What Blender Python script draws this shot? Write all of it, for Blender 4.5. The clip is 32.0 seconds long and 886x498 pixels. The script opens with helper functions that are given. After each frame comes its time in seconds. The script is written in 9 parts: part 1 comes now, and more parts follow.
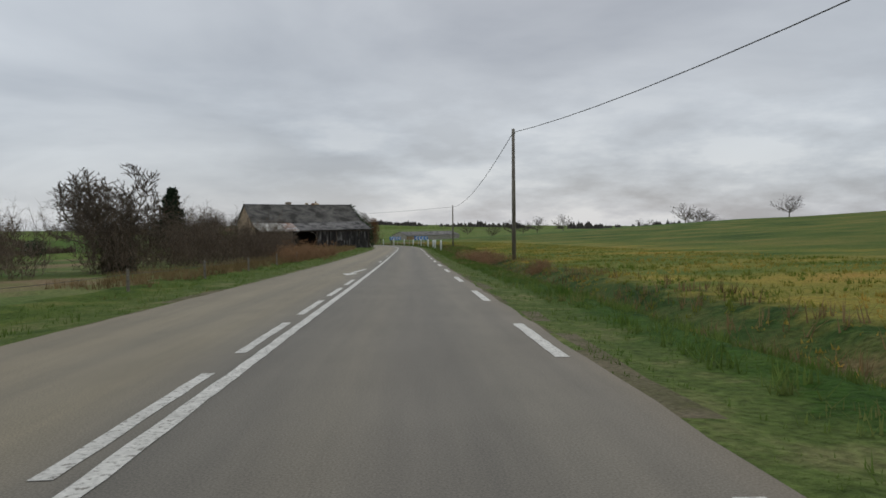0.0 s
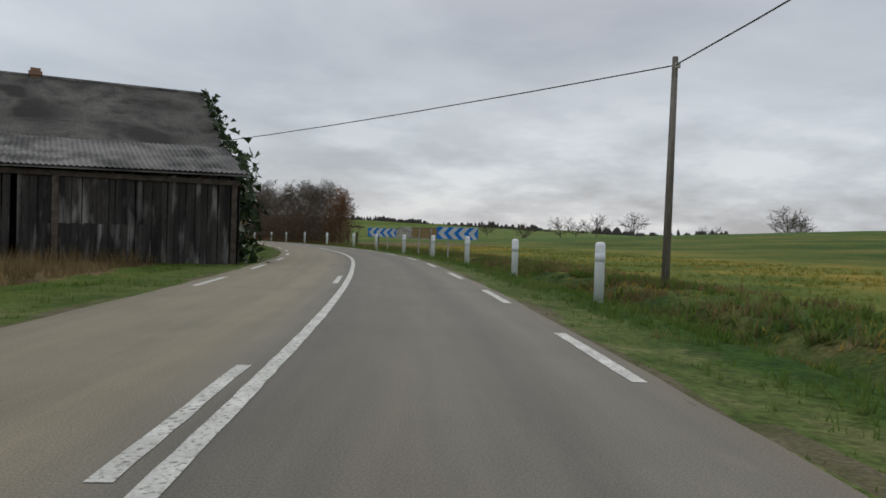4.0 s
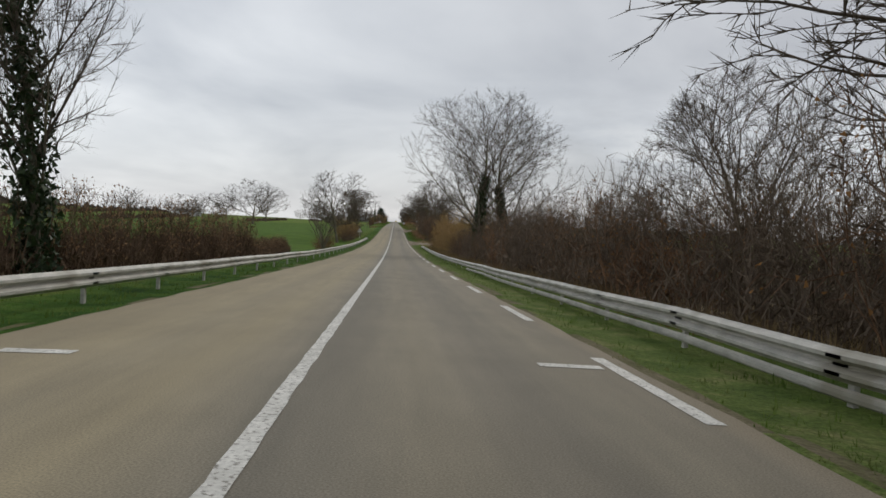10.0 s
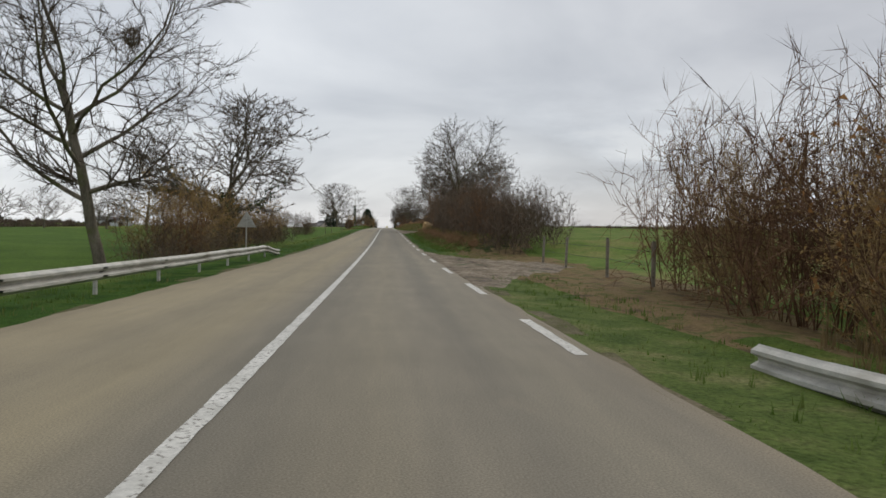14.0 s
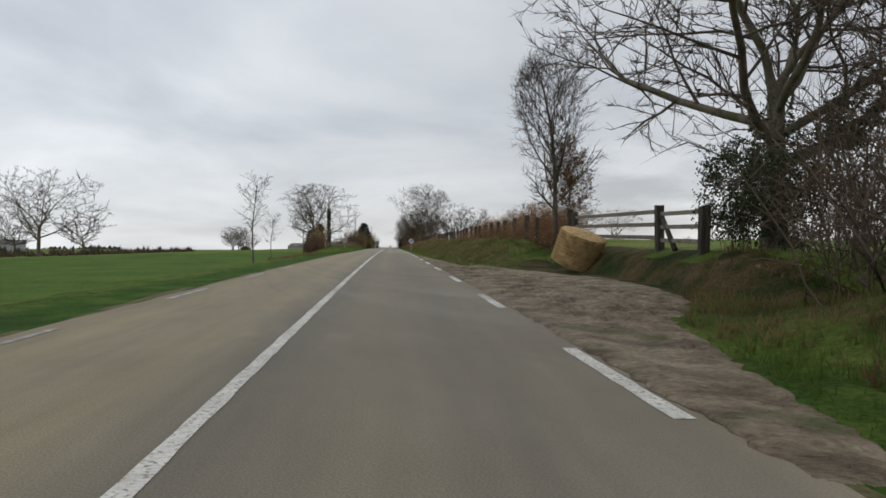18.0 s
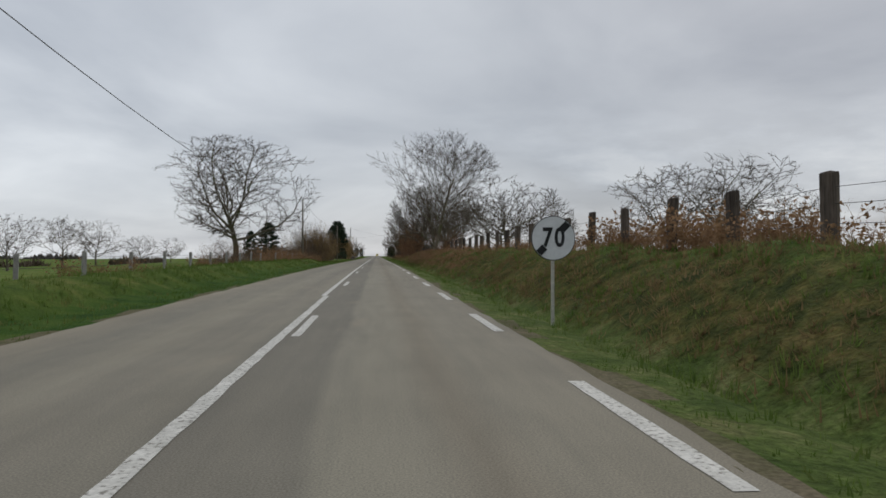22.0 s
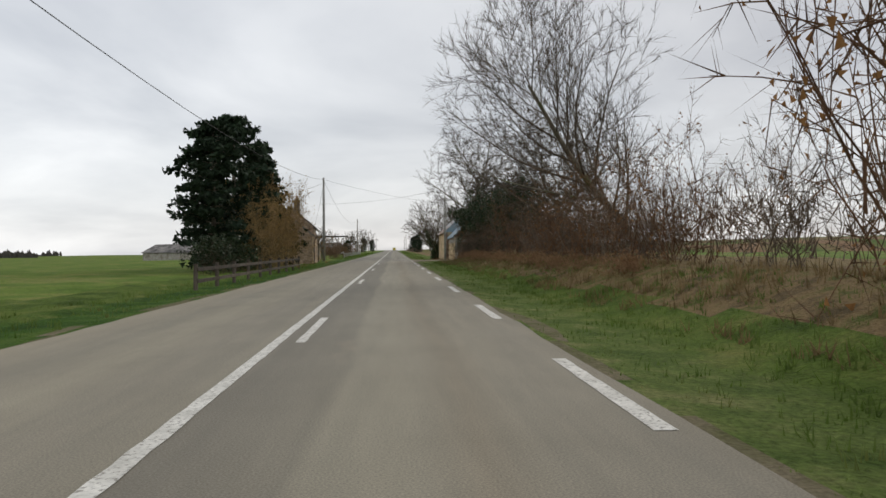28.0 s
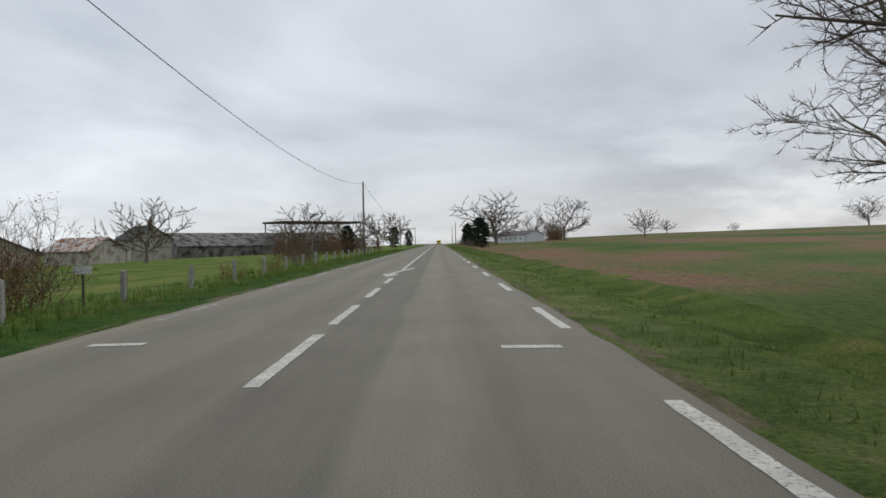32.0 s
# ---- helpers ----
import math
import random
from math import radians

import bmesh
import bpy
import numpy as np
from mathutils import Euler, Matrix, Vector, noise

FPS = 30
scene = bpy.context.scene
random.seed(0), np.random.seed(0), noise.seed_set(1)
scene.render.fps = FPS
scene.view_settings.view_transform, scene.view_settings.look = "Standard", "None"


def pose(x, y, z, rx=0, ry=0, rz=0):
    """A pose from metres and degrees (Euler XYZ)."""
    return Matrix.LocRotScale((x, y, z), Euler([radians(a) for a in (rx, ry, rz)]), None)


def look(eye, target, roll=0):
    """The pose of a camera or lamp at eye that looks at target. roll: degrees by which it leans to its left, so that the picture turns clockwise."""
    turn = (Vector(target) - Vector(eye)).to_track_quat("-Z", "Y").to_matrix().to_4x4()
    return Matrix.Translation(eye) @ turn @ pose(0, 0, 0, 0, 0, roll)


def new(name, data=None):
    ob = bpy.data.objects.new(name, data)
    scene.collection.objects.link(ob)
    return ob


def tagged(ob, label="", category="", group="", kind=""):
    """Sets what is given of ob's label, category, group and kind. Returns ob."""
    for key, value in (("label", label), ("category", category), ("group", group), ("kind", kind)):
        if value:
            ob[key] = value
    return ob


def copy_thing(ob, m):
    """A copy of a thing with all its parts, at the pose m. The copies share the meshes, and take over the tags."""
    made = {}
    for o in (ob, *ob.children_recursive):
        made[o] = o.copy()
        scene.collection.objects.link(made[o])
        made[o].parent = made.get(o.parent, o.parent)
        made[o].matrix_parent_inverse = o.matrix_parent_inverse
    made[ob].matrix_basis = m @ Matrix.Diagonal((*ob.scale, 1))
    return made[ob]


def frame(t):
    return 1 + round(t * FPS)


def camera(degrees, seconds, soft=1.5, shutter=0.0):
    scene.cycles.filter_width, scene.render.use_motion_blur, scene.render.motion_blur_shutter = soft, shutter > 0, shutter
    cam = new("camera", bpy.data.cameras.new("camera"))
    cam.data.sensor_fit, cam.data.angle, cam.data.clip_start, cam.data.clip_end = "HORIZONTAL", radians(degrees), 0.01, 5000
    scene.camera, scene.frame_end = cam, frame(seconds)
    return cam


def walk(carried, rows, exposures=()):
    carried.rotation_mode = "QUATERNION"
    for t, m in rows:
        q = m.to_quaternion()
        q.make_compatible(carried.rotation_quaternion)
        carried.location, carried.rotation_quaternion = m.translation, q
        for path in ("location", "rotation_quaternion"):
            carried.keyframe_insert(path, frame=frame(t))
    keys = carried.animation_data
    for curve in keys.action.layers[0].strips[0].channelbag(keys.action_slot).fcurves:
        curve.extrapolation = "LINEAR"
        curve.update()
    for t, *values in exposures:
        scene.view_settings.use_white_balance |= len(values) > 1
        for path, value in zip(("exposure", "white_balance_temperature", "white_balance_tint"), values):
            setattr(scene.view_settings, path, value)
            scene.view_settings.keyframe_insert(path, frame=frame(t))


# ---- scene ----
cam = camera(61.4, 32.0, soft=1.6)
PATH = [
    (0, (-60.135, -406.819, 3.079), (-55.736, -397.844, 2.765), -0.59),
    (0.5, (-55.088, -395.115, 2.776), (-50.681, -386.144, 2.464), -0.42),
    (1, (-49.950, -383.500, 2.484), (-45.544, -374.529, 2.167), -0.06),
    (1.5, (-44.865, -371.869, 2.204), (-40.458, -362.898, 1.886), 0.53),
    (2, (-39.865, -360.186, 1.940), (-35.450, -351.219, 1.626), 1.12),
    (2.5, (-34.875, -348.503, 1.695), (-30.442, -339.545, 1.380), 1.58),
    (3, (-29.886, -336.842, 1.474), (-25.441, -327.889, 1.171), 1.86),
    (3.5, (-24.914, -325.225, 1.275), (-20.480, -316.267, 0.968), 1.94),
    (4, (-20.050, -313.667, 1.089), (-15.687, -304.674, 0.779), 2.07),
    (4.5, (-15.467, -302.035, 0.910), (-11.260, -292.968, 0.596), 2.28),
    (5, (-11.294, -290.239, 0.732), (-7.356, -281.052, 0.409), 2.45),
    (5.5, (-7.570, -278.270, 0.551), (-4.044, -268.918, 0.216), 2.45),
    (6, (-4.631, -265.898, 0.366), (-1.694, -256.345, 0.011), 2.61),
    (6.5, (-2.577, -253.146, 0.168), (-0.229, -243.432, -0.185), 2.82),
    (7, (-1.361, -240.125, -0.051), (0.424, -230.292, -0.416), 2.97),
    (7.5, (-0.784, -226.906, -0.297), (0.560, -217.003, -0.647), 3.14),
    (8, (-0.544, -213.644, -0.568), (0.531, -203.708, -0.905), 3.10),
    (8.5, (-0.436, -200.378, -0.861), (0.475, -190.426, -1.210), 3.06),
    (9, (-0.440, -187.122, -1.171), (0.349, -177.159, -1.501), 3.09),
    (9.5, (-0.484, -173.891, -1.497), (0.238, -163.921, -1.799), 3.13),
    (10, (-0.478, -160.710, -1.839), (0.180, -150.736, -2.133), 3.15),
    (10.5, (-0.437, -147.586, -2.191), (0.173, -137.609, -2.474), 3.24),
    (11, (-0.381, -134.489, -2.539), (0.186, -124.509, -2.811), 3.19),
    (11.5, (-0.298, -121.366, -2.869), (0.259, -111.385, -3.135), 2.96),
    (12, (-0.252, -108.121, -3.164), (0.336, -98.141, -3.417), 2.68),
    (12.5, (-0.240, -94.680, -3.411), (0.413, -84.704, -3.659), 2.34),
    (13, (-0.230, -81.119, -3.604), (0.486, -71.148, -3.849), 1.96),
    (13.5, (-0.165, -67.543, -3.747), (0.580, -57.573, -3.982), 1.55),
    (14, (-0.098, -53.981, -3.841), (0.664, -44.012, -4.050), 1.21),
    (14.5, (-0.064, -40.427, -3.882), (0.732, -30.461, -4.103), 0.81),
    (15, (-0.038, -26.910, -3.864), (0.771, -16.945, -4.083), 0.79),
    (15.5, (-0.012, -13.433, -3.790), (0.794, -3.467, -3.991), 0.77),
    (16, (0.010, -0.000, -3.665), (0.803, 9.967, -3.836), 0.71),
    (16.5, (0.016, 13.381, -3.496), (0.790, 23.350, -3.624), 0.61),
    (17, (0.013, 26.694, -3.292), (0.767, 36.666, -3.366), 0.46),
    (17.5, (0.006, 39.986, -3.065), (0.742, 49.959, -3.070), 0.31),
    (18, (-0.014, 53.308, -2.828), (0.698, 63.282, -2.795), 0.13),
    (18.5, (-0.029, 66.688, -2.595), (0.688, 76.662, -2.520), 0.00),
    (19, (0.013, 80.153, -2.382), (0.768, 90.124, -2.284), -0.11),
    (19.5, (0.032, 93.631, -2.197), (0.829, 103.599, -2.092), 0.01),
    (20, (0.038, 107.124, -2.043), (0.870, 117.089, -1.927), 0.11),
    (20.5, (0.054, 120.612, -1.912), (0.930, 130.572, -1.781), 0.08),
    (21, (0.058, 134.076, -1.793), (0.935, 144.036, -1.657), 0.07),
    (21.5, (0.061, 147.502, -1.680), (0.947, 157.462, -1.551), 0.04),
    (22, (0.095, 160.871, -1.568), (0.979, 170.831, -1.429), 0.06),
    (22.5, (0.141, 174.170, -1.452), (1.015, 184.131, -1.301), 0.01),
    (23, (0.169, 187.392, -1.329), (1.021, 197.355, -1.188), -0.19),
    (23.5, (0.192, 200.638, -1.204), (1.028, 210.602, -1.068), -0.32),
    (24, (0.214, 213.919, -1.090), (1.030, 223.885, -0.961), -0.44),
    (24.5, (0.221, 227.212, -0.995), (1.011, 237.180, -0.876), -0.43),
    (25, (0.214, 240.500, -0.921), (0.967, 250.471, -0.813), -0.17),
    (25.5, (0.219, 253.792, -0.859), (0.945, 263.765, -0.750), -0.06),
    (26, (0.217, 267.097, -0.802), (0.899, 277.073, -0.704), -0.12),
    (26.5, (0.210, 280.449, -0.745), (0.873, 290.427, -0.665), -0.12),
    (27, (0.192, 293.821, -0.686), (0.852, 303.799, -0.618), -0.21),
    (27.5, (0.175, 307.217, -0.625), (0.837, 317.195, -0.566), -0.29),
    (28, (0.167, 320.646, -0.562), (0.827, 330.624, -0.511), -0.36),
    (28.5, (0.189, 334.114, -0.497), (0.832, 344.093, -0.453), -0.42),
    (29, (0.229, 347.636, -0.430), (0.831, 357.617, -0.395), -0.47),
    (29.5, (0.237, 361.205, -0.360), (0.766, 371.191, -0.326), -0.62),
    (30, (0.246, 374.835, -0.289), (0.684, 384.825, -0.271), -0.81),
    (30.5, (0.258, 388.478, -0.216), (0.582, 398.473, -0.212), -0.77),
    (31, (0.242, 402.070, -0.142), (0.445, 412.068, -0.149), -0.84),
    (31.5, (0.237, 415.649, -0.070), (0.356, 425.648, -0.097), -0.94),
    (32, (0.237, 429.220, 0.000), (0.297, 439.220, -0.036), -0.97),
]

EXPOSURES = [(0.0, -0.1, 6330, 8), (3.5, -0.05, 6330, 8), (6.0, 0.2, 6330, 8), (7.0, 0.25, 6560, 9), (9.0, 0.2, 6560, 9), (11.0, 0.03, 6560, 9), (12.5, 0.05, 6560, 9), (14.0, 0.17, 6560, 9), (18.0, 0.12, 6500, 9), (20.0, -0.07, 6450, 9), (21.0, -0.1, 6400, 9), (23.0, -0.08, 6400, 9),
             (25.0, 0.2, 6650, 10), (26.0, 0.3, 6750, 10), (29.0, 0.25, 6650, 9), (30.0, 0.42, 6750, 10), (31.0, 0.17, 6650, 10), (32.0, 0.12, 6400, 9)]
walk(cam, [(t, look(eye, target, roll)) for t, eye, target, roll in PATH],
     exposures=EXPOSURES)

# ---- sky and light: a bright overcast day with thin, uneven cloud ----
world = bpy.data.worlds.new("sky")
scene.world = world
world.use_nodes = True
SUN_UP, SUN_TURN = radians(38), radians(35)


def sky_nodes():
    nt = world.node_tree
    nt.nodes.clear()
    n, l = nt.nodes, nt.links
    out = n.new("ShaderNodeOutputWorld")
    bg = n.new("ShaderNodeBackground")
    sky = n.new("ShaderNodeTexSky")
    sky.sky_type, sky.sun_disc = "NISHITA", False
    sky.sun_elevation, sky.sun_rotation = SUN_UP, SUN_TURN
    gain = n.new("ShaderNodeMix")
    gain.data_type, gain.blend_type = "RGBA", "MULTIPLY"
    gain.inputs[0].default_value = 1.0
    l.new(sky.outputs[0], gain.inputs[6])
    gain.inputs[7].default_value = (0.11, 0.10, 0.095, 1)
    # cloud sheet: directions flattened on to a plane overhead, so that the bands close up at the horizon
    tc = n.new("ShaderNodeTexCoord")
    sep = n.new("ShaderNodeSeparateXYZ")
    l.new(tc.outputs["Generated"], sep.inputs[0])
    lift = n.new("ShaderNodeMath")
    lift.operation = "ADD"
    lift.inputs[1].default_value = 0.22
    top = n.new("ShaderNodeMath")
    top.operation = "MAXIMUM"
    top.inputs[1].default_value = 0.0
    l.new(sep.outputs[2], top.inputs[0])
    l.new(top.outputs[0], lift.inputs[0])
    div = []
    for k in (0, 1):
        d = n.new("ShaderNodeMath")
        d.operation = "DIVIDE"
        l.new(sep.outputs[k], d.inputs[0])
        l.new(lift.outputs[0], d.inputs[1])
        div.append(d)
    com = n.new("ShaderNodeCombineXYZ")
    l.new(div[0].outputs[0], com.inputs[0])
    l.new(div[1].outputs[0], com.inputs[1])
    big = n.new("ShaderNodeTexNoise")
    big.inputs["Scale"].default_value, big.inputs["Detail"].default_value = 0.9, 6
    big.inputs["Roughness"].default_value, big.inputs["Distortion"].default_value = 0.5, 0.35
    l.new(com.outputs[0], big.inputs["Vector"])
    ramp = n.new("ShaderNodeValToRGB")
    e = ramp.color_ramp.elements
    e[0].position, e[0].color = 0.30, (0.36, 0.385, 0.43, 1)
    e[1].position, e[1].color = 0.66, (0.66, 0.68, 0.71, 1)
    l.new(big.outputs["Fac"], ramp.inputs[0])
    # low broken cloud with gaps of pale blue near the horizon
    mapn = n.new("ShaderNodeMapping")
    mapn.inputs["Scale"].default_value = (1, 1, 3.2)
    l.new(tc.outputs["Generated"], mapn.inputs[0])
    low = n.new("ShaderNodeTexNoise")
    low.inputs["Scale"].default_value, low.inputs["Detail"].default_value, low.inputs["Roughness"].default_value = 5.6, 9, 0.58
    l.new(mapn.outputs[0], low.inputs["Vector"])
    ramp2 = n.new("ShaderNodeValToRGB")
    e = ramp2.color_ramp.elements
    e[0].position, e[0].color = 0.40, (0.32, 0.35, 0.40, 1)
    e[1].position, e[1].color = 0.62, (0.64, 0.67, 0.71, 1)
    m = ramp2.color_ramp.elements.new(0.52)
    m.color = (0.47, 0.51, 0.57, 1)
    l.new(low.outputs["Fac"], ramp2.inputs[0])
    zr = n.new("ShaderNodeMapRange")
    zr.inputs[1].default_value, zr.inputs[2].default_value = 0.02, 0.22
    l.new(sep.outputs[2], zr.inputs[0])
    both = n.new("ShaderNodeMix")
    both.data_type = "RGBA"
    # the broken cloud stands to the east; westward the sheet is whole and brighter
    east = n.new("ShaderNodeMapRange")
    east.inputs[1].default_value, east.inputs[2].default_value, east.inputs[3].default_value, east.inputs[4].default_value = 0.05, 0.5, 1.0, 0.0
    l.new(sep.outputs[0], east.inputs[0])
    whole = n.new("ShaderNodeMath")
    whole.operation = "MAXIMUM"
    l.new(zr.outputs[0], whole.inputs[0])
    l.new(east.outputs[0], whole.inputs[1])
    l.new(whole.outputs[0], both.inputs[0])
    l.new(ramp2.outputs[0], both.inputs[6])
    l.new(ramp.outputs[0], both.inputs[7])
    mix = n.new("ShaderNodeMix")
    mix.data_type = "RGBA"
    mix.inputs[0].default_value = 0.9
    l.new(gain.outputs[2], mix.inputs[6])
    l.new(both.outputs[2], mix.inputs[7])
    l.new(mix.outputs[2], bg.inputs[0])
    west = n.new("ShaderNodeMapRange")
    west.inputs[1].default_value, west.inputs[2].default_value, west.inputs[3].default_value, west.inputs[4].default_value = -0.6, 0.15, 1.3, 1.03
    l.new(sep.outputs[0], west.inputs[0])
    l.new(west.outputs[0], bg.inputs[1])
    l.new(bg.outputs[0], out.inputs[0])


sky_nodes()
sun = new("sun", bpy.data.lights.new("sun", "SUN"))
sun.data.energy, sun.data.angle, sun.data.color = 1.0, radians(25), (1.0, 0.96, 0.9)
sun.rotation_euler = (radians(52), 0, radians(-35) + math.pi)

# ---- the lie of the road: y, x and height of its middle line ----
KNOTS = np.array([(-406.2, -61.67, 1.88), (-382.8, -51.43, 1.29), (-359.6, -41.33, 0.74), (-336.3, -31.17, 0.28), (-324.7, -26.07, 0.08), (-313.2, -21.08, -0.11), (-301.7, -16.29, -0.29), (-290.0, -11.9, -0.46), (-278.1, -7.95, -0.64), (-265.8, -4.97, -0.83), (-253.1, -3.0, -1.03), (-240.1, -1.91, -1.25), (-226.9, -1.46, -1.49), (-213.6, -1.35, -1.76), (-187.1, -1.26, -2.37), (-160.7, -1.26, -3.03), (-134.5, -1.26, -3.73), (-108.1, -1.26, -4.36), (-81.1, -1.26, -4.8), (-54.0, -1.26, -5.04), (-26.9, -1.26, -5.06), (0.0, -1.26, -4.86), (26.7, -1.26, -4.49), (53.3, -1.26, -4.02), (80.2, -1.26, -3.58), (107.1, -1.26, -3.24), (160.9, -1.26, -2.76), (213.9, -1.26, -2.29), (267.1, -1.26, -2.0), (320.6, -1.26, -1.76), (374.8, -1.26, -1.48), (429.2, -1.26, -1.2)])
HALF = 3.5          # half the width of the asphalt
LINE = 3.25          # edge lines from the middle line


def hermite(xs, ys, q):
    q = np.asarray(q, float)
    m = np.gradient(ys, xs)
    i = np.clip(np.searchsorted(xs, q) - 1, 0, len(xs) - 2)
    hh = xs[i + 1] - xs[i]
    t = (q - xs[i]) / hh
    inside = ((2 * t**3 - 3 * t**2 + 1) * ys[i] + (t**3 - 2 * t**2 + t) * hh * m[i]
              + (-2 * t**3 + 3 * t**2) * ys[i + 1] + (t**3 - t**2) * hh * m[i + 1])
    inside = np.where(q < xs[0], ys[0] + m[0] * (q - xs[0]), inside)
    return np.where(q > xs[-1], ys[-1] + m[-1] * (q - xs[-1]), inside)


def mid_x(y):
    return hermite(KNOTS[:, 0], KNOTS[:, 1], y)


def mid_z(y):
    y = np.asarray(y, float)
    far = np.where(y > 429.2, -1.2 + 0.006 * np.minimum(y - 429.2, 500), 0)
    return np.where(y > 429.2, far, hermite(KNOTS[:, 0], KNOTS[:, 2], np.minimum(y, 429.2)))


def heading(y):
    return -np.arctan2(mid_x(np.asarray(y, float) + 0.5) - mid_x(np.asarray(y, float) - 0.5), 1.0)


def smooth(a, b, v):
    t = np.clip((np.asarray(v, float) - a) / (b - a), 0, 1)
    return t * t * (3 - 2 * t)


def window(y, a, b, soft=6.0):
    return smooth(a - soft, a + soft, y) * (1 - smooth(b - soft, b + soft, y))


def relief(y, d):
    """Height of the ground over the road's middle line, at d metres to its right."""
    y, d = np.asarray(y, float), np.asarray(d, float)
    a = np.abs(d)
    z = -0.035 * np.minimum(a, HALF) / HALF - 0.05 * smooth(HALF, HALF + 0.8, a)
    right, left = d > 0, d < 0
    # right side
    out = np.maximum(d - HALF, 0)
    rise = 0.02 * np.clip(d - 9, 0, 31) + 0.045 * np.clip(d - 40, 0, 230)
    z = z + np.where(right, window(y, -900, -205, 15) * (-0.45 * window(d, 6.2, 7.6, 0.8)) + window(y, -900, -70, 70) * rise, 0)
    z = z + np.where(right, window(y, -200, -40, 12) * (-0.9 * smooth(6.5, 11, d)), 0)
    z = z + np.where(right, window(y, -8, 63, 4) * (1.0 * smooth(5.2, 8.0, d)), 0)
    z = z + np.where(right, window(y, 68, 90, 3) * 1.0 * smooth(8.7, 9.8, d), 0)
    bank = 1.35 * smooth(5.0, 8.3, d) + 0.15 * np.sin(y * 0.7) * smooth(5.5, 7, d) * (1 - smooth(8, 9, d))
    z = z + np.where(right, window(y, 91, 290, 6) * (bank - 0.25 * window(d, 4.7, 5.5, 0.4)), 0)
    z = z + np.where(right, window(y, 290, 388, 7) * (0.85 * smooth(5.4, 8.6, d)), 0)
    z = z + np.where(right, window(y, 436, 1500, 14) * (-0.25 * window(d, 5.6, 6.8, 0.8) + 0.034 * np.minimum(np.maximum(d - 7, 0), 150)), 0)
    # hollow along the foot of the stone barns
    z = z + np.where(right, window(y, 413, 440, 5) * (-0.5 * smooth(5.4, 6.7, d)), 0)
    # left side
    z = z + np.where(left, window(y, -210, -20, 12) * (-0.75 * smooth(5.5, 9, a)), 0)
    z = z + np.where(left, window(y, 20, 150, 15) * (-0.35 * smooth(5, 9, a) - 0.016 * np.minimum(np.maximum(a - 8, 0), 250)), 0)
    z = z + np.where(left, window(y, 158, 260, 8) * (0.55 * window(a, 6.0, 8.6, 0.9) - 0.008 * np.minimum(np.maximum(a - 9, 0), 250)), 0)
    z = z + np.where(left, window(y, 395, 900, 10) * (-0.25 * smooth(5, 8, a) - 0.01 * np.minimum(np.maximum(a - 9, 0), 150)), 0)
    # the country to the left lies low and level, whatever the road does
    low = np.interp(y, [-900, -450, -300, -200, -100, 0, 100, 200, 300, 430, 700, 2400], [0.5, 0.5, -1.2, -2.9, -4.2, -4.8, -4.8, -4.3, -3.6, -2.6, -1.6, -1.6])
    z = np.where(left, z + smooth(12, 90, a) * (low - mid_z(y) - z), z)
    # long swell of the far country
    far = smooth(60, 500, a)
    z = z - np.where(right, 0.014 * np.clip(d - 280, 0, 900), 0.008 * np.clip(a - 260, 0, 900))
    return z + far * 2.2 * np.sin(y * 0.006 + d * 0.003)


TURN = 30.0


def place(y, d):
    """World x and y of the point d metres to the right of the road's middle line at y."""
    y, d = np.asarray(y, float), np.asarray(d, float)
    th = heading(y)
    near = np.clip(d, -TURN, TURN)
    return mid_x(y) + near * np.cos(th) + (d - near), y + near * np.sin(th)


def P(y, d, up=0.0):
    """A point on the ground by the road, up metres over it."""
    x, w = place(y, d)
    return Vector((float(x), float(w), float(mid_z(y) + relief(y, d)) + up))


def local(x, w):
    """The inverse of place(): y along the road and d to its right."""
    y = w
    for _ in range(12):
        px, pw = place(y, 0.0)
        th = float(heading(y))
        d = (x - float(px)) * math.cos(th) + (w - float(pw)) * math.sin(th)
        near = max(-TURN, min(TURN, d))
        y = w - near * math.sin(th)
    px, pw = place(y, near)
    return y, near + (x - float(px))


def ground_z(x, w):
    y, d = local(x, w)
    return float(mid_z(y) + relief(y, d))


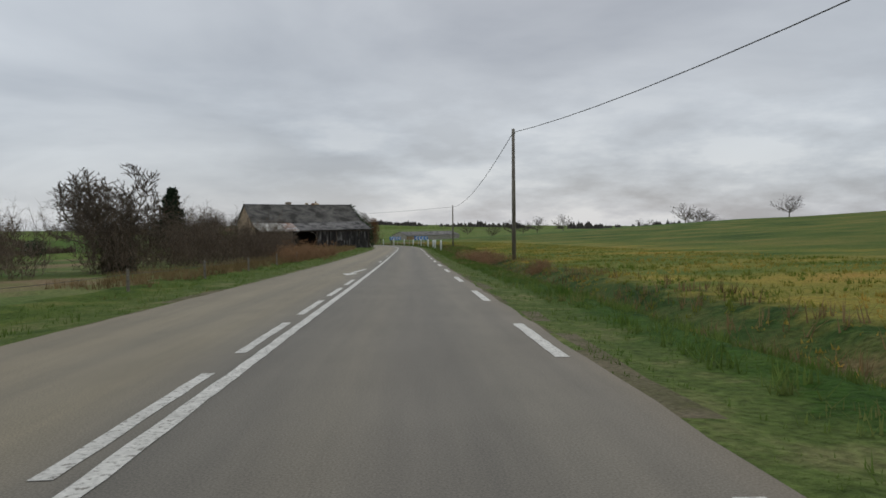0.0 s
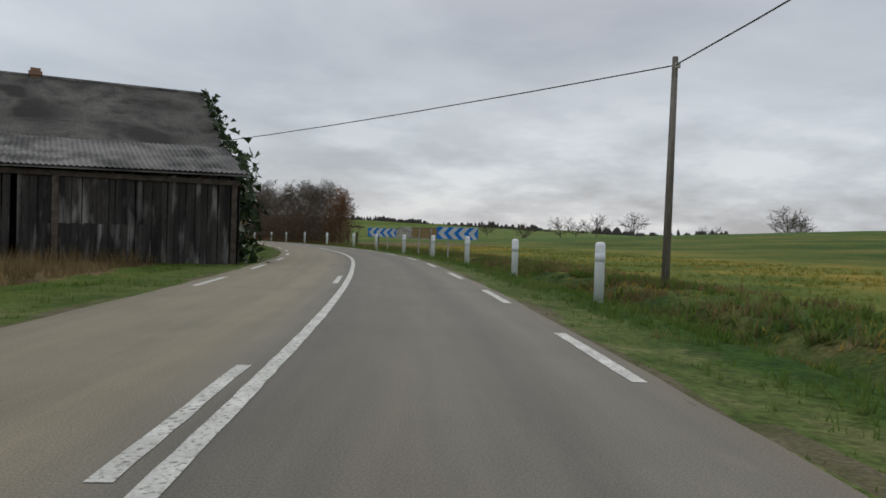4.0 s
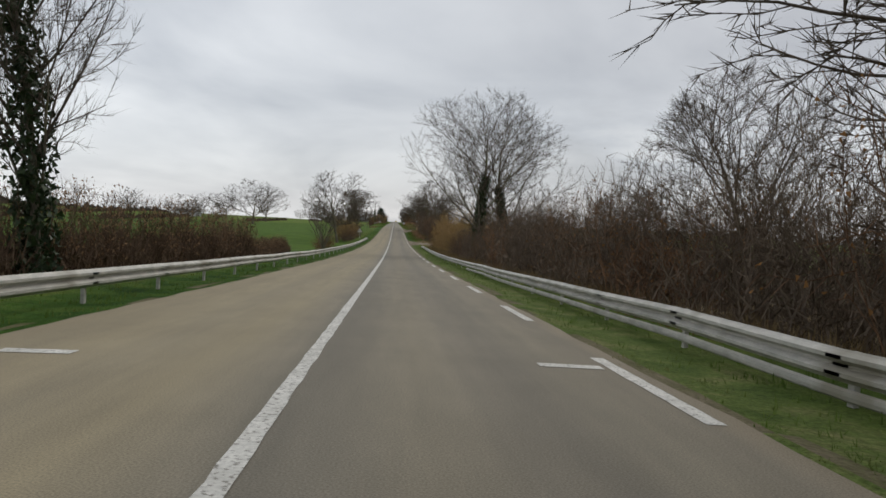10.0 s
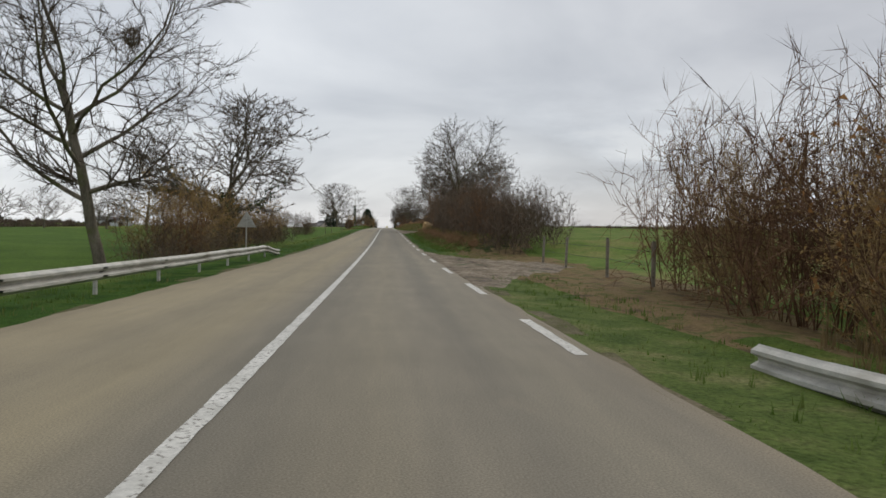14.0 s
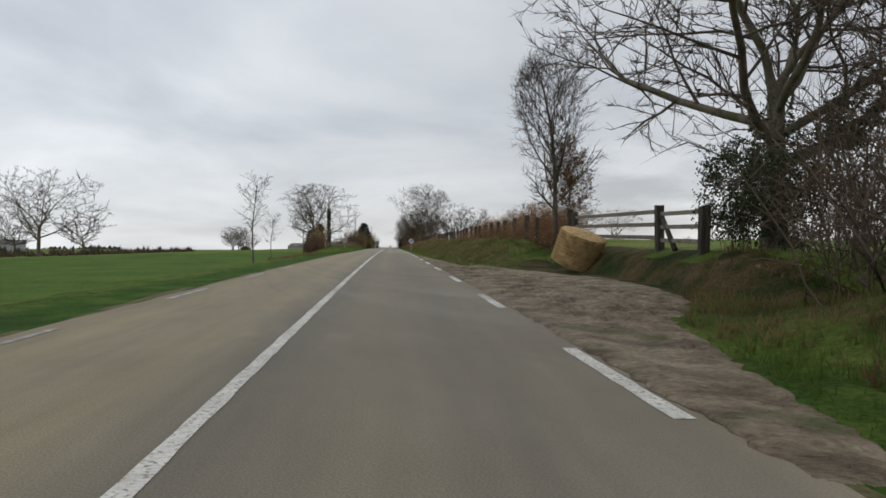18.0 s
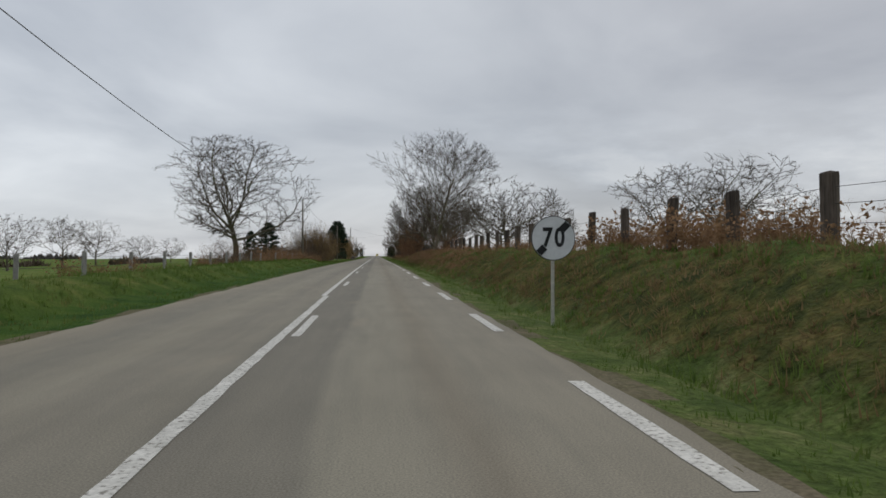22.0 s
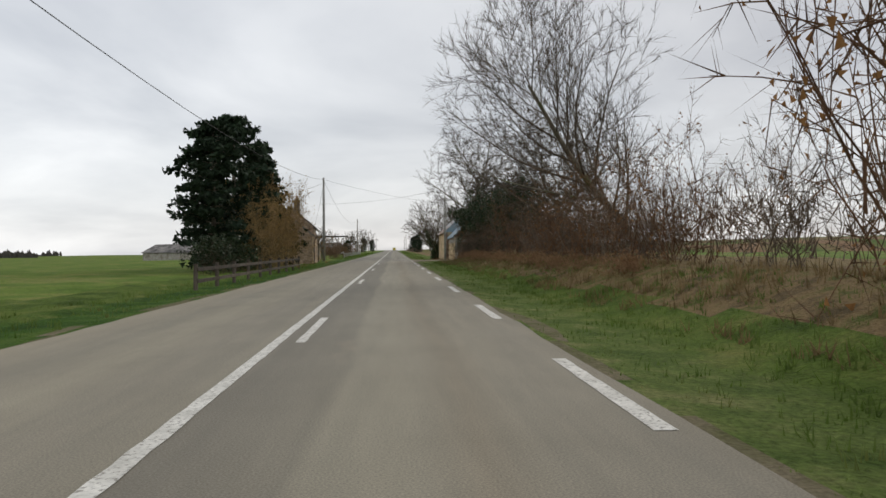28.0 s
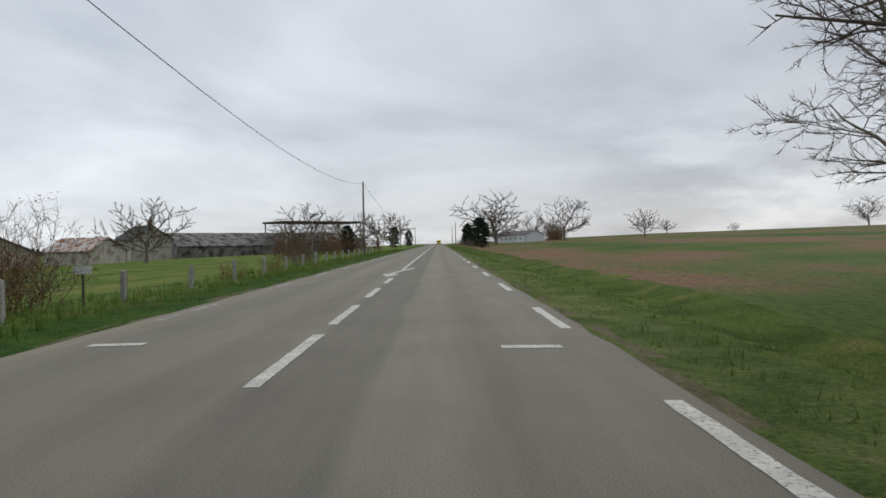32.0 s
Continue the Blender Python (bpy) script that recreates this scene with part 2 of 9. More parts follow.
# ---- materials ----
def material(name, colors, scale=4.0, rough=0.85, metal=0.0, bump=0.3, fine=60.0, detail=6, spread=(0.35, 0.65), stretch=(1, 1, 1),
             vary=0.0, stain=None, stain_scale=0.6, stain_at=(0.52, 0.68), bump_dist=0.02, coords="Object", spec=0.25, grain=0.28, stain_stretch=(1, 1, 1), island=False):
    m = bpy.data.materials.new(name)
    m.use_nodes = True
    nt = m.node_tree
    n, l = nt.nodes, nt.links
    b = n["Principled BSDF"]
    tc = n.new("ShaderNodeTexCoord")
    mp = n.new("ShaderNodeMapping")
    mp.inputs["Scale"].default_value = stretch
    l.new(tc.outputs[coords], mp.inputs[0])
    no = n.new("ShaderNodeTexNoise")
    no.inputs["Scale"].default_value, no.inputs["Detail"].default_value, no.inputs["Roughness"].default_value = scale, detail, 0.6
    l.new(mp.outputs[0], no.inputs["Vector"])
    ra = n.new("ShaderNodeValToRGB")
    els = ra.color_ramp.elements
    for k, c in enumerate(colors):
        at = spread[0] + (spread[1] - spread[0]) * k / max(1, len(colors) - 1)
        if k < 2:
            e = els[k]
            e.position = at
        else:
            e = els.new(at)
        e.color = (*c, 1)
    if len(colors) == 1:
        els[1].color = (*colors[0], 1)
    l.new(no.outputs["Fac"], ra.inputs[0])
    fi = n.new("ShaderNodeTexNoise")
    fi.inputs["Scale"].default_value, fi.inputs["Detail"].default_value = fine, 4
    l.new(mp.outputs[0], fi.inputs["Vector"])
    mr = n.new("ShaderNodeMapRange")
    mr.inputs[1].default_value, mr.inputs[2].default_value = 0.3, 0.7
    mr.inputs[3].default_value, mr.inputs[4].default_value = 1 - grain, 1 + grain
    l.new(fi.outputs["Fac"], mr.inputs[0])
    mu = n.new("ShaderNodeMix")
    mu.data_type, mu.blend_type = "RGBA", "MULTIPLY"
    mu.inputs[0].default_value = 1.0
    l.new(ra.outputs[0], mu.inputs[6])
    l.new(mr.outputs[0], mu.inputs[7])
    col = mu.outputs[2]
    if stain:
        st = n.new("ShaderNodeTexNoise")
        st.inputs["Scale"].default_value, st.inputs["Detail"].default_value = stain_scale, 7
        sm = n.new("ShaderNodeMapping")
        sm.inputs["Scale"].default_value = stain_stretch
        l.new(tc.outputs[coords], sm.inputs[0])
        l.new(sm.outputs[0], st.inputs["Vector"])
        sr = n.new("ShaderNodeMapRange")
        sr.inputs[1].default_value, sr.inputs[2].default_value = stain_at
        l.new(st.outputs["Fac"], sr.inputs[0])
        mx = n.new("ShaderNodeMix")
        mx.data_type = "RGBA"
        l.new(sr.outputs[0], mx.inputs[0])
        l.new(col, mx.inputs[6])
        mx.inputs[7].default_value = (*stain, 1)
        col = mx.outputs[2]
    if vary:
        oi = n.new("ShaderNodeObjectInfo")
        vr = n.new("ShaderNodeMapRange")
        vr.inputs[3].default_value, vr.inputs[4].default_value = 1 - vary, 1 + vary
        if island:
            ge, ad, fr = n.new("ShaderNodeNewGeometry"), n.new("ShaderNodeMath"), n.new("ShaderNodeMath")
            fr.operation = "FRACT"
            l.new(oi.outputs["Random"], ad.inputs[0])
            l.new(ge.outputs["Random Per Island"], ad.inputs[1])
            l.new(ad.outputs[0], fr.inputs[0])
            l.new(fr.outputs[0], vr.inputs[0])
        else:
            l.new(oi.outputs["Random"], vr.inputs[0])
        m2 = n.new("ShaderNodeMix")
        m2.data_type, m2.blend_type = "RGBA", "MULTIPLY"
        m2.inputs[0].default_value = 1.0
        l.new(col, m2.inputs[6])
        l.new(vr.outputs[0], m2.inputs[7])
        col = m2.outputs[2]
    l.new(col, b.inputs["Base Color"])
    b.inputs["Roughness"].default_value, b.inputs["Metallic"].default_value = rough, metal
    b.inputs["Specular IOR Level"].default_value = spec
    if bump:
        bu = n.new("ShaderNodeBump")
        bu.inputs["Strength"].default_value, bu.inputs["Distance"].default_value = bump, bump_dist
        l.new(fi.outputs["Fac"], bu.inputs["Height"])
        l.new(bu.outputs[0], b.inputs["Normal"])
    return m


def asphalt():
    """Worn chippings: wheel tracks and streaks run along the road, by a map of (metres across, metres along)."""
    m = material("asphalt", [(0.153, 0.14, 0.12), (0.172, 0.158, 0.136)], scale=0.5, rough=0.85, fine=70, bump=0.3, bump_dist=0.006, coords="UV", spec=0.3)
    nt = m.node_tree
    n, l = nt.nodes, nt.links
    bsdf = n["Principled BSDF"]
    col = bsdf.inputs["Base Color"].links[0].from_socket
    tc = n.new("ShaderNodeTexCoord")
    sep = n.new("ShaderNodeSeparateXYZ")
    l.new(tc.outputs["UV"], sep.inputs[0])

    def ramp(socket, stops):
        r = n.new("ShaderNodeValToRGB")
        while len(r.color_ramp.elements) < len(stops):
            r.color_ramp.elements.new(0.5)
        for e, (p, c) in zip(r.color_ramp.elements, stops):
            e.position, e.color = p, (*c, 1)
        l.new(socket, r.inputs[0])
        return r.outputs[0]

    def times(a, b, kind="MULTIPLY", fac=1.0):
        x = n.new("ShaderNodeMix")
        x.data_type, x.blend_type = "RGBA", kind
        if isinstance(fac, float):
            x.inputs[0].default_value = fac
        else:
            l.new(fac, x.inputs[0])
        l.new(a, x.inputs[6])
        if isinstance(b, tuple):
            x.inputs[7].default_value = (*b, 1)
        else:
            l.new(b, x.inputs[7])
        return x.outputs[2]

    def noise(scale, stretch, detail=5):
        mp = n.new("ShaderNodeMapping")
        mp.inputs["Scale"].default_value = stretch
        l.new(tc.outputs["UV"], mp.inputs[0])
        x = n.new("ShaderNodeTexNoise")
        x.inputs["Scale"].default_value, x.inputs["Detail"].default_value = scale, detail
        l.new(mp.outputs[0], x.inputs["Vector"])
        return x.outputs["Fac"]

    def span(socket, a, b):
        r = n.new("ShaderNodeMapRange")
        r.inputs[1].default_value, r.inputs[2].default_value = a, b
        l.new(socket, r.inputs[0])
        return r.outputs[0]

    # across the road: pale beige far lane, polished tracks, oily strip in mid-lane, dusty edges
    wob = n.new("ShaderNodeMath")
    wob.operation = "MULTIPLY_ADD"
    wob.inputs[1].default_value, wob.inputs[2].default_value = 0.5, -0.25
    l.new(noise(0.12, (0.3, 1, 1)), wob.inputs[0])
    add = n.new("ShaderNodeMath")
    l.new(sep.outputs[0], add.inputs[0])
    l.new(wob.outputs[0], add.inputs[1])
    across = span(add.outputs[0], -4.0, 4.0)
    first = times(col, ramp(across, [(0.03, (1.2, 1.1, 0.9)), (0.12, (1.3, 1.22, 1.0)), (0.2, (1.4, 1.31, 1.06)), (0.29, (1.22, 1.16, 0.98)), (0.38, (1.36, 1.28, 1.04)), (0.47, (1.04, 1.02, 0.95)), (0.5, (0.8, 0.8, 0.78)), (0.55, (0.93, 0.92, 0.88)),
                                     (0.64, (1.06, 1.03, 0.94)), (0.7, (1.0, 0.98, 0.93)), (0.76, (0.86, 0.85, 0.82)), (0.83, (1.05, 1.03, 0.96)), (0.9, (1.0, 0.97, 0.91)), (0.96, (1.12, 1.02, 0.86))]))
    # the later surface was laid in strips: a rough dark joint beside the middle line, brown tyre dirt in one track
    last = times(col, ramp(across, [(0.03, (1.3, 1.22, 1.06)), (0.1, (1.16, 1.12, 1.0)), (0.2, (0.98, 0.97, 0.9)), (0.3, (1.18, 1.16, 1.05)), (0.39, (1.02, 1.0, 0.93)), (0.47, (1.12, 1.1, 1.0)), (0.5, (0.86, 0.85, 0.8)), (0.605, (0.9, 0.89, 0.83)),
                                    (0.622, (1.2, 1.19, 1.08)), (0.7, (1.17, 1.15, 1.04)), (0.745, (1.02, 0.96, 0.84)), (0.79, (1.14, 1.11, 1.0)), (0.9, (1.12, 1.09, 0.99)), (0.96, (1.0, 0.96, 0.85))]))
    first = times(first, (0.87, 0.87, 0.87), fac=span(sep.outputs[1], 20, 60))
    last = times(last, (0.86, 0.88, 0.9), fac=span(sep.outputs[1], 385, 405))
    col = times(first, last, "MIX", span(sep.outputs[1], 133.4, 134.6))
    col = times(col, ramp(noise(1.0, (1.6, 0.035, 1)), [(0.3, (0.9, 0.9, 0.905)), (0.7, (1.08, 1.075, 1.06))]))
    col = times(col, ramp(noise(1.0, (0.22, 0.02, 1), 4), [(0.32, (0.94, 0.935, 0.92)), (0.5, (1, 1, 1)), (0.7, (1.05, 1.04, 1.01))]))
    # loose clusters of chippings
    col = times(col, ramp(noise(5.0, (1, 0.1, 1), 6), [(0.35, (0.95, 0.95, 0.95)), (0.65, (1.05, 1.047, 1.04))]))
    col = times(col, (1.22, 1.19, 1.1), fac=span(sep.outputs[1], -260, -180))
    # the last stretch is a paler, greyer surface
    col = times(col, (0.99, 1.02, 1.09), fac=span(sep.outputs[1], 133.4, 134.6))
    # dried mud dragged out of the field gates
    col = times(col, (0.3, 0.25, 0.18), "MIX", span(noise(1.0, (0.7, 0.25, 1), 8), 0.66, 0.86))
    l.new(col, bsdf.inputs["Base Color"])
    return m


ASPHALT = asphalt()
PAINT = material("road_paint", grain=0.14, colors=[(0.48, 0.465, 0.42), (0.64, 0.62, 0.57)], scale=3, rough=0.7, fine=30, bump=0.1, stain=(0.21, 0.195, 0.165), stain_scale=26, stain_at=(0.54, 0.66))
WORN_PAINT = material("worn_road_paint", grain=0.2, colors=[(0.3, 0.29, 0.27), (0.46, 0.45, 0.43)], scale=3, rough=0.75, fine=30, bump=0.1, stain=(0.2, 0.19, 0.165), stain_scale=4, stain_at=(0.44, 0.58))
GREEN_FIELD = material("young_crop", spec=0.04, colors=[(0.05, 0.092, 0.015), (0.085, 0.14, 0.024)], scale=0.25, fine=9, bump=0.8, bump_dist=0.08)
PASTURE = material("pasture", spec=0.04, colors=[(0.065, 0.11, 0.017), (0.10, 0.15, 0.025), (0.16, 0.165, 0.05)], scale=0.3, fine=8, bump=0.8, bump_dist=0.08)
STUBBLE = material("thin_crop_on_soil", spec=0.04, colors=[(0.075, 0.12, 0.03), (0.13, 0.15, 0.05), (0.2, 0.145, 0.085)], scale=0.12, fine=9, bump=0.8, bump_dist=0.06, detail=9)
SOIL_CROP = material("red_soil_with_seedlings", spec=0.04, colors=[(0.045, 0.09, 0.015), (0.08, 0.11, 0.025), (0.17, 0.105, 0.06)], spread=(0.37, 0.56), scale=0.07, fine=7, bump=0.7, bump_dist=0.08, detail=9, stretch=(1, 0.4, 1))
MUD = material("wet_mud", spec=0.1, colors=[(0.085, 0.062, 0.04), (0.18, 0.14, 0.095), (0.27, 0.22, 0.155)], scale=1.3, fine=11, bump=1.0, bump_dist=0.1, rough=0.7, detail=9, stain=(0.075, 0.085, 0.03), stain_scale=0.8, stain_at=(0.58, 0.72))
EDGE = material("gritty_soil", spec=0.05, colors=[(0.085, 0.085, 0.035), (0.15, 0.125, 0.08)], scale=1.6, fine=22, bump=0.8, bump_dist=0.03, detail=9)
GRAVEL = material("gravel", spec=0.1, colors=[(0.1, 0.083, 0.056), (0.19, 0.16, 0.112)], scale=0.7, fine=26, bump=0.9, bump_dist=0.03, rough=0.9, detail=9, stain=(0.24, 0.2, 0.14), stain_scale=0.9)
LEAFLITTER = material("dead_grass", spec=0.04, colors=[(0.1, 0.075, 0.04), (0.2, 0.14, 0.07), (0.09, 0.1, 0.03)], scale=1.3, fine=20, bump=1.0, bump_dist=0.08)
BARK = material("bark", spec=0.04, colors=[(0.101, 0.0851, 0.0648), (0.203, 0.176, 0.135)], scale=3, fine=30, bump=0.8, stretch=(1, 1, 0.3), vary=0.2, stain=(0.11, 0.12, 0.05), stain_scale=1.2)
TWIG = material("twigs", spec=0.04, colors=[(0.075, 0.06, 0.0475), (0.15, 0.122, 0.0963)], scale=1, fine=10, bump=0, vary=0.2)
TWIG_RED = material("russet_twigs", spec=0.04, colors=[(0.12, 0.07, 0.045), (0.2, 0.115, 0.065)], scale=0.8, fine=8, bump=0, vary=0.2)
TWIG_OCHRE = material("ochre_twigs", spec=0.04, colors=[(0.21, 0.145, 0.07), (0.34, 0.235, 0.115)], scale=0.8, fine=8, bump=0, vary=0.2)
HEDGE_TWIG = material("hawthorn_twigs", spec=0.04, colors=[(0.085, 0.056, 0.038), (0.16, 0.108, 0.073)], scale=0.8, fine=8, bump=0, vary=0.2)
TWIG_DARK = material("dark_brushwood", spec=0.04, colors=[(0.0978, 0.0759, 0.0575), (0.184, 0.14, 0.103)], scale=0.8, fine=8, bump=0, vary=0.2)
IVY = material("ivy_leaves", grain=0.2, colors=[(0.018, 0.034, 0.012), (0.04, 0.062, 0.02)], scale=2, fine=20, bump=0, rough=0.5, vary=0.15)
NEEDLES = material("conifer_needles", [(0.012, 0.026, 0.014), (0.03, 0.05, 0.022)], scale=2, fine=14, bump=0, vary=0.15)
DEADLEAF = material("dead_leaves", spec=0.04, colors=[(0.17, 0.085, 0.035), (0.28, 0.15, 0.06)], scale=2, fine=14, bump=0)
OCHRE_LEAF = material("ochre_catkins", spec=0.04, colors=[(0.24, 0.15, 0.06), (0.4, 0.27, 0.11)], scale=2, fine=14, bump=0)
BRACKEN = material("bracken", spec=0.04, colors=[(0.18, 0.1, 0.055), (0.33, 0.21, 0.12)], scale=2, fine=14, bump=0)
WHITE_PLASTIC = material("white_plastic", grain=0.03, colors=[(0.84, 0.85, 0.85), (0.9, 0.9, 0.9)], scale=2, fine=30, bump=0.03, rough=0.5, stain=(0.76, 0.76, 0.72), stain_scale=2, stain_at=(0.6, 0.9))
REFLECT = material("reflective_band", grain=0.05, colors=[(0.68, 0.7, 0.72), (0.76, 0.78, 0.8)], scale=6, fine=60, bump=0.02, rough=0.3)
GALVA = material("galvanised_steel", grain=0.1, colors=[(0.36, 0.35, 0.315), (0.52, 0.5, 0.45)], scale=2.5, fine=30, rough=0.6, metal=0.25, bump=0.05, stain=(0.27, 0.25, 0.2), stain_scale=0.8, stretch=(1, 1, 4))
BLUE = material("sign_blue", grain=0.04, colors=[(0.01, 0.16, 0.56), (0.015, 0.2, 0.62)], scale=2, fine=30, bump=0, rough=0.35)
SIGN_WHITE = material("sign_white", grain=0.04, colors=[(0.55, 0.57, 0.58), (0.66, 0.67, 0.68)], scale=2, fine=30, bump=0, rough=0.35)
SIGN_BLACK = material("sign_black", grain=0.05, colors=[(0.012, 0.012, 0.013), (0.02, 0.02, 0.02)], scale=2, bump=0, rough=0.4)
SIGN_BACK = material("sign_back_ochre", grain=0.06, colors=[(0.3, 0.2, 0.09), (0.38, 0.26, 0.12)], scale=2, fine=20, bump=0.03, rough=0.6)
POLE_WOOD = material("weathered_pole", [(0.13, 0.112, 0.09), (0.25, 0.22, 0.18)], scale=5, fine=40, bump=0.4, stretch=(1, 1, 0.08))
TAN_POLE = material("tan_pole", [(0.25, 0.17, 0.08), (0.38, 0.27, 0.14)], scale=5, fine=40, bump=0.4, stretch=(1, 1, 0.08))
CONCRETE = material("pole_concrete", [(0.25, 0.24, 0.22), (0.36, 0.345, 0.32)], scale=2.5, fine=40, bump=0.2, stain=(0.16, 0.15, 0.13), stain_scale=1.2)
POST_WOOD = material("fence_post_wood", [(0.045, 0.036, 0.03), (0.12, 0.095, 0.075)], scale=6, fine=40, bump=0.6, stretch=(1, 1, 0.1), vary=0.3)
RAIL_WOOD = material("gate_wood", [(0.15, 0.13, 0.1), (0.25, 0.22, 0.18)], scale=5, fine=40, bump=0.4, vary=0.15)
WIRE = material("wire", [(0.03, 0.03, 0.032), (0.05, 0.05, 0.05)], scale=2, bump=0, rough=0.6)
SLATE = material("slate_roof", [(0.06, 0.06, 0.063), (0.12, 0.115, 0.115)], scale=1.2, fine=22, bump=0.4, rough=0.7, vary=0.12, stain=(0.15, 0.14, 0.11), stain_scale=0.8)
COTTAGE_SLATE = material("weathered_grey_slate", [(0.12, 0.112, 0.1), (0.2, 0.185, 0.165), (0.27, 0.245, 0.21)], scale=0.9, fine=12, bump=0.5, rough=0.85, vary=0.14, stain=(0.085, 0.078, 0.066), stain_scale=0.45, stain_at=(0.54, 0.66), detail=9)
OLD_SLATE = material("old_mossy_slate", [(0.07, 0.066, 0.06), (0.14, 0.13, 0.115), (0.2, 0.185, 0.16)], scale=0.9, fine=12, bump=0.5, rough=0.85, vary=0.12, stain=(0.045, 0.042, 0.036), stain_scale=0.45, stain_at=(0.5, 0.62), detail=9)
FIBRE = material("fibre_cement_sheets", [(0.14, 0.13, 0.125), (0.25, 0.235, 0.22)], scale=0.8, fine=16, bump=0.3, rough=0.9, stain=(0.05, 0.048, 0.045), stain_scale=0.7, stain_at=(0.45, 0.65))
RUST = material("rusty_sheets", [(0.25, 0.11, 0.06), (0.4, 0.26, 0.19), (0.5, 0.47, 0.45), (0.5, 0.49, 0.48)], scale=1.0, fine=14, bump=0.2, rough=0.8)
BARN_WOOD = material("black_barn_boards", [(0.022, 0.02, 0.019), (0.06, 0.053, 0.048)], scale=2.5, fine=30, bump=0.5, vary=0.35, stretch=(1, 1, 0.15), stain=(0.2, 0.19, 0.175), stain_scale=1.1, stain_at=(0.54, 0.68), stain_stretch=(1, 2.5, 0.5))
# near-black colour stands in for the shade inside barn and shed
INNER_SHADE = material("barn_dark_inside", [(0.012, 0.011, 0.01), (0.02, 0.018, 0.016)], scale=2, bump=0.2)
STONE = material("rubble_stone", [(0.28, 0.195, 0.135), (0.52, 0.385, 0.28)], scale=2, fine=18, bump=0.8, bump_dist=0.02, vary=0.32, island=True)
CHIMNEY_STONE = material("dark_chimney_stone", [(0.1, 0.075, 0.055), (0.2, 0.155, 0.115)], scale=4, fine=24, bump=0.8, stretch=(1, 1, 3))
STONE_OCHRE = material("ochre_rubble_stone", spec=0.1, colors=[(0.48, 0.32, 0.16), (0.7, 0.53, 0.32), (0.78, 0.65, 0.45)], scale=1.1, fine=13, bump=0.8, bump_dist=0.03, vary=0.24, island=True, stain=(0.2, 0.14, 0.085), stain_scale=0.9, stain_at=(0.58, 0.72), stain_stretch=(1, 2.2, 0.35))
STONE_GREY = material("grey_rubble_stone", spec=0.1, colors=[(0.17, 0.135, 0.1), (0.36, 0.3, 0.235)], scale=1.8, fine=16, bump=0.8, bump_dist=0.02, vary=0.42, island=True)
PALE_MORTAR = material("pale_lime_mortar", spec=0.1, colors=[(0.48, 0.36, 0.21), (0.66, 0.53, 0.36)], scale=1.2, fine=18, bump=0.6, stain=(0.24, 0.17, 0.1), stain_scale=0.9, stain_at=(0.58, 0.72), stain_stretch=(1, 2.2, 0.35))
GUTTER = material("dull_zinc_gutter", grain=0.1, colors=[(0.05, 0.05, 0.052), (0.09, 0.09, 0.09)], scale=2, fine=20, bump=0, rough=0.6)
MORTAR = material("lime_mortar", [(0.31, 0.235, 0.155), (0.44, 0.35, 0.24)], scale=2, fine=25, bump=0.5)
RENDER = material("cream_render", [(0.36, 0.29, 0.17), (0.47, 0.39, 0.25)], scale=0.8, fine=22, bump=0.3, stain=(0.2, 0.17, 0.11), stain_scale=0.5, stain_at=(0.55, 0.75))
BLOCK = material("concrete_blocks", [(0.34, 0.31, 0.27), (0.46, 0.43, 0.38)], scale=1.5, fine=25, bump=0.4, vary=0.1, island=True, stain=(0.24, 0.2, 0.16), stain_scale=0.9)
ZINC = material("blue_grey_sheet_metal", grain=0.12, colors=[(0.22, 0.31, 0.36), (0.32, 0.41, 0.45)], scale=0.8, fine=12, bump=0.08, rough=0.5, metal=0.25, stain=(0.36, 0.36, 0.37), stain_scale=0.5)
PALE_SHEET = material("weathered_pale_sheet_metal", grain=0.12, colors=[(0.4, 0.41, 0.41), (0.54, 0.54, 0.53)], scale=0.9, fine=12, bump=0.08, rough=0.55, metal=0.2, stain=(0.36, 0.25, 0.19), stain_scale=0.9, stain_at=(0.56, 0.7), stain_stretch=(0.3, 1.6, 0.3))
DARK_WOOD = material("old_gable_boards", [(0.05, 0.04, 0.032), (0.12, 0.095, 0.075)], scale=3, fine=30, bump=0.5, vary=0.25, stretch=(0.15, 1, 1))
BRICK = material("chimney_brick", [(0.22, 0.13, 0.09), (0.32, 0.2, 0.14)], scale=4, fine=30, bump=0.5)
GLASS = material("window_glass", grain=0.02, colors=[(0.03, 0.033, 0.038)], rough=0.08, bump=0, spec=0.6)
FRAME = material("window_frame_white", grain=0.06, colors=[(0.6, 0.6, 0.58), (0.7, 0.7, 0.68)], bump=0.05, rough=0.5)
HAY = material("hay_bale", [(0.42, 0.27, 0.11), (0.66, 0.46, 0.22)], scale=5, fine=50, bump=1.0, bump_dist=0.05)
YELLOW_VAN = material("yellow_van_paint", grain=0.03, colors=[(0.75, 0.6, 0.03), (0.8, 0.65, 0.05)], bump=0, rough=0.35)
HAZEWOOD = material("distant_woodland", spec=0.04, colors=[(0.07, 0.065, 0.06), (0.12, 0.105, 0.095)], scale=0.4, fine=3, bump=0.5, bump_dist=0.3)
BLADE = material("grass_blades", spec=0.04, colors=[(0.07, 0.122, 0.022), (0.14, 0.19, 0.05)], scale=0.7, fine=3, bump=0, stain=(0.24, 0.2, 0.09), stain_scale=0.5, stain_at=(0.55, 0.75))
CROP = material("crop_leaves", spec=0.04, colors=[(0.1, 0.16, 0.028), (0.2, 0.2, 0.04), (0.42, 0.29, 0.07)], scale=0.25, fine=3, bump=0)
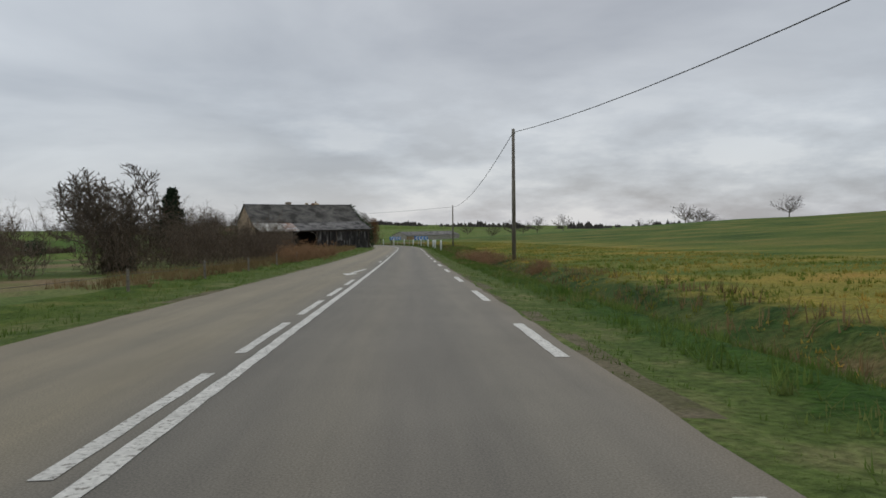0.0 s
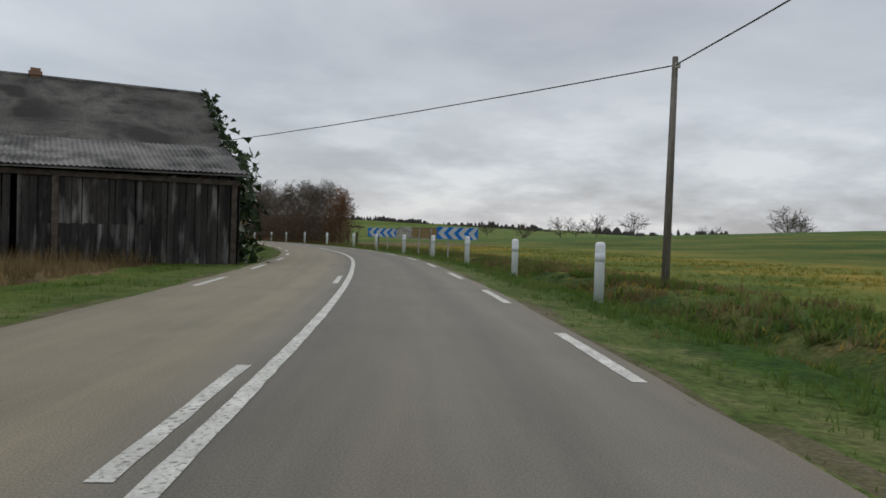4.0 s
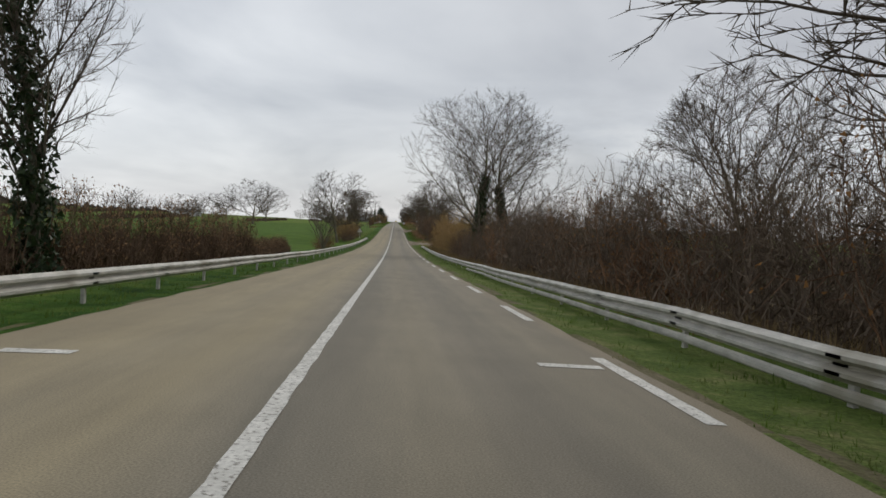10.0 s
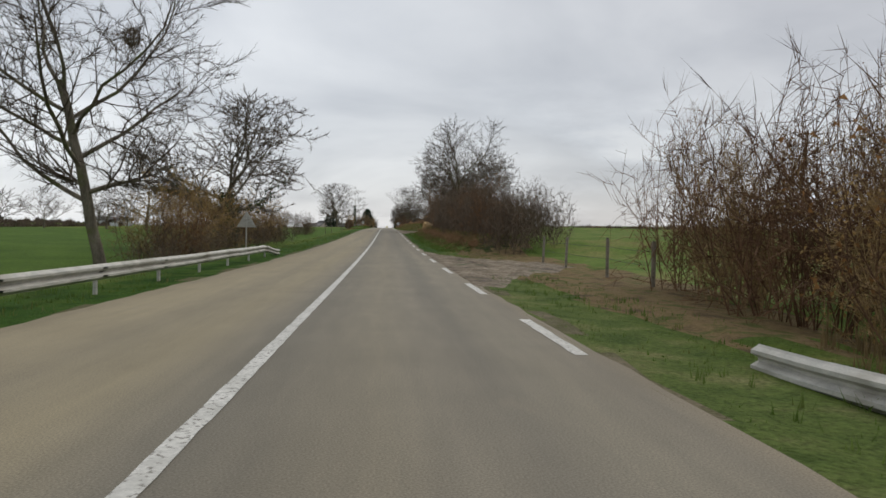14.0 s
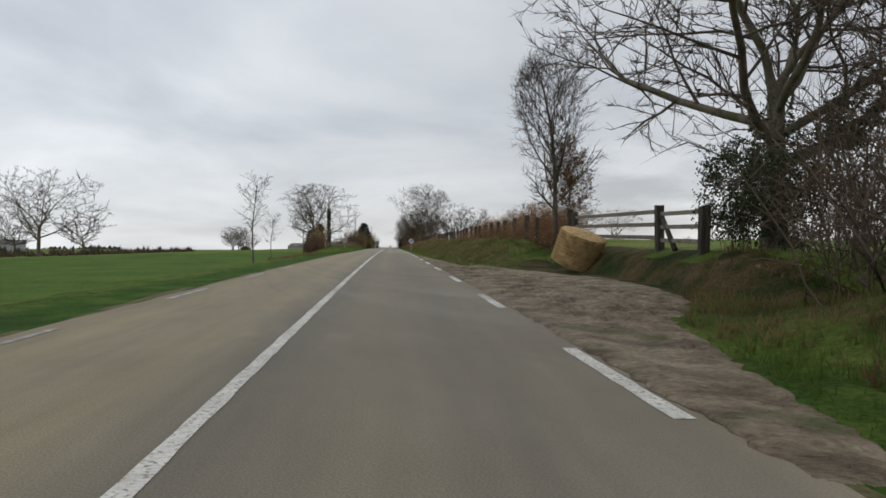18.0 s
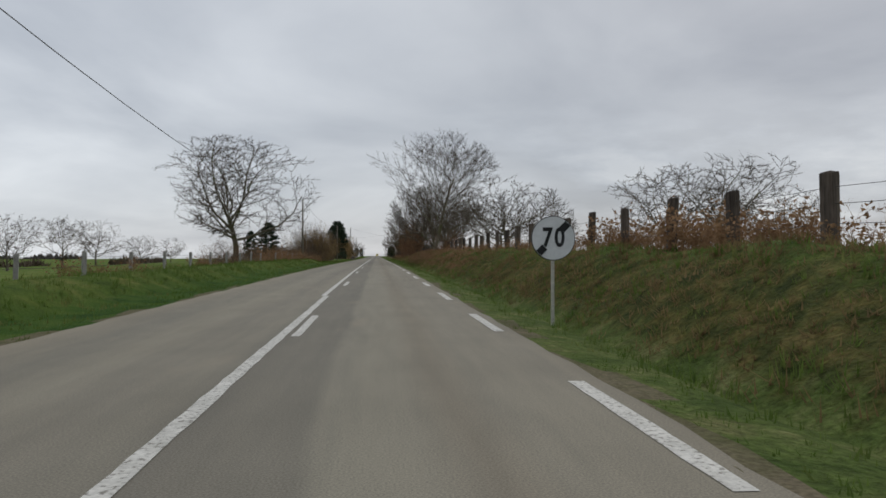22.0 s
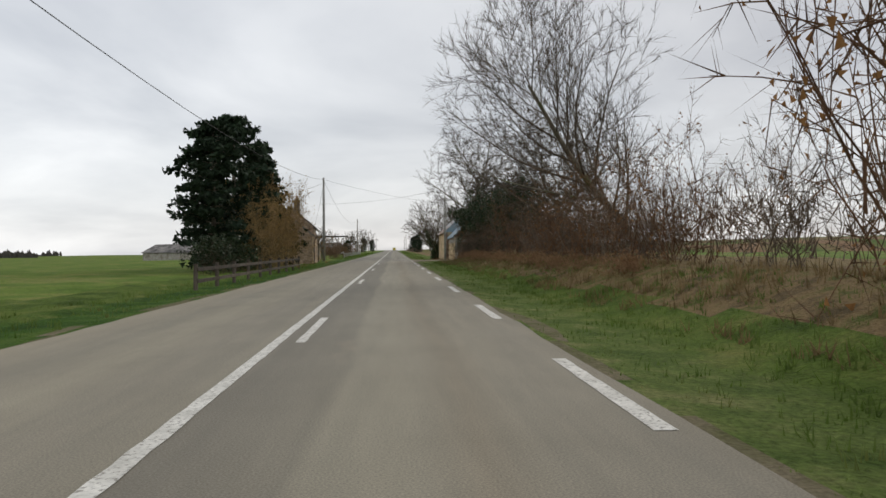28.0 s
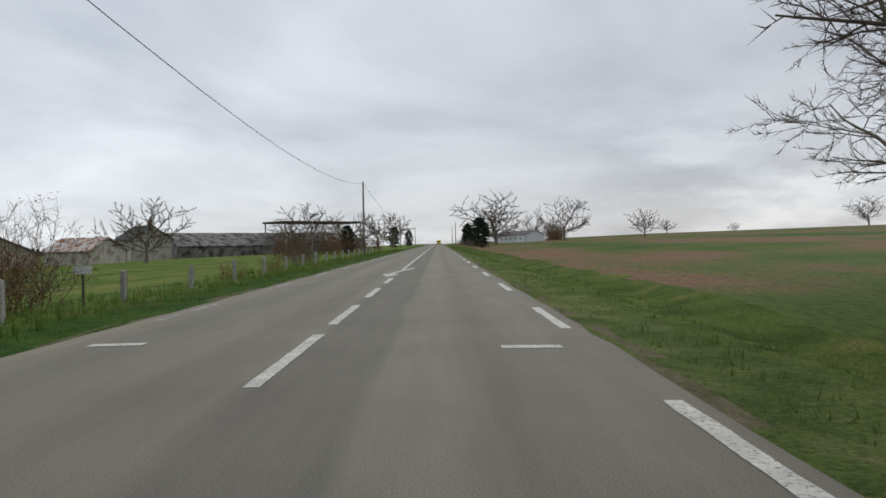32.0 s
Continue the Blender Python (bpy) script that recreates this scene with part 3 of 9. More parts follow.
BLADE_DRY = material("dry_grass_blades", spec=0.04, colors=[(0.12, 0.088, 0.042), (0.25, 0.18, 0.09)], scale=0.7, fine=3, bump=0)


def zoned(name, zones, edges, fine=18.0, bump=0.9, bump_dist=0.07, grain=0.4):
    """Ground cover in bands along the road: zones are (colours, noise scale, spread); edges are (metres from the middle line, softness, waver)."""
    m = bpy.data.materials.new(name)
    m.use_nodes = True
    n, l = m.node_tree.nodes, m.node_tree.links
    b = n["Principled BSDF"]
    tc = n.new("ShaderNodeTexCoord")

    def noise_of(scale, detail=8):
        x = n.new("ShaderNodeTexNoise")
        x.inputs["Scale"].default_value, x.inputs["Detail"].default_value, x.inputs["Roughness"].default_value = scale, detail, 0.6
        l.new(tc.outputs["Object"], x.inputs["Vector"])
        return x.outputs["Fac"]

    def maths(kind, a, c, d=None):
        x = n.new("ShaderNodeMath")
        x.operation = kind
        for k, v in enumerate((a, c, d)):
            if v is None:
                continue
            if isinstance(v, (int, float)):
                x.inputs[k].default_value = v
            else:
                l.new(v, x.inputs[k])
        return x.outputs[0]

    sep = n.new("ShaderNodeSeparateXYZ")
    l.new(tc.outputs["UV"], sep.inputs[0])
    away = maths("ABSOLUTE", sep.outputs[0], None)
    col = None
    for k, (colours, scale, spread) in enumerate(zones):
        ra = n.new("ShaderNodeValToRGB")
        while len(ra.color_ramp.elements) < len(colours):
            ra.color_ramp.elements.new(0.5)
        for q, (e, c) in enumerate(zip(ra.color_ramp.elements, colours)):
            e.position, e.color = spread[0] + (spread[1] - spread[0]) * q / max(1, len(colours) - 1), (*c, 1)
        l.new(noise_of(scale), ra.inputs[0])
        if col is None:
            col = ra.outputs[0]
            continue
        at, soft, waver = edges[k - 1]
        shifted = maths("MULTIPLY_ADD", noise_of(1.6 / max(waver, 0.4)), waver * 3.0, maths("SUBTRACT", away, waver * 1.5))
        r = n.new("ShaderNodeMapRange")
        r.interpolation_type = "SMOOTHSTEP"
        r.inputs[1].default_value, r.inputs[2].default_value = at - soft, at + soft
        l.new(shifted, r.inputs[0])
        mx = n.new("ShaderNodeMix")
        mx.data_type = "RGBA"
        l.new(r.outputs[0], mx.inputs[0])
        l.new(col, mx.inputs[6])
        l.new(ra.outputs[0], mx.inputs[7])
        col = mx.outputs[2]
    fi = noise_of(fine, 4)
    mr = n.new("ShaderNodeMapRange")
    mr.inputs[1].default_value, mr.inputs[2].default_value = 0.3, 0.7
    mr.inputs[3].default_value, mr.inputs[4].default_value = 1 - grain, 1 + grain
    l.new(fi, mr.inputs[0])
    mu = n.new("ShaderNodeMix")
    mu.data_type, mu.blend_type = "RGBA", "MULTIPLY"
    mu.inputs[0].default_value = 1.0
    l.new(col, mu.inputs[6])
    l.new(mr.outputs[0], mu.inputs[7])
    l.new(mu.outputs[2], b.inputs["Base Color"])
    b.inputs["Roughness"].default_value, b.inputs["Specular IOR Level"].default_value = 0.9, 0.04
    bu = n.new("ShaderNodeBump")
    bu.inputs["Strength"].default_value, bu.inputs["Distance"].default_value = bump, bump_dist
    l.new(fi, bu.inputs["Height"])
    l.new(bu.outputs[0], b.inputs["Normal"])
    return m


Z_PALE = ([(0.06, 0.092, 0.022), (0.1, 0.135, 0.036), (0.17, 0.17, 0.07)], 1.1, (0.34, 0.68))
Z_LUSH = ([(0.022, 0.052, 0.01), (0.042, 0.09, 0.014), (0.075, 0.118, 0.022)], 0.8, (0.34, 0.66))
Z_GRASS = ([(0.046, 0.075, 0.015), (0.085, 0.125, 0.024), (0.155, 0.16, 0.048)], 0.7, (0.34, 0.7))
Z_DEAD = ([(0.022, 0.036, 0.01), (0.045, 0.05, 0.018), (0.088, 0.066, 0.031), (0.13, 0.092, 0.046)], 0.75, (0.34, 0.68))
Z_SLOPE = ([(0.022, 0.044, 0.01), (0.044, 0.074, 0.015), (0.08, 0.092, 0.026), (0.14, 0.105, 0.045)], 0.7, (0.34, 0.72))
Z_MUSTARD = ([(0.065, 0.115, 0.022), (0.14, 0.165, 0.032), (0.28, 0.225, 0.045), (0.36, 0.22, 0.055)], 0.09, (0.36, 0.7))
Z_RISE = ([(0.045, 0.08, 0.017), (0.08, 0.12, 0.024), (0.15, 0.15, 0.038), (0.22, 0.18, 0.05)], 0.06, (0.34, 0.72))
Z_WEEDY = ([(0.02, 0.046, 0.01), (0.042, 0.078, 0.017), (0.09, 0.105, 0.03), (0.2, 0.145, 0.075)], 0.5, (0.36, 0.7))
FIRST_FIELD = zoned("verge_and_weedy_crop", [Z_PALE, Z_LUSH, Z_WEEDY, Z_MUSTARD, Z_RISE], [(4.7, 0.35, 0.5), (6.6, 0.6, 1.0), (8.8, 1.0, 1.6), (30.0, 14.0, 12.0)], fine=9, bump_dist=0.12)
VERGE = zoned("road_verge", [Z_PALE, Z_GRASS], [(5.0, 0.5, 0.6)])
LUSH_VERGE = zoned("lush_road_verge", [Z_LUSH, Z_GRASS], [(5.6, 0.6, 0.8)])
Z_TANGLE = ([(0.032, 0.042, 0.012), (0.062, 0.07, 0.02), (0.11, 0.098, 0.03), (0.17, 0.13, 0.05)], 1.9, (0.32, 0.7))
BANK = zoned("grassy_road_bank", [Z_PALE, Z_TANGLE, Z_GRASS, Z_DEAD], [(5.5, 0.3, 0.5), (7.5, 0.7, 1.0), (9.2, 0.4, 0.8)], fine=12, bump_dist=0.12)
HEDGE_BANK = zoned("hedge_bank", [Z_LUSH, Z_GRASS, Z_DEAD], [(4.8, 0.4, 0.5), (6.6, 0.8, 1.3)], fine=12, bump_dist=0.12)


def dust_material():
    """Thin pale dust in streaks that lets the asphalt show through, thinning out by its own map."""
    m = material("dragged_dust", spec=0.05, colors=[(0.36, 0.335, 0.29), (0.46, 0.43, 0.375)], scale=0.6, fine=12, bump=0, coords="UV")
    n, l = m.node_tree.nodes, m.node_tree.links
    tc = n.new("ShaderNodeTexCoord")
    mp = n.new("ShaderNodeMapping")
    mp.inputs["Scale"].default_value = (0.3, 0.1, 1)
    l.new(tc.outputs["UV"], mp.inputs[0])
    no = n.new("ShaderNodeTexNoise")
    no.inputs["Scale"].default_value, no.inputs["Detail"].default_value, no.inputs["Roughness"].default_value = 1.0, 3, 0.5
    l.new(mp.outputs[0], no.inputs["Vector"])
    r = n.new("ShaderNodeMapRange")
    r.inputs[1].default_value, r.inputs[2].default_value = 0.45, 0.63
    l.new(no.outputs["Fac"], r.inputs[0])
    thin = n.new("ShaderNodeUVMap")
    thin.uv_map = "thinness"
    sp = n.new("ShaderNodeSeparateXYZ")
    l.new(thin.outputs[0], sp.inputs[0])
    mu = n.new("ShaderNodeMath")
    mu.operation = "MULTIPLY"
    l.new(r.outputs[0], mu.inputs[0])
    l.new(sp.outputs[0], mu.inputs[1])
    l.new(mu.outputs[0], n["Principled BSDF"].inputs["Alpha"])
    return m


DUST = dust_material()


def thin_leaf(m, share=0.55):
    """Lets light through a leaf: part of its colour is seen from the far side."""
    n, l = m.node_tree.nodes, m.node_tree.links
    b = n["Principled BSDF"]
    t = n.new("ShaderNodeBsdfTranslucent")
    l.new(b.inputs["Base Color"].links[0].from_socket, t.inputs["Color"])
    mx = n.new("ShaderNodeMixShader")
    mx.inputs[0].default_value = share
    l.new(b.outputs[0], mx.inputs[1])
    l.new(t.outputs[0], mx.inputs[2])
    l.new(mx.outputs[0], n["Material Output"].inputs["Surface"])


for leafy in (BLADE, BLADE_DRY, CROP, BRACKEN, DEADLEAF, OCHRE_LEAF):
    thin_leaf(leafy)

# ---- mesh helpers ----
def mesh_of(name, verts, faces, mats=(), index=None, flat=True):
    me = bpy.data.meshes.new(name)
    me.from_pydata([tuple(v) for v in verts] if not isinstance(verts, np.ndarray) else verts.tolist(), [], faces if isinstance(faces, list) else faces.tolist())
    for m in mats:
        me.materials.append(m)
    if index is not None:
        me.polygons.foreach_set("material_index", np.asarray(index, np.int32))
    if not flat:
        me.polygons.foreach_set("use_smooth", np.ones(len(me.polygons), bool))
    me.update()
    return me


def part(name, data, mat=None, parent=None, label="", at=None):
    """One mesh object under a thing; data is a bmesh or a mesh."""
    if isinstance(data, bmesh.types.BMesh):
        me = bpy.data.meshes.new(name)
        data.to_mesh(me)
        data.free()
        data = me
    if mat and not data.materials:
        data.materials.append(mat)
    ob = new(name, data)
    if parent:
        ob.parent = parent
    if at is not None:
        ob.matrix_basis = at
    return tagged(ob, label)


def thing(name, label, category, group="", at=None, kind=""):
    ob = new(name)
    ob.empty_display_size = 0.3
    if at is not None:
        ob.matrix_basis = at
    return tagged(ob, label, category, group, kind)


def box(x0, x1, y0, y1, z0, z1, bevel=0.0):
    bm = bmesh.new()
    bmesh.ops.create_cube(bm, size=1)
    bmesh.ops.transform(bm, verts=bm.verts, matrix=Matrix.Translation(((x0 + x1) / 2, (y0 + y1) / 2, (z0 + z1) / 2)) @ Matrix.Diagonal((x1 - x0, y1 - y0, z1 - z0, 1)))
    if bevel:
        bmesh.ops.bevel(bm, geom=bm.edges[:], offset=bevel, segments=2, affect="EDGES", profile=0.7)
    return bm


def tube(points, radii, sides=8, cap=True):
    """A tapered tube through points."""
    pts = [Vector(q) for q in points]
    verts, faces = [], []
    n = len(pts)
    for i, q in enumerate(pts):
        t = (pts[min(i + 1, n - 1)] - pts[max(i - 1, 0)]).normalized()
        u = t.orthogonal().normalized()
        if abs(t.z) > 0.9:
            u = (Vector((1, 0, 0)) - t * t.x).normalized()
        v = t.cross(u)
        for k in range(sides):
            a = 2 * math.pi * k / sides
            verts.append(q + radii[i] * (math.cos(a) * u + math.sin(a) * v))
    for i in range(n - 1):
        for k in range(sides):
            k2 = (k + 1) % sides
            faces.append((i * sides + k, i * sides + k2, (i + 1) * sides + k2, (i + 1) * sides + k))
    if cap:
        faces.append(tuple(range(sides))[::-1])
        faces.append(tuple((n - 1) * sides + k for k in range(sides)))
    return verts, faces


def tube_mesh(name, points, radii, sides=8, mat=None, smoothed=True):
    v, f = tube(points, radii, sides)
    return mesh_of(name, v, f, [mat] if mat else [], flat=not smoothed)


def extrude(name, outline, depth, mat=None, axis="y"):
    """A flat outline (x, z) given thickness along y, centred."""
    n = len(outline)
    v = [(x, -depth / 2, z) for x, z in outline] + [(x, depth / 2, z) for x, z in outline]
    f = [tuple(range(n)), tuple(range(2 * n - 1, n - 1, -1))] + [(i, i + n, (i + 1) % n + n, (i + 1) % n) for i in range(n)]
    return mesh_of(name, v, f, [mat] if mat else [])


def facing(y, d, up=0.0, turn=0.0):
    """The pose of a thing by the road whose own y axis runs along the road; turn in degrees to the left."""
    q = P(y, d, up)
    return pose(q.x, q.y, q.z, 0, 0, math.degrees(float(heading(y))) + turn)


# ---- the ground: one sheet from the road to the horizon ----
def ground_sheet():
    ys = np.concatenate([np.linspace(-900, -440, 24), np.arange(-430, 500, 1.5), np.linspace(502, 700, 60), np.geomspace(710, 2400, 40)])
    half = [0, 1.2, 2.5, 3.2, 3.4, 3.6, 3.85, 4.2, 4.5, 4.8, 5.1, 5.4, 5.7, 6.0, 6.35, 6.7, 7.1, 7.5, 7.9, 8.3, 8.8, 9.4, 10.2, 11.5, 13, 15, 18, 22, 27, 30, 36, 44, 54, 68, 85, 110, 140,
            180, 240, 320, 430, 600, 850, 1200, 1800, 2400]
    ds = np.array([-v for v in half[:0:-1]] + half)
    Y, D = np.meshgrid(ys, ds, indexing="ij")
    X, W = place(Y, D)
    Z = mid_z(Y) + relief(Y, D)
    rng = np.random.RandomState(4)
    rough = np.where(np.abs(D) > 4.0, 0.035, 0.0) * smooth(4, 6, np.abs(D)) * (1 - smooth(60, 120, np.abs(D)))
    edge = np.where((np.abs(D) > 3.5) & (np.abs(D) < 4.4), 1.0, 0.0)
    X = X + edge * rng.uniform(-0.1, 0.1, X.shape)
    Z = Z + rough * rng.uniform(-1.4, 1.4, Z.shape) - np.where(np.abs(D) < 3.3, 0.05, 0)
    n, m = Y.shape
    verts = np.stack([X, W, Z], -1).reshape(-1, 3)
    i, j = np.meshgrid(np.arange(n - 1), np.arange(m - 1), indexing="ij")
    q = (i * m + j).ravel()
    faces = np.stack([q, q + 1, q + m + 1, q + m], 1)
    yc, dc = (Y[:-1, :-1] + Y[1:, 1:]).ravel() / 2, (D[:-1, :-1] + D[1:, 1:]).ravel() / 2
    yc = yc + rng.uniform(-1.5, 1.5, yc.shape)
    dj = dc + rng.uniform(-0.3, 0.3, dc.shape)
    a = np.abs(dj)
    k = np.zeros(len(yc), int)                                   # verge grass
    k[(dj > 0) & (yc < -60) & (a > 13)] = 1
    k[(dj > 0) & (yc < -190) & (a > 9.5)] = 2                      # verge and weedy crop in one
    k[(dj > 0) & (yc < -236)] = 2
    k[(dj > 0) & (yc >= -8) & (yc < 88) & (a < 10)] = 10
    k[(dj > 0) & (yc >= 88) & (yc < 296)] = 9
    k[(dj < 0) & (yc >= -190)] = 8
    k[(dj > 0) & (yc >= -238) & (yc < -190) & (a > 6.8) & (a < 26)] = 5
    k[(dj > 0) & (yc >= -190) & (yc < -45) & (a > 6.8) & (a < 24)] = 5        # leaf litter under the trees
    k[(dj > 0) & (yc >= -45) & (yc < -8) & (a > 5.4) & (a < 10)] = 5
    k[(dj > 0) & (yc >= -45) & (a > 10.2)] = 3
    k[(dj > 0) & (yc >= 336) & (yc < 392) & (a > 6.6) & (a < 18)] = 5
    k[(dj > 0) & (yc >= 300) & (yc < 390) & (a > 6.6) & (a < 11)] = 5
    k[(dj > 0) & (yc >= 411) & (yc < 431) & (a > 6.1) & (a < 10)] = 5
    k[(dj > 0) & (yc >= 432) & (a > 7.6)] = 6
    k[(dj < 0) & (yc < -330) & (a > 7.5)] = 4
    k[(dj < 0) & (yc >= -330) & (yc < -190) & (a > 9)] = 3
    k[(dj < 0) & (yc >= -334) & (yc < -268) & (a > 6.6) & (a < 26)] = 5
    k[(dj < 0) & (yc >= -190) & (yc < 158) & (a > 7.6)] = 1
    k[(dj < 0) & (yc >= 158) & (a > 8.5)] = 3
    k[(dj < 0) & (yc >= 395) & (a > 6)] = 3
    k[(a > 3.3) & (a < 3.72) & (rng.uniform(0, 1, len(yc)) < 0.75)] = 7     # grit and soil along the asphalt
    k[(dj > 0) & (a > 240) & (yc > -190) | (dj < 0) & (a > 320)] = 3
    me = mesh_of("ground", verts, faces, [VERGE, GREEN_FIELD, FIRST_FIELD, PASTURE, STUBBLE, LEAFLITTER, SOIL_CROP, EDGE, LUSH_VERGE, BANK, HEDGE_BANK], k, flat=False)
    at = np.empty(len(me.loops), np.int32)
    me.loops.foreach_get("vertex_index", at)
    me.uv_layers.new(name="lay").data.foreach_set("uv", np.stack([D, Y], -1).reshape(-1, 2)[at].ravel())
    tagged(new("ground", me), "grassy verges, banks and winter fields of young crops beside the road", "ground", kind="structure")


ground_sheet()


def strip(name, ys, d0, d1, lift, mat, wander=0.0, seed=1):
    """A band that follows the road from d0 to d1, lift over its crown."""
    rng = np.random.RandomState(seed)
    rows = []
    n = max(2, int(round((d1 - d0) / 1.25)) + 1)
    ds = np.linspace(d0, d1, n)
    D = np.tile(ds, (len(ys), 1))
    if wander:
        D[:, 0] += rng.uniform(-wander, wander, len(ys))
        D[:, -1] += rng.uniform(-wander, wander, len(ys))
    Y = np.tile(np.asarray(ys)[:, None], (1, n))
    X, W = place(Y, D)
    Z = mid_z(Y) - 0.035 * np.minimum(np.abs(D), HALF) / HALF + lift
    i, j = np.meshgrid(np.arange(len(ys) - 1), np.arange(n - 1), indexing="ij")
    q = (i * n + j).ravel()
    me = mesh_of(name, np.stack([X, W, Z], -1).reshape(-1, 3), np.stack([q, q + 1, q + n + 1, q + n], 1), [mat], flat=False)
    at = np.empty(len(me.loops), np.int32)
    me.loops.foreach_get("vertex_index", at)
    uv = np.stack([D, Y], -1).reshape(-1, 2)[at]
    me.uv_layers.new(name="road").data.foreach_set("uv", uv.ravel())
    return me


ROAD_YS = np.concatenate([np.arange(-480, 500, 1.0), np.linspace(502, 1300, 120)])
road = tagged(new("road", strip("road", ROAD_YS, -HALF, HALF, 0.0, ASPHALT, 0.04)), "worn grey two-lane country road with a patchy asphalt surface", "road", kind="structure")
# ---- road markings, laid on the asphalt ----
ARC_Y = np.arange(-480, 1300, 0.5)
ARC_X = mid_x(ARC_Y)
ARC_S = np.concatenate([[0], np.cumsum(np.hypot(np.diff(ARC_X), np.diff(ARC_Y)))])
ARC_S = ARC_S - np.interp(-406.2, ARC_Y, ARC_S)


def y_at(s):
    return float(np.interp(s, ARC_S, ARC_Y))


def marking(name, y0, y1, d, width, label="", mat=None):
    ys = np.linspace(y0, y1, max(2, int(abs(y1 - y0) / 0.3) + 2))
    return part(name, strip(name, ys, d - width / 2, d + width / 2, 0.005, mat or PAINT, 0.008, int(abs(y0) * 7) % 999), None, road, label)


def markings():
    # far ends of the edge dashes: distance along the road against their count
    s_known = [11.2, 57.7, 88.4, 149.2, 210.9, 265.6, 296.1, 319.3, 374.7, 437.8, 454.3, 479.2, 536.5, 561.0, 585.5, 616.6, 665.7, 786.9, 852.5]
    n_known = [1, 7, 11, 19, 27, 34, 38, 41, 48, 56, 58, 61, 68, 71, 74, 78, 84, 99, 107]
    for n in range(-4, 118):
        s = float(np.interp(n, n_known, s_known)) if 1 <= n <= 107 else (11.2 + (n - 1) * 7.7 if n < 1 else 852.5 + (n - 107) * 8.0)
        if not 404.5 < y_at(s - 1.5) < 412.5:
            marking("edge_dash", y_at(s - 3.3), y_at(s), LINE, 0.16)
        # the other edge: none at first, clear round the bend, gone under dust after it, then half worn away
        y0 = y_at(s - 1.2)
        if -304 < y0 < -196:
            marking("edge_dash", y0, y_at(s + 2.1), -3.12, 0.15)
        elif 40 < y0 < 92 or 412 < y0:
            marking("edge_dash", y0, y_at(s + 2.1), -3.2, 0.13, "half worn white edge dash", WORN_PAINT)
    for y0, y1 in zip(np.linspace(-470, 432, 19)[:-1], np.linspace(-470, 432, 19)[1:]):
        marking("centre_line", y0, y1, 0.0 if y0 < 150 else -0.09, 0.14, "worn solid white centre line")
    # warning dashes on one side of the solid line
    for y0 in (-402.6, -398.5, -394.4, -390.3, -386.2, -363.3, -350.1, -337.0, -323.3, -310.0, -296.8):
        marking("centre_dash", y0, y0 + 2.9, -0.26, 0.13)
    for y0 in (139.3, 155.4, 171.6, 187.8, 203.9, 219.6, 235.4, 250.7, 266.2, 281.6, 297.6, 314.0, 330.4, 347.0, 363.3, 380.4, 396.6, 409.3):
        marking("centre_dash", y0, y0 + 3.5, 0.21, 0.13)
    for y0, y1 in ((435.5, 439.1), (440.3, 443.7), (445.7, 449.0), (451.4, 454.4)):
        marking("centre_dash", y0, y1, -0.1, 0.15)
    marking("centre_line", 462, 800, -0.1, 0.14)
    # short cross marks at the edges
    for y, d in ((-152.8, 2.75), (-153.3, -2.6), (-75, 2.8), (437.8, 2.55), (438.6, -2.55)):
        part("edge_tick", strip("edge_tick", [y - 0.12, y + 0.12], d - 0.35, d + 0.35, 0.006, PAINT), None, road)

    def arrow(y, d, L, bend):
        shape = [(0, 0), (0.34, 0.22 * L), (0.09, 0.29 * L), (0.12 + 0.3 * bend, 0.6 * L), (bend + 0.1, L), (bend - 0.1, L), (0.3 * bend - 0.06, 0.6 * L), (-0.09, 0.29 * L), (-0.34, 0.27 * L)]
        v = []
        for u, w in shape:
            x, yy = place(y + w, d + u)
            v.append((float(x), float(yy), float(mid_z(y + w)) + 0.006 - 0.035 * abs(d + u) / HALF))
        part("lane_arrow", mesh_of("lane_arrow", v, [tuple(range(len(v)))], [PAINT]), None, road, "white curved merge arrow")

    arrow(455.6, -0.35, 8.4, 0.7)
    arrow(-380.1, -0.78, 6.2, 0.34)


markings()

# ---- growing things ----
def branches_mesh(name, branches, mat, lo=0.0, hi=9.0):
    """Tapered tubes for all branches (points, radii) whose foot radius lies from lo to hi."""
    V, F, base = [], [], 0
    for pts, rad in branches:
        if not lo <= rad[0] < hi:
            continue
        sides = 8 if rad[0] > 0.12 else 5 if rad[0] > 0.035 else 3
        n = len(pts)
        q = np.asarray(pts)
        t = np.gradient(q, axis=0)
        t /= np.linalg.norm(t, axis=1)[:, None] + 1e-9
        ref = np.where(np.abs(t[:, 2:3]) > 0.9, np.array([[1.0, 0, 0]]), np.array([[0, 0, 1.0]]))
        u = np.cross(t, ref)
        u /= np.linalg.norm(u, axis=1)[:, None] + 1e-9
        v = np.cross(t, u)
        a = 2 * np.pi * np.arange(sides) / sides
        ring = q[:, None] + np.asarray(rad)[:, None, None] * (np.cos(a)[None, :, None] * u[:, None] + np.sin(a)[None, :, None] * v[:, None])
        V.append(ring.reshape(-1, 3))
        i, k = np.meshgrid(np.arange(n - 1), np.arange(sides), indexing="ij")
        i, k = i.ravel(), k.ravel()
        k2 = (k + 1) % sides
        F.append(np.stack([i * sides + k, i * sides + k2, (i + 1) * sides + k2, (i + 1) * sides + k], 1) + base)
        base += n * sides
    if not V:
        return None
    return mesh_of(name, np.concatenate(V), np.concatenate(F), [mat], flat=False)


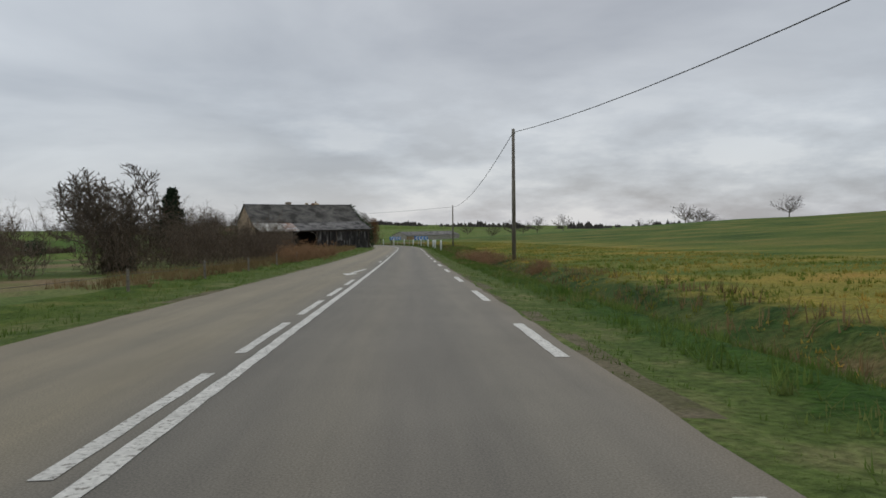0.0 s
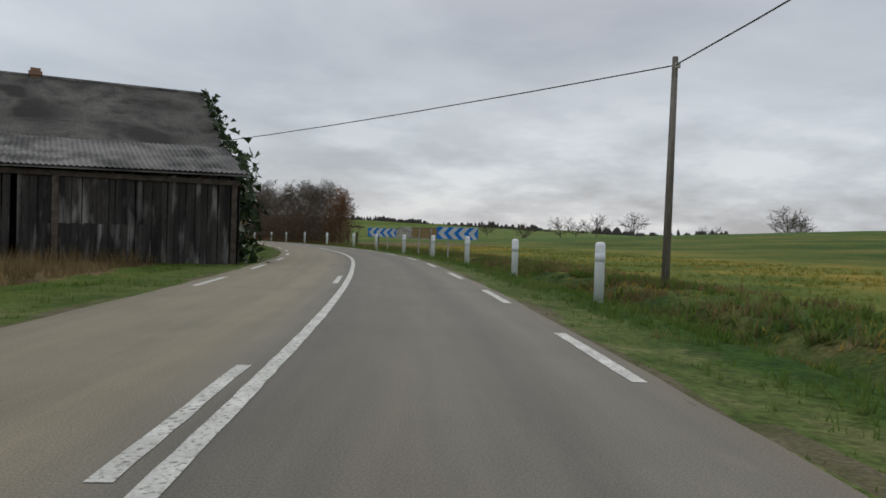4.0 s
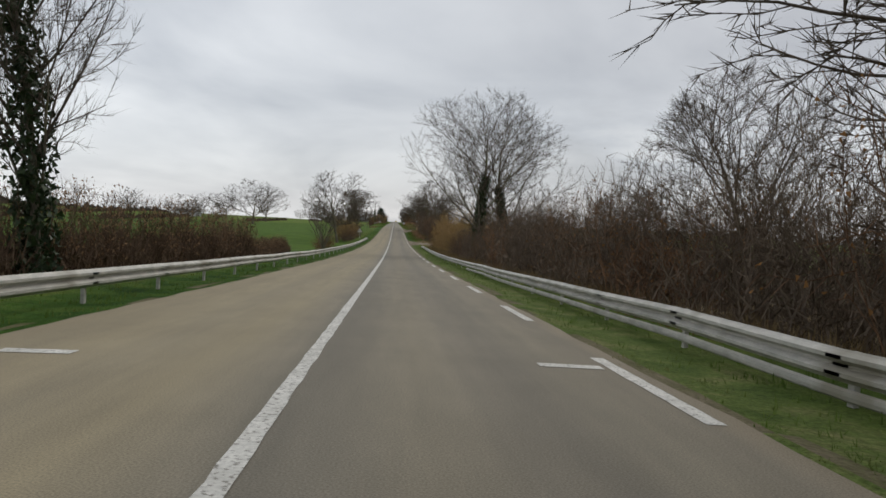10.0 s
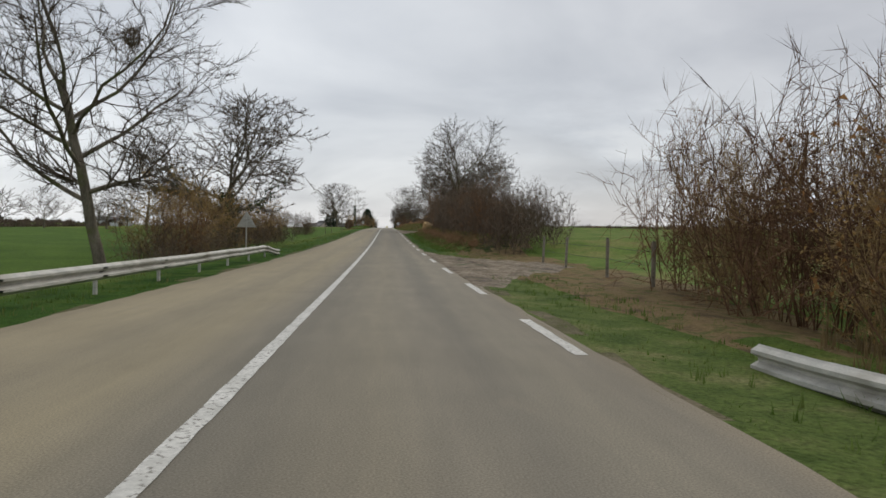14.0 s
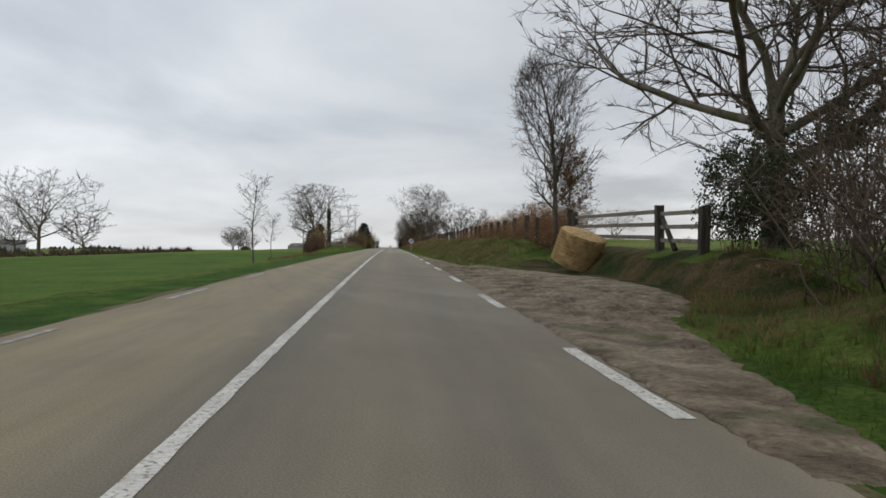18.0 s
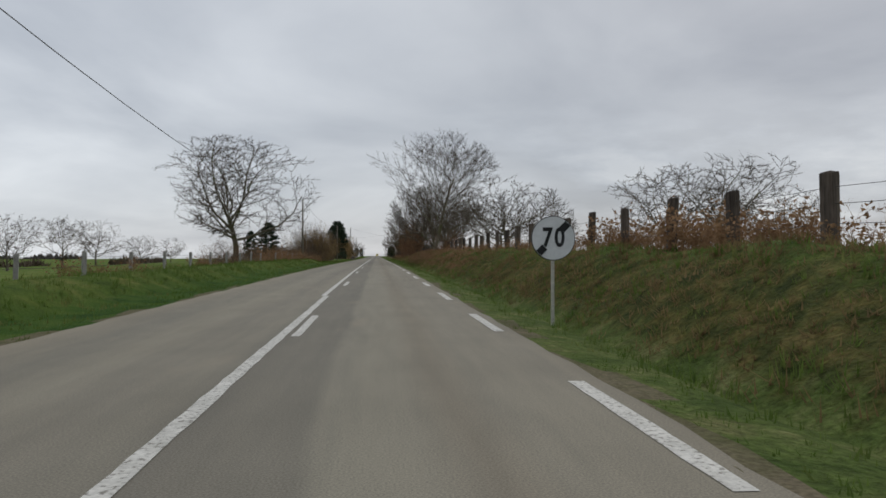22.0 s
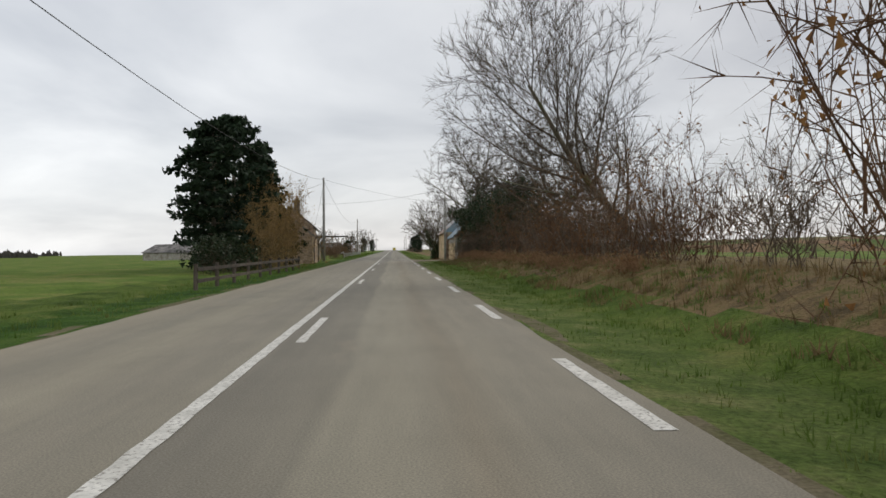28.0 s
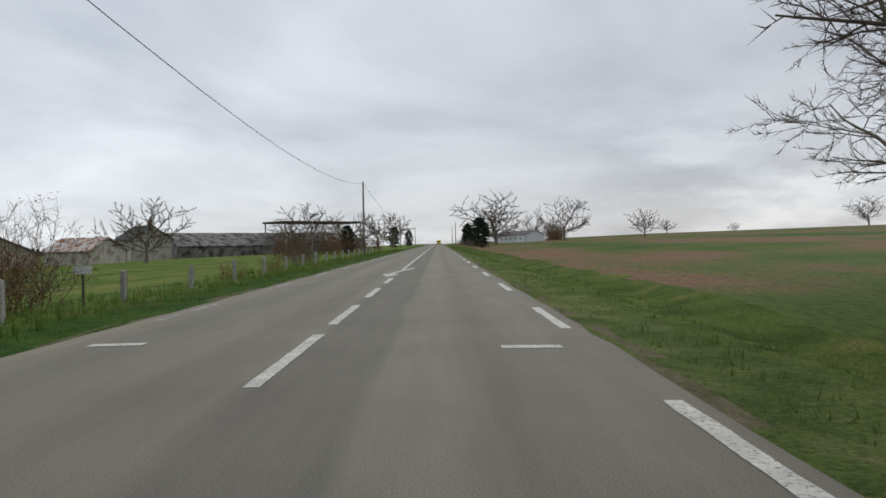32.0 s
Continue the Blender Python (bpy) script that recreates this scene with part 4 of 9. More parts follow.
def in_crown(p, crown):
    """How far p lies out from the middle of the crown; 1 is its outline."""
    cx, cy, cz, up, down, wide, lump = crown
    dx, dy, dz = p[0] - cx, p[1] - cy, p[2] - cz
    a = math.atan2(dy, dx)
    w = wide * (1 + 0.13 * math.sin(2 * a + lump) + 0.09 * math.sin(5 * a + 2 * lump + 3 * dz / up))
    return math.sqrt((dx * dx + dy * dy) / (w * w) + (dz / (up if dz > 0 else down)) ** 2)


def grow(rng, out, start, way, length, radius, level, spec):
    """One branch and, from it, its own branches; out takes (points, radii, level)."""
    n = spec["n"][min(level, len(spec["n"]) - 1)]
    pick = lambda key: spec[key][min(level, len(spec[key]) - 1)]
    pts, rad = [start], [radius]
    d = way / np.linalg.norm(way)
    end = pick("taper")
    crown = spec.get("crown") if level else None
    for k in range(1, n):
        d = d + rng.normal(0, pick("crook"), 3) + np.array([0, 0, pick("lift")])
        d /= np.linalg.norm(d)
        q = pts[-1] + d * length / (n - 1)
        if crown and in_crown(q, crown) > 1.0 and in_crown(q, crown) > in_crown(pts[-1], crown):
            if len(pts) > 1:
                rad[-1] = min(rad[-1], radius * end)
                break
            q = pts[-1] + d * min(length / (n - 1), 0.25)
        pts.append(q)
        rad.append(radius * (1 - (1 - end) * k / (n - 1)))
    n = len(pts)
    out.append((np.array(pts), rad, level))
    if level >= len(spec["kids"]):
        return
    kids = spec["kids"][level]
    lo = pick("bare")
    turn = rng.uniform(0, 6.28)
    for k in range(kids):
        f = lo + (1 - lo) * (k + rng.uniform(0.2, 0.8)) / kids
        at = f * (n - 1)
        i = min(int(at), n - 2)
        pos = pts[i] + (pts[i + 1] - pts[i]) * (at - i)
        axis = pts[i + 1] - pts[i]
        axis = axis / np.linalg.norm(axis)
        turn += 2.4 + rng.uniform(-0.5, 0.5)
        u = np.cross(axis, [0.3, 0.2, 1.0])
        u /= np.linalg.norm(u) + 1e-9
        v = np.cross(axis, u)
        ang = math.radians(pick("angle") * rng.uniform(0.75, 1.25))
        if level == 0 and "fan" in spec:
            ang *= 1 + spec["fan"] * (0.65 - 1.3 * (k + 0.5) / kids)
        way2 = math.cos(ang) * axis + math.sin(ang) * (math.cos(turn) * u + math.sin(turn) * v)
        size = length * pick("ratio") * rng.uniform(0.75, 1.2) * (1 - spec.get("cone", 0.35) * f if level == 0 else 1)
        r = max(spec.get("least", 0.008), rad[i] * pick("thin"))
        grow(rng, out, pos, way2, size, r, level + 1, spec)


def slivers(rng, out, level, per, length, width, spread=0.5, lift=0.3):
    """The finest twigs: per slim tapered blades on every branch of one level."""
    base, ways = [], []
    mine = [(pts, np.linalg.norm(np.diff(pts, axis=0), axis=1).sum()) for pts, rad, lev in out if lev == level]
    mean = sum(m[1] for m in mine) / len(mine)
    for pts, long in mine:
        n = len(pts)
        f = rng.uniform(0.1, 1.0, max(2, int(per * long / mean + rng.uniform(0, 1)))) * (n - 1)
        i = np.minimum(f.astype(int), n - 2)
        seg = pts[i + 1] - pts[i]
        base.append(pts[i] + seg * (f - i)[:, None])
        ways.append(seg / (np.linalg.norm(seg, axis=1)[:, None] + 1e-9))
    b, w = np.concatenate(base), np.concatenate(ways)
    m = len(b)
    w = w + rng.normal(0, spread, (m, 3)) + np.array([0, 0, lift])
    w /= np.linalg.norm(w, axis=1)[:, None]
    s = np.cross(w, rng.normal(size=(m, 3)))
    s /= np.linalg.norm(s, axis=1)[:, None] + 1e-9
    ln = length * rng.uniform(0.5, 1.3, (m, 1))
    v = np.stack([b - s * width / 2, b + s * width / 2, b + w * ln], 1).reshape(-1, 3)
    return v, np.arange(3 * m).reshape(-1, 3)


def wood_mesh(name, out, mat, lo, hi, blades=None):
    """Branches from foot radius lo to hi, with the finest twigs, in one mesh."""
    me = branches_mesh(name, [(p, r) for p, r, _ in out], mat, lo, hi)
    if blades is None:
        return me
    v, f = blades
    if me is None:
        return mesh_of(name, v, f, [mat])
    n = len(me.vertices)
    co = np.empty(n * 3)
    me.vertices.foreach_get("co", co)
    faces = [tuple(q.vertices) for q in me.polygons] + [tuple(q) for q in (f + n).tolist()]
    bpy.data.meshes.remove(me)
    return mesh_of(name, np.concatenate([co.reshape(-1, 3), v]), faces, [mat], flat=False)


def leaf_quads(name, centres, size, mat, seed=1, droop=0.0):
    rng = np.random.RandomState(seed)
    n = len(centres)
    a = rng.normal(size=(n, 3))
    a[:, 2] -= droop
    a /= np.linalg.norm(a, axis=1)[:, None]
    b = np.cross(a, rng.normal(size=(n, 3)))
    b /= np.linalg.norm(b, axis=1)[:, None]
    s = size * rng.uniform(0.6, 1.3, (n, 1))
    c = np.asarray(centres)
    v = np.stack([c - a * s * 0.5 - b * s * 0.3, c + a * s * 0.1 + b * s * 0.45, c + a * s * 0.6 - b * s * 0.15], 1).reshape(-1, 3)
    f = np.arange(3 * n).reshape(-1, 3)
    return mesh_of(name, v, f, [mat])


# crown: height of its middle, reach up and down from there, half its width, all as shares of the tree's height
SPECS = {
    "oak": dict(h=0.36, r=0.026, n=[6, 9, 6, 4], kids=[9, 13, 7], bare=[0.5, 0.16, 0.12], angle=[54, 48, 46], ratio=[1.9, 0.38, 0.48], thin=[0.52, 0.46, 0.5],
                taper=[0.62, 0.2, 0.3, 0.5], crook=[0.05, 0.19, 0.22, 0.26], lift=[0.02, 0.1, 0.05, 0.03], cone=0.0, fan=0.85, crown=(0.58, 0.42, 0.4, 0.56), per=16, twig=0.036, wide=0.032, least=0.015),
    "park": dict(h=0.56, r=0.018, n=[8, 8, 5, 4], kids=[11, 11, 6], bare=[0.36, 0.2, 0.12], angle=[50, 46, 44], ratio=[0.95, 0.42, 0.5], thin=[0.5, 0.42, 0.5],
                 taper=[0.62, 0.2, 0.3, 0.5], crook=[0.08, 0.19, 0.22, 0.24], lift=[0.02, 0.09, 0.05, 0.03], cone=0.0, fan=0.7, crown=(0.62, 0.38, 0.38, 0.4), per=16, twig=0.036, wide=0.02, least=0.01),
    "ash": dict(h=0.74, r=0.016, n=[8, 7, 5, 3], kids=[19, 10, 5], bare=[0.16, 0.15, 0.1], angle=[42, 34, 34], ratio=[0.66, 0.42, 0.5], thin=[0.42, 0.45, 0.5],
                taper=[0.3, 0.22, 0.35, 0.5], crook=[0.06, 0.09, 0.12, 0.16], lift=[0.02, 0.1, 0.06, 0.05], cone=0.2, crown=(0.52, 0.48, 0.46, 0.4), per=10, twig=0.045, wide=0.015, least=0.008),
    "slim": dict(h=0.8, r=0.014, n=[8, 6, 4, 3], kids=[22, 8, 4], bare=[0.22, 0.15, 0.1], angle=[34, 34, 34], ratio=[0.45, 0.42, 0.5], thin=[0.42, 0.45, 0.5],
                 taper=[0.25, 0.22, 0.35, 0.5], crook=[0.05, 0.1, 0.13, 0.16], lift=[0.02, 0.1, 0.06, 0.05], cone=0.2, crown=(0.58, 0.42, 0.4, 0.19), per=9, twig=0.045, wide=0.015, least=0.008),
    "light": dict(h=0.36, r=0.023, n=[4, 7, 5, 3], kids=[8, 10, 4], bare=[0.45, 0.16, 0.12], angle=[54, 48, 46], ratio=[1.9, 0.38, 0.48], thin=[0.46, 0.45, 0.55],
                  taper=[0.62, 0.2, 0.35, 0.5], crook=[0.05, 0.18, 0.22, 0.24], lift=[0.02, 0.1, 0.05, 0.03], cone=0.0, fan=0.85, crown=(0.58, 0.42, 0.38, 0.55), per=8, twig=0.05, wide=0.045, least=0.022),
    "distant": dict(h=0.34, r=0.026, n=[4, 6, 4], kids=[10, 12], bare=[0.45, 0.14], angle=[56, 50], ratio=[1.9, 0.42], thin=[0.46, 0.5],
                    taper=[0.62, 0.25, 0.4], crook=[0.05, 0.18, 0.22], lift=[0.02, 0.09, 0.04], cone=0.0, fan=0.85, crown=(0.55, 0.45, 0.38, 0.58), per=26, twig=0.06, wide=0.07, least=0.04),
    "fork": dict(h=0.26, r=0.03, n=[5, 9, 6, 4], kids=[8, 13, 6], bare=[0.45, 0.14, 0.12], angle=[36, 40, 44], ratio=[2.7, 0.36, 0.48], thin=[0.5, 0.44, 0.5],
                 taper=[0.7, 0.2, 0.3, 0.5], crook=[0.05, 0.12, 0.18, 0.24], lift=[0.02, 0.06, 0.05, 0.03], cone=0.0, fan=0.5, crown=(0.58, 0.42, 0.4, 0.4), per=14, twig=0.036, wide=0.022, least=0.012),
    "sapling": dict(h=0.85, r=0.011, n=[7, 5, 3], kids=[15, 7], bare=[0.4, 0.2], angle=[48, 42], ratio=[0.34, 0.5], thin=[0.5, 0.5],
                    taper=[0.25, 0.3, 0.4], crook=[0.05, 0.15, 0.18], lift=[0.01, 0.08, 0.05], cone=0.3, crown=(0.72, 0.28, 0.34, 0.19), per=9, twig=0.05),
    "coppice": dict(h=0.12, r=0.011, n=[3, 7, 4], kids=[13, 9], bare=[0.15, 0.3], angle=[20, 30], ratio=[7.2, 0.2], thin=[0.6, 0.5],
                    taper=[0.8, 0.2, 0.4], crook=[0.03, 0.045, 0.12], lift=[0.01, 0.03, 0.07], cone=0.0, crown=(0.5, 0.5, 0.6, 0.36), per=9, twig=0.05),
}


def tree_meshes(kind, height, seed, lean=(0, 0), twig=None):
    spec = dict(SPECS[kind])
    rng = np.random.RandomState(seed)
    mid, up, down, wide = (q * height for q in spec["crown"])
    spec["crown"] = (lean[0] * mid * 0.8, lean[1] * mid * 0.8, mid, up, down, wide, seed * 1.7)
    out = []
    grow(rng, out, np.array([0.0, 0, -0.25]), np.array([lean[0], lean[1], 1.0]), height * spec["h"], height * spec["r"], 0, spec)
    # fill the crown's height and width
    pts = np.concatenate([b[0] for b in out])
    k = height / float(pts[:, 2].max())
    span = np.percentile(pts[:, :2], 98.5, axis=0) - np.percentile(pts[:, :2], 1.5, axis=0)
    w = max(0.8, min(1.5, 1.92 * wide / float(span.mean()))) if not any(lean) else k
    out = [(b * np.array([w, w, k]), r, lev) for b, r, lev in out]
    out[0][1][0] *= 1.35
    cut = height * 0.004 + 0.01
    last = len(spec["kids"])
    width = spec.get("wide", 0.009 + height * 0.0007)
    blades = slivers(rng, out, last, spec["per"], height * spec["twig"], width, 0.45, 0.2)
    more = slivers(rng, out, last - 1, spec["per"], height * spec["twig"], width, 0.6, 0.2)
    blades = (np.concatenate([blades[0], more[0]]), np.concatenate([blades[1], more[1] + len(blades[0])]))
    return wood_mesh("trunk", out, BARK, cut, 9), wood_mesh("crown", out, twig or TWIG, 0, cut, blades), [(p, r) for p, r, _ in out]


def ivy_on(out, seed, dense=1400, top=0.62, height=10.0, size=0.2, swell=0.5, close=9.0):
    """Ivy leaves round the thick wood."""
    rng = np.random.RandomState(seed)
    thick = [(p, r) for p, r in out if r[0] > 0.06]
    c = []
    while len(c) < dense:
        p, r = thick[min(int(abs(rng.normal(0, 0.18)) * len(thick)), len(thick) - 1)]
        f = rng.uniform(0, len(p) - 1.01)
        i = int(f)
        q = p[i] + (p[i + 1] - p[i]) * (f - i)
        if q[2] > top * height or math.hypot(q[0], q[1]) > close:
            continue
        v = rng.normal(size=3)
        v[2] *= 0.4
        c.append(q + v / np.linalg.norm(v) * (r[i] + swell * rng.uniform(0.1, 1)))
    return leaf_quads("ivy", np.array(c), size, IVY, seed)


MASTERS = {}


def master(key, build):
    """A plant built once and copied wherever it grows; the first planting uses the master itself."""
    if key not in MASTERS:
        MASTERS[key] = [build(), False]
    return MASTERS[key]


def plant(key, build, y, d, scale=1.0, turn=0.0, label="", name=None, sink=0.0, category="tree", group="", tall=1.0):
    rec = master(key, build)
    q = P(y, d, -sink)
    m = Matrix.LocRotScale(q, Euler((0, 0, radians(turn))), (scale, scale, scale * tall))
    if not rec[1]:
        ob, rec[1] = rec[0], True
        ob.matrix_basis = m
    else:
        base = rec[0]
        made = {}
        for o in (base, *base.children_recursive):
            made[o] = o.copy()
            scene.collection.objects.link(made[o])
            made[o].parent = made.get(o.parent, o.parent)
        ob = made[base]
        ob.matrix_basis = m
    tagged(ob, label, category, group)
    return ob


def tree_thing(kind, height, seed, lean=(0, 0), twig=None, ivy=0, ivy_top=0.6, ivy_size=0.22, swell=0.5, dead=0, close=9.0):
    def build():
        trunk, crown, out = tree_meshes(kind, height, seed, lean, twig)
        t = thing("tree", "", "tree")
        if trunk:
            part("trunk", trunk, None, t)
        if crown:
            part("crown", crown, None, t)
        if ivy:
            part("ivy", ivy_on(out, seed + 5, ivy, top=ivy_top, height=height, size=ivy_size, swell=swell, close=close), None, t, "dark green climbing ivy")
        if dead:
            rng = np.random.RandomState(seed + 9)
            tips = np.concatenate([p[1:] for p, r in out if r[0] < 0.03])
            pick = tips[rng.randint(0, len(tips), dead)] + rng.normal(0, 0.08, (dead, 3))
            tagged(part("dead_foliage", leaf_quads("dead_foliage", pick, 0.13, DEADLEAF, seed), None, t), "clinging brown dead leaves", kind="stuff")
        return t
    return build


def bush_thing(seed, height, width, length, twig, stems=17, leaf=None, leaves=0, leaf_size=0.14, name="thorn_bush", lift=0.05, kids=7, per=15, flat=False, core=0.0, fill=360):
    """A clump of brushwood width metres across and length metres along the road."""
    def build():
        rng = np.random.RandomState(seed)
        spec = dict(n=[6, 3], kids=[kids], bare=[0.1], angle=[52], ratio=[0.5], thin=[0.55], taper=[0.35, 0.4], crook=[0.2, 0.28], lift=[lift, lift])
        out = []
        for k in range(stems):
            x, yy = rng.uniform(-0.5, 0.5) * width * 0.7, rng.uniform(-0.5, 0.5) * length * 0.9
            tilt = np.array([x / width * 1.2 + rng.normal(0, 0.28), yy / length * 0.8 + rng.normal(0, 0.28), 1.0])
            dome = 1.0 if flat else math.sqrt(max(0.1, 1 - (1.5 * x / width) ** 2 - 0.5 * (1.5 * yy / length) ** 2))
            grow(rng, out, np.array([x, yy, -0.15]), tilt, height * dome * rng.uniform(0.72, 1.0), 0.007 + 0.003 * height, 0, spec)
        pts = np.concatenate([b[0] for b in out])
        lo, hi = np.percentile(pts, 2, axis=0), np.percentile(pts, 98, axis=0)
        f = np.array([width / (hi[0] - lo[0]), length / (hi[1] - lo[1]), height / hi[2]])
        out = [(p * f, r, lev) for p, r, lev in out]
        if flat:
            out = [(np.minimum(p, np.array([9e9, 9e9, height])), r, lev) for p, r, lev in out]
        t = thing(name, "", "bush")
        if core:
            # thick inner brushwood
            m = fill
            q = rng.normal(size=(m, 3))
            q /= np.linalg.norm(q, axis=1)[:, None]
            q *= rng.uniform(0, 1, (m, 1)) ** 0.45
            c = np.stack([q[:, 0] * width * core * 0.5, q[:, 1] * length * core * 0.55, height * (0.27 + 0.36 * q[:, 2])], 1)
            w = rng.normal(size=(m, 3)) * np.array([0.7, 0.7, 0.5]) + np.array([0, 0, 1.0])
            w /= np.linalg.norm(w, axis=1)[:, None]
            side = np.cross(w, rng.normal(size=(m, 3)))
            side /= np.linalg.norm(side, axis=1)[:, None] + 1e-9
            ln = rng.uniform(0.3, 0.8, (m, 1)) * (0.35 + 0.2 * height)
            tri = np.stack([c - side * 0.017, c + side * 0.017, c + w * ln], 1).reshape(-1, 3)
            tagged(part("inner_brush", mesh_of("inner_brush", tri, np.arange(3 * m).reshape(-1, 3), [twig]), None, t), kind="stuff")
        blades = slivers(rng, out, 1, per, 0.1 * height + 0.14, 0.009 + 0.0014 * height, 1.1, 0.1)
        w = part("branchwork", wood_mesh("branchwork", out, twig, 0, 9, blades), None, t)
        tagged(w, kind="stuff")
        if leaves:
            tips = np.concatenate([p[1:] for p, r, lev in out if lev == 1])
            pick = tips[rng.randint(0, len(tips), leaves)] + rng.normal(0, 0.14, (leaves, 3))
            w = part("foliage", leaf_quads("foliage", pick, leaf_size, leaf, seed), None, t)
            tagged(w, kind="stuff")
        return t
    return build


def evergreen_thing(seed, height, width, mat=None, kind="cone", sprays=5200, trunk_r=0.2):
    def build():
        rng = np.random.RandomState(seed)
        t = thing("conifer", "", "tree")
        part("trunk", tube_mesh("trunk", [(0, 0, -0.2), (0, 0, height * 0.5), (0.05, 0, height * 0.95)], [trunk_r, trunk_r * 0.6, 0.03], 8, BARK), None, t)
        c, a = [], []
        limbs = []
        z = 0.06
        while z < 0.97:
            for k in range(7):
                ang = rng.uniform(0, 6.28)
                reach = width / 2 * ((1 - z) ** 0.8 * rng.uniform(0.6, 1.1) if kind == "cone" else math.sqrt(max(0.02, 1 - (2 * z - 0.9) ** 2)) * rng.uniform(0.7, 1.1))
                p0 = np.array([0, 0, z * height])
                p1 = p0 + np.array([math.cos(ang) * reach, math.sin(ang) * reach, rng.uniform(-0.12, 0.2) * reach])
                limbs.append((np.array([p0, (p0 + p1) / 2 + np.array([0, 0, 0.05 * reach]), p1]), [0.05 * (1.1 - z), 0.03 * (1.1 - z), 0.012]))
            z += 0.035
        per = sprays // len(limbs)
        for pts, r in limbs:
            f = rng.uniform(0.15, 1.05, per) ** 0.7
            q = pts[0] + (pts[2] - pts[0]) * f[:, None]
            c.append(q + rng.normal(0, 0.11 * width / 4, (per, 3)) * np.array([1, 1, 0.6]))
        tagged(part("branchwork", branches_mesh("branchwork", limbs, BARK), None, t), kind="stuff")
        tagged(part("foliage", leaf_quads("foliage", np.concatenate(c), 0.3 * width / 6 + 0.1, mat or NEEDLES, seed, droop=0.4), None, t), kind="stuff")
        return t
    return build


# -- first stretch, right: fieldside plants and far field trees
rnd = random.Random(11)


def many(count):
    return range(count)


def far_trees():
    spots = [(-127, 139, 6), (-118, 131, 5.5), (-111, 122, 5.5), (-114, 126, 5), (-111, 228, 8), (-156, 251, 9), (-41, 151, 7), (31, 174, 6), (-64, 296, 7), (110, -50, 12), (145, -71, 10),
             (137, -83, 8), (214, -99, 8), (184, -58, 13), (266, -41, 5.5), (275, 57, 9), (279, 22, 11), (388, 52, 8), (291, 74, 9), (303, -50, 6), (394, -61, 6),
             (268, 44, 10.5), (266, 52, 11), (296, 24, 10), (286, 31, 9), (388, -68, 7), (618, 16, 11), (645, 38, 9), (650, -12, 10), (664, -33, 8),
             (663, 137, 8), (900, 146, 6), (979, 220, 6), (-90, 262, 8), (-75, 270, 8), (-20, 280, 8), (-350, -70, 7), (-330, -85, 8), (326, -107, 13), (300, -118, 11), (190, -120, 9)]
    for k, (y, d, h) in enumerate(spots):
        kind = "distant" if abs(d) > 84 or y > 600 else "light"
        plant((kind, k % 4), tree_thing(kind, 10.0, 40 + k % 4), y, d, h / 10.0 * rnd.uniform(0.9, 1.1) * (1.3 if abs(d) > 35 else 1.15), rnd.uniform(0, 360), "bare winter tree standing out in the fields", group="field trees")


far_trees()


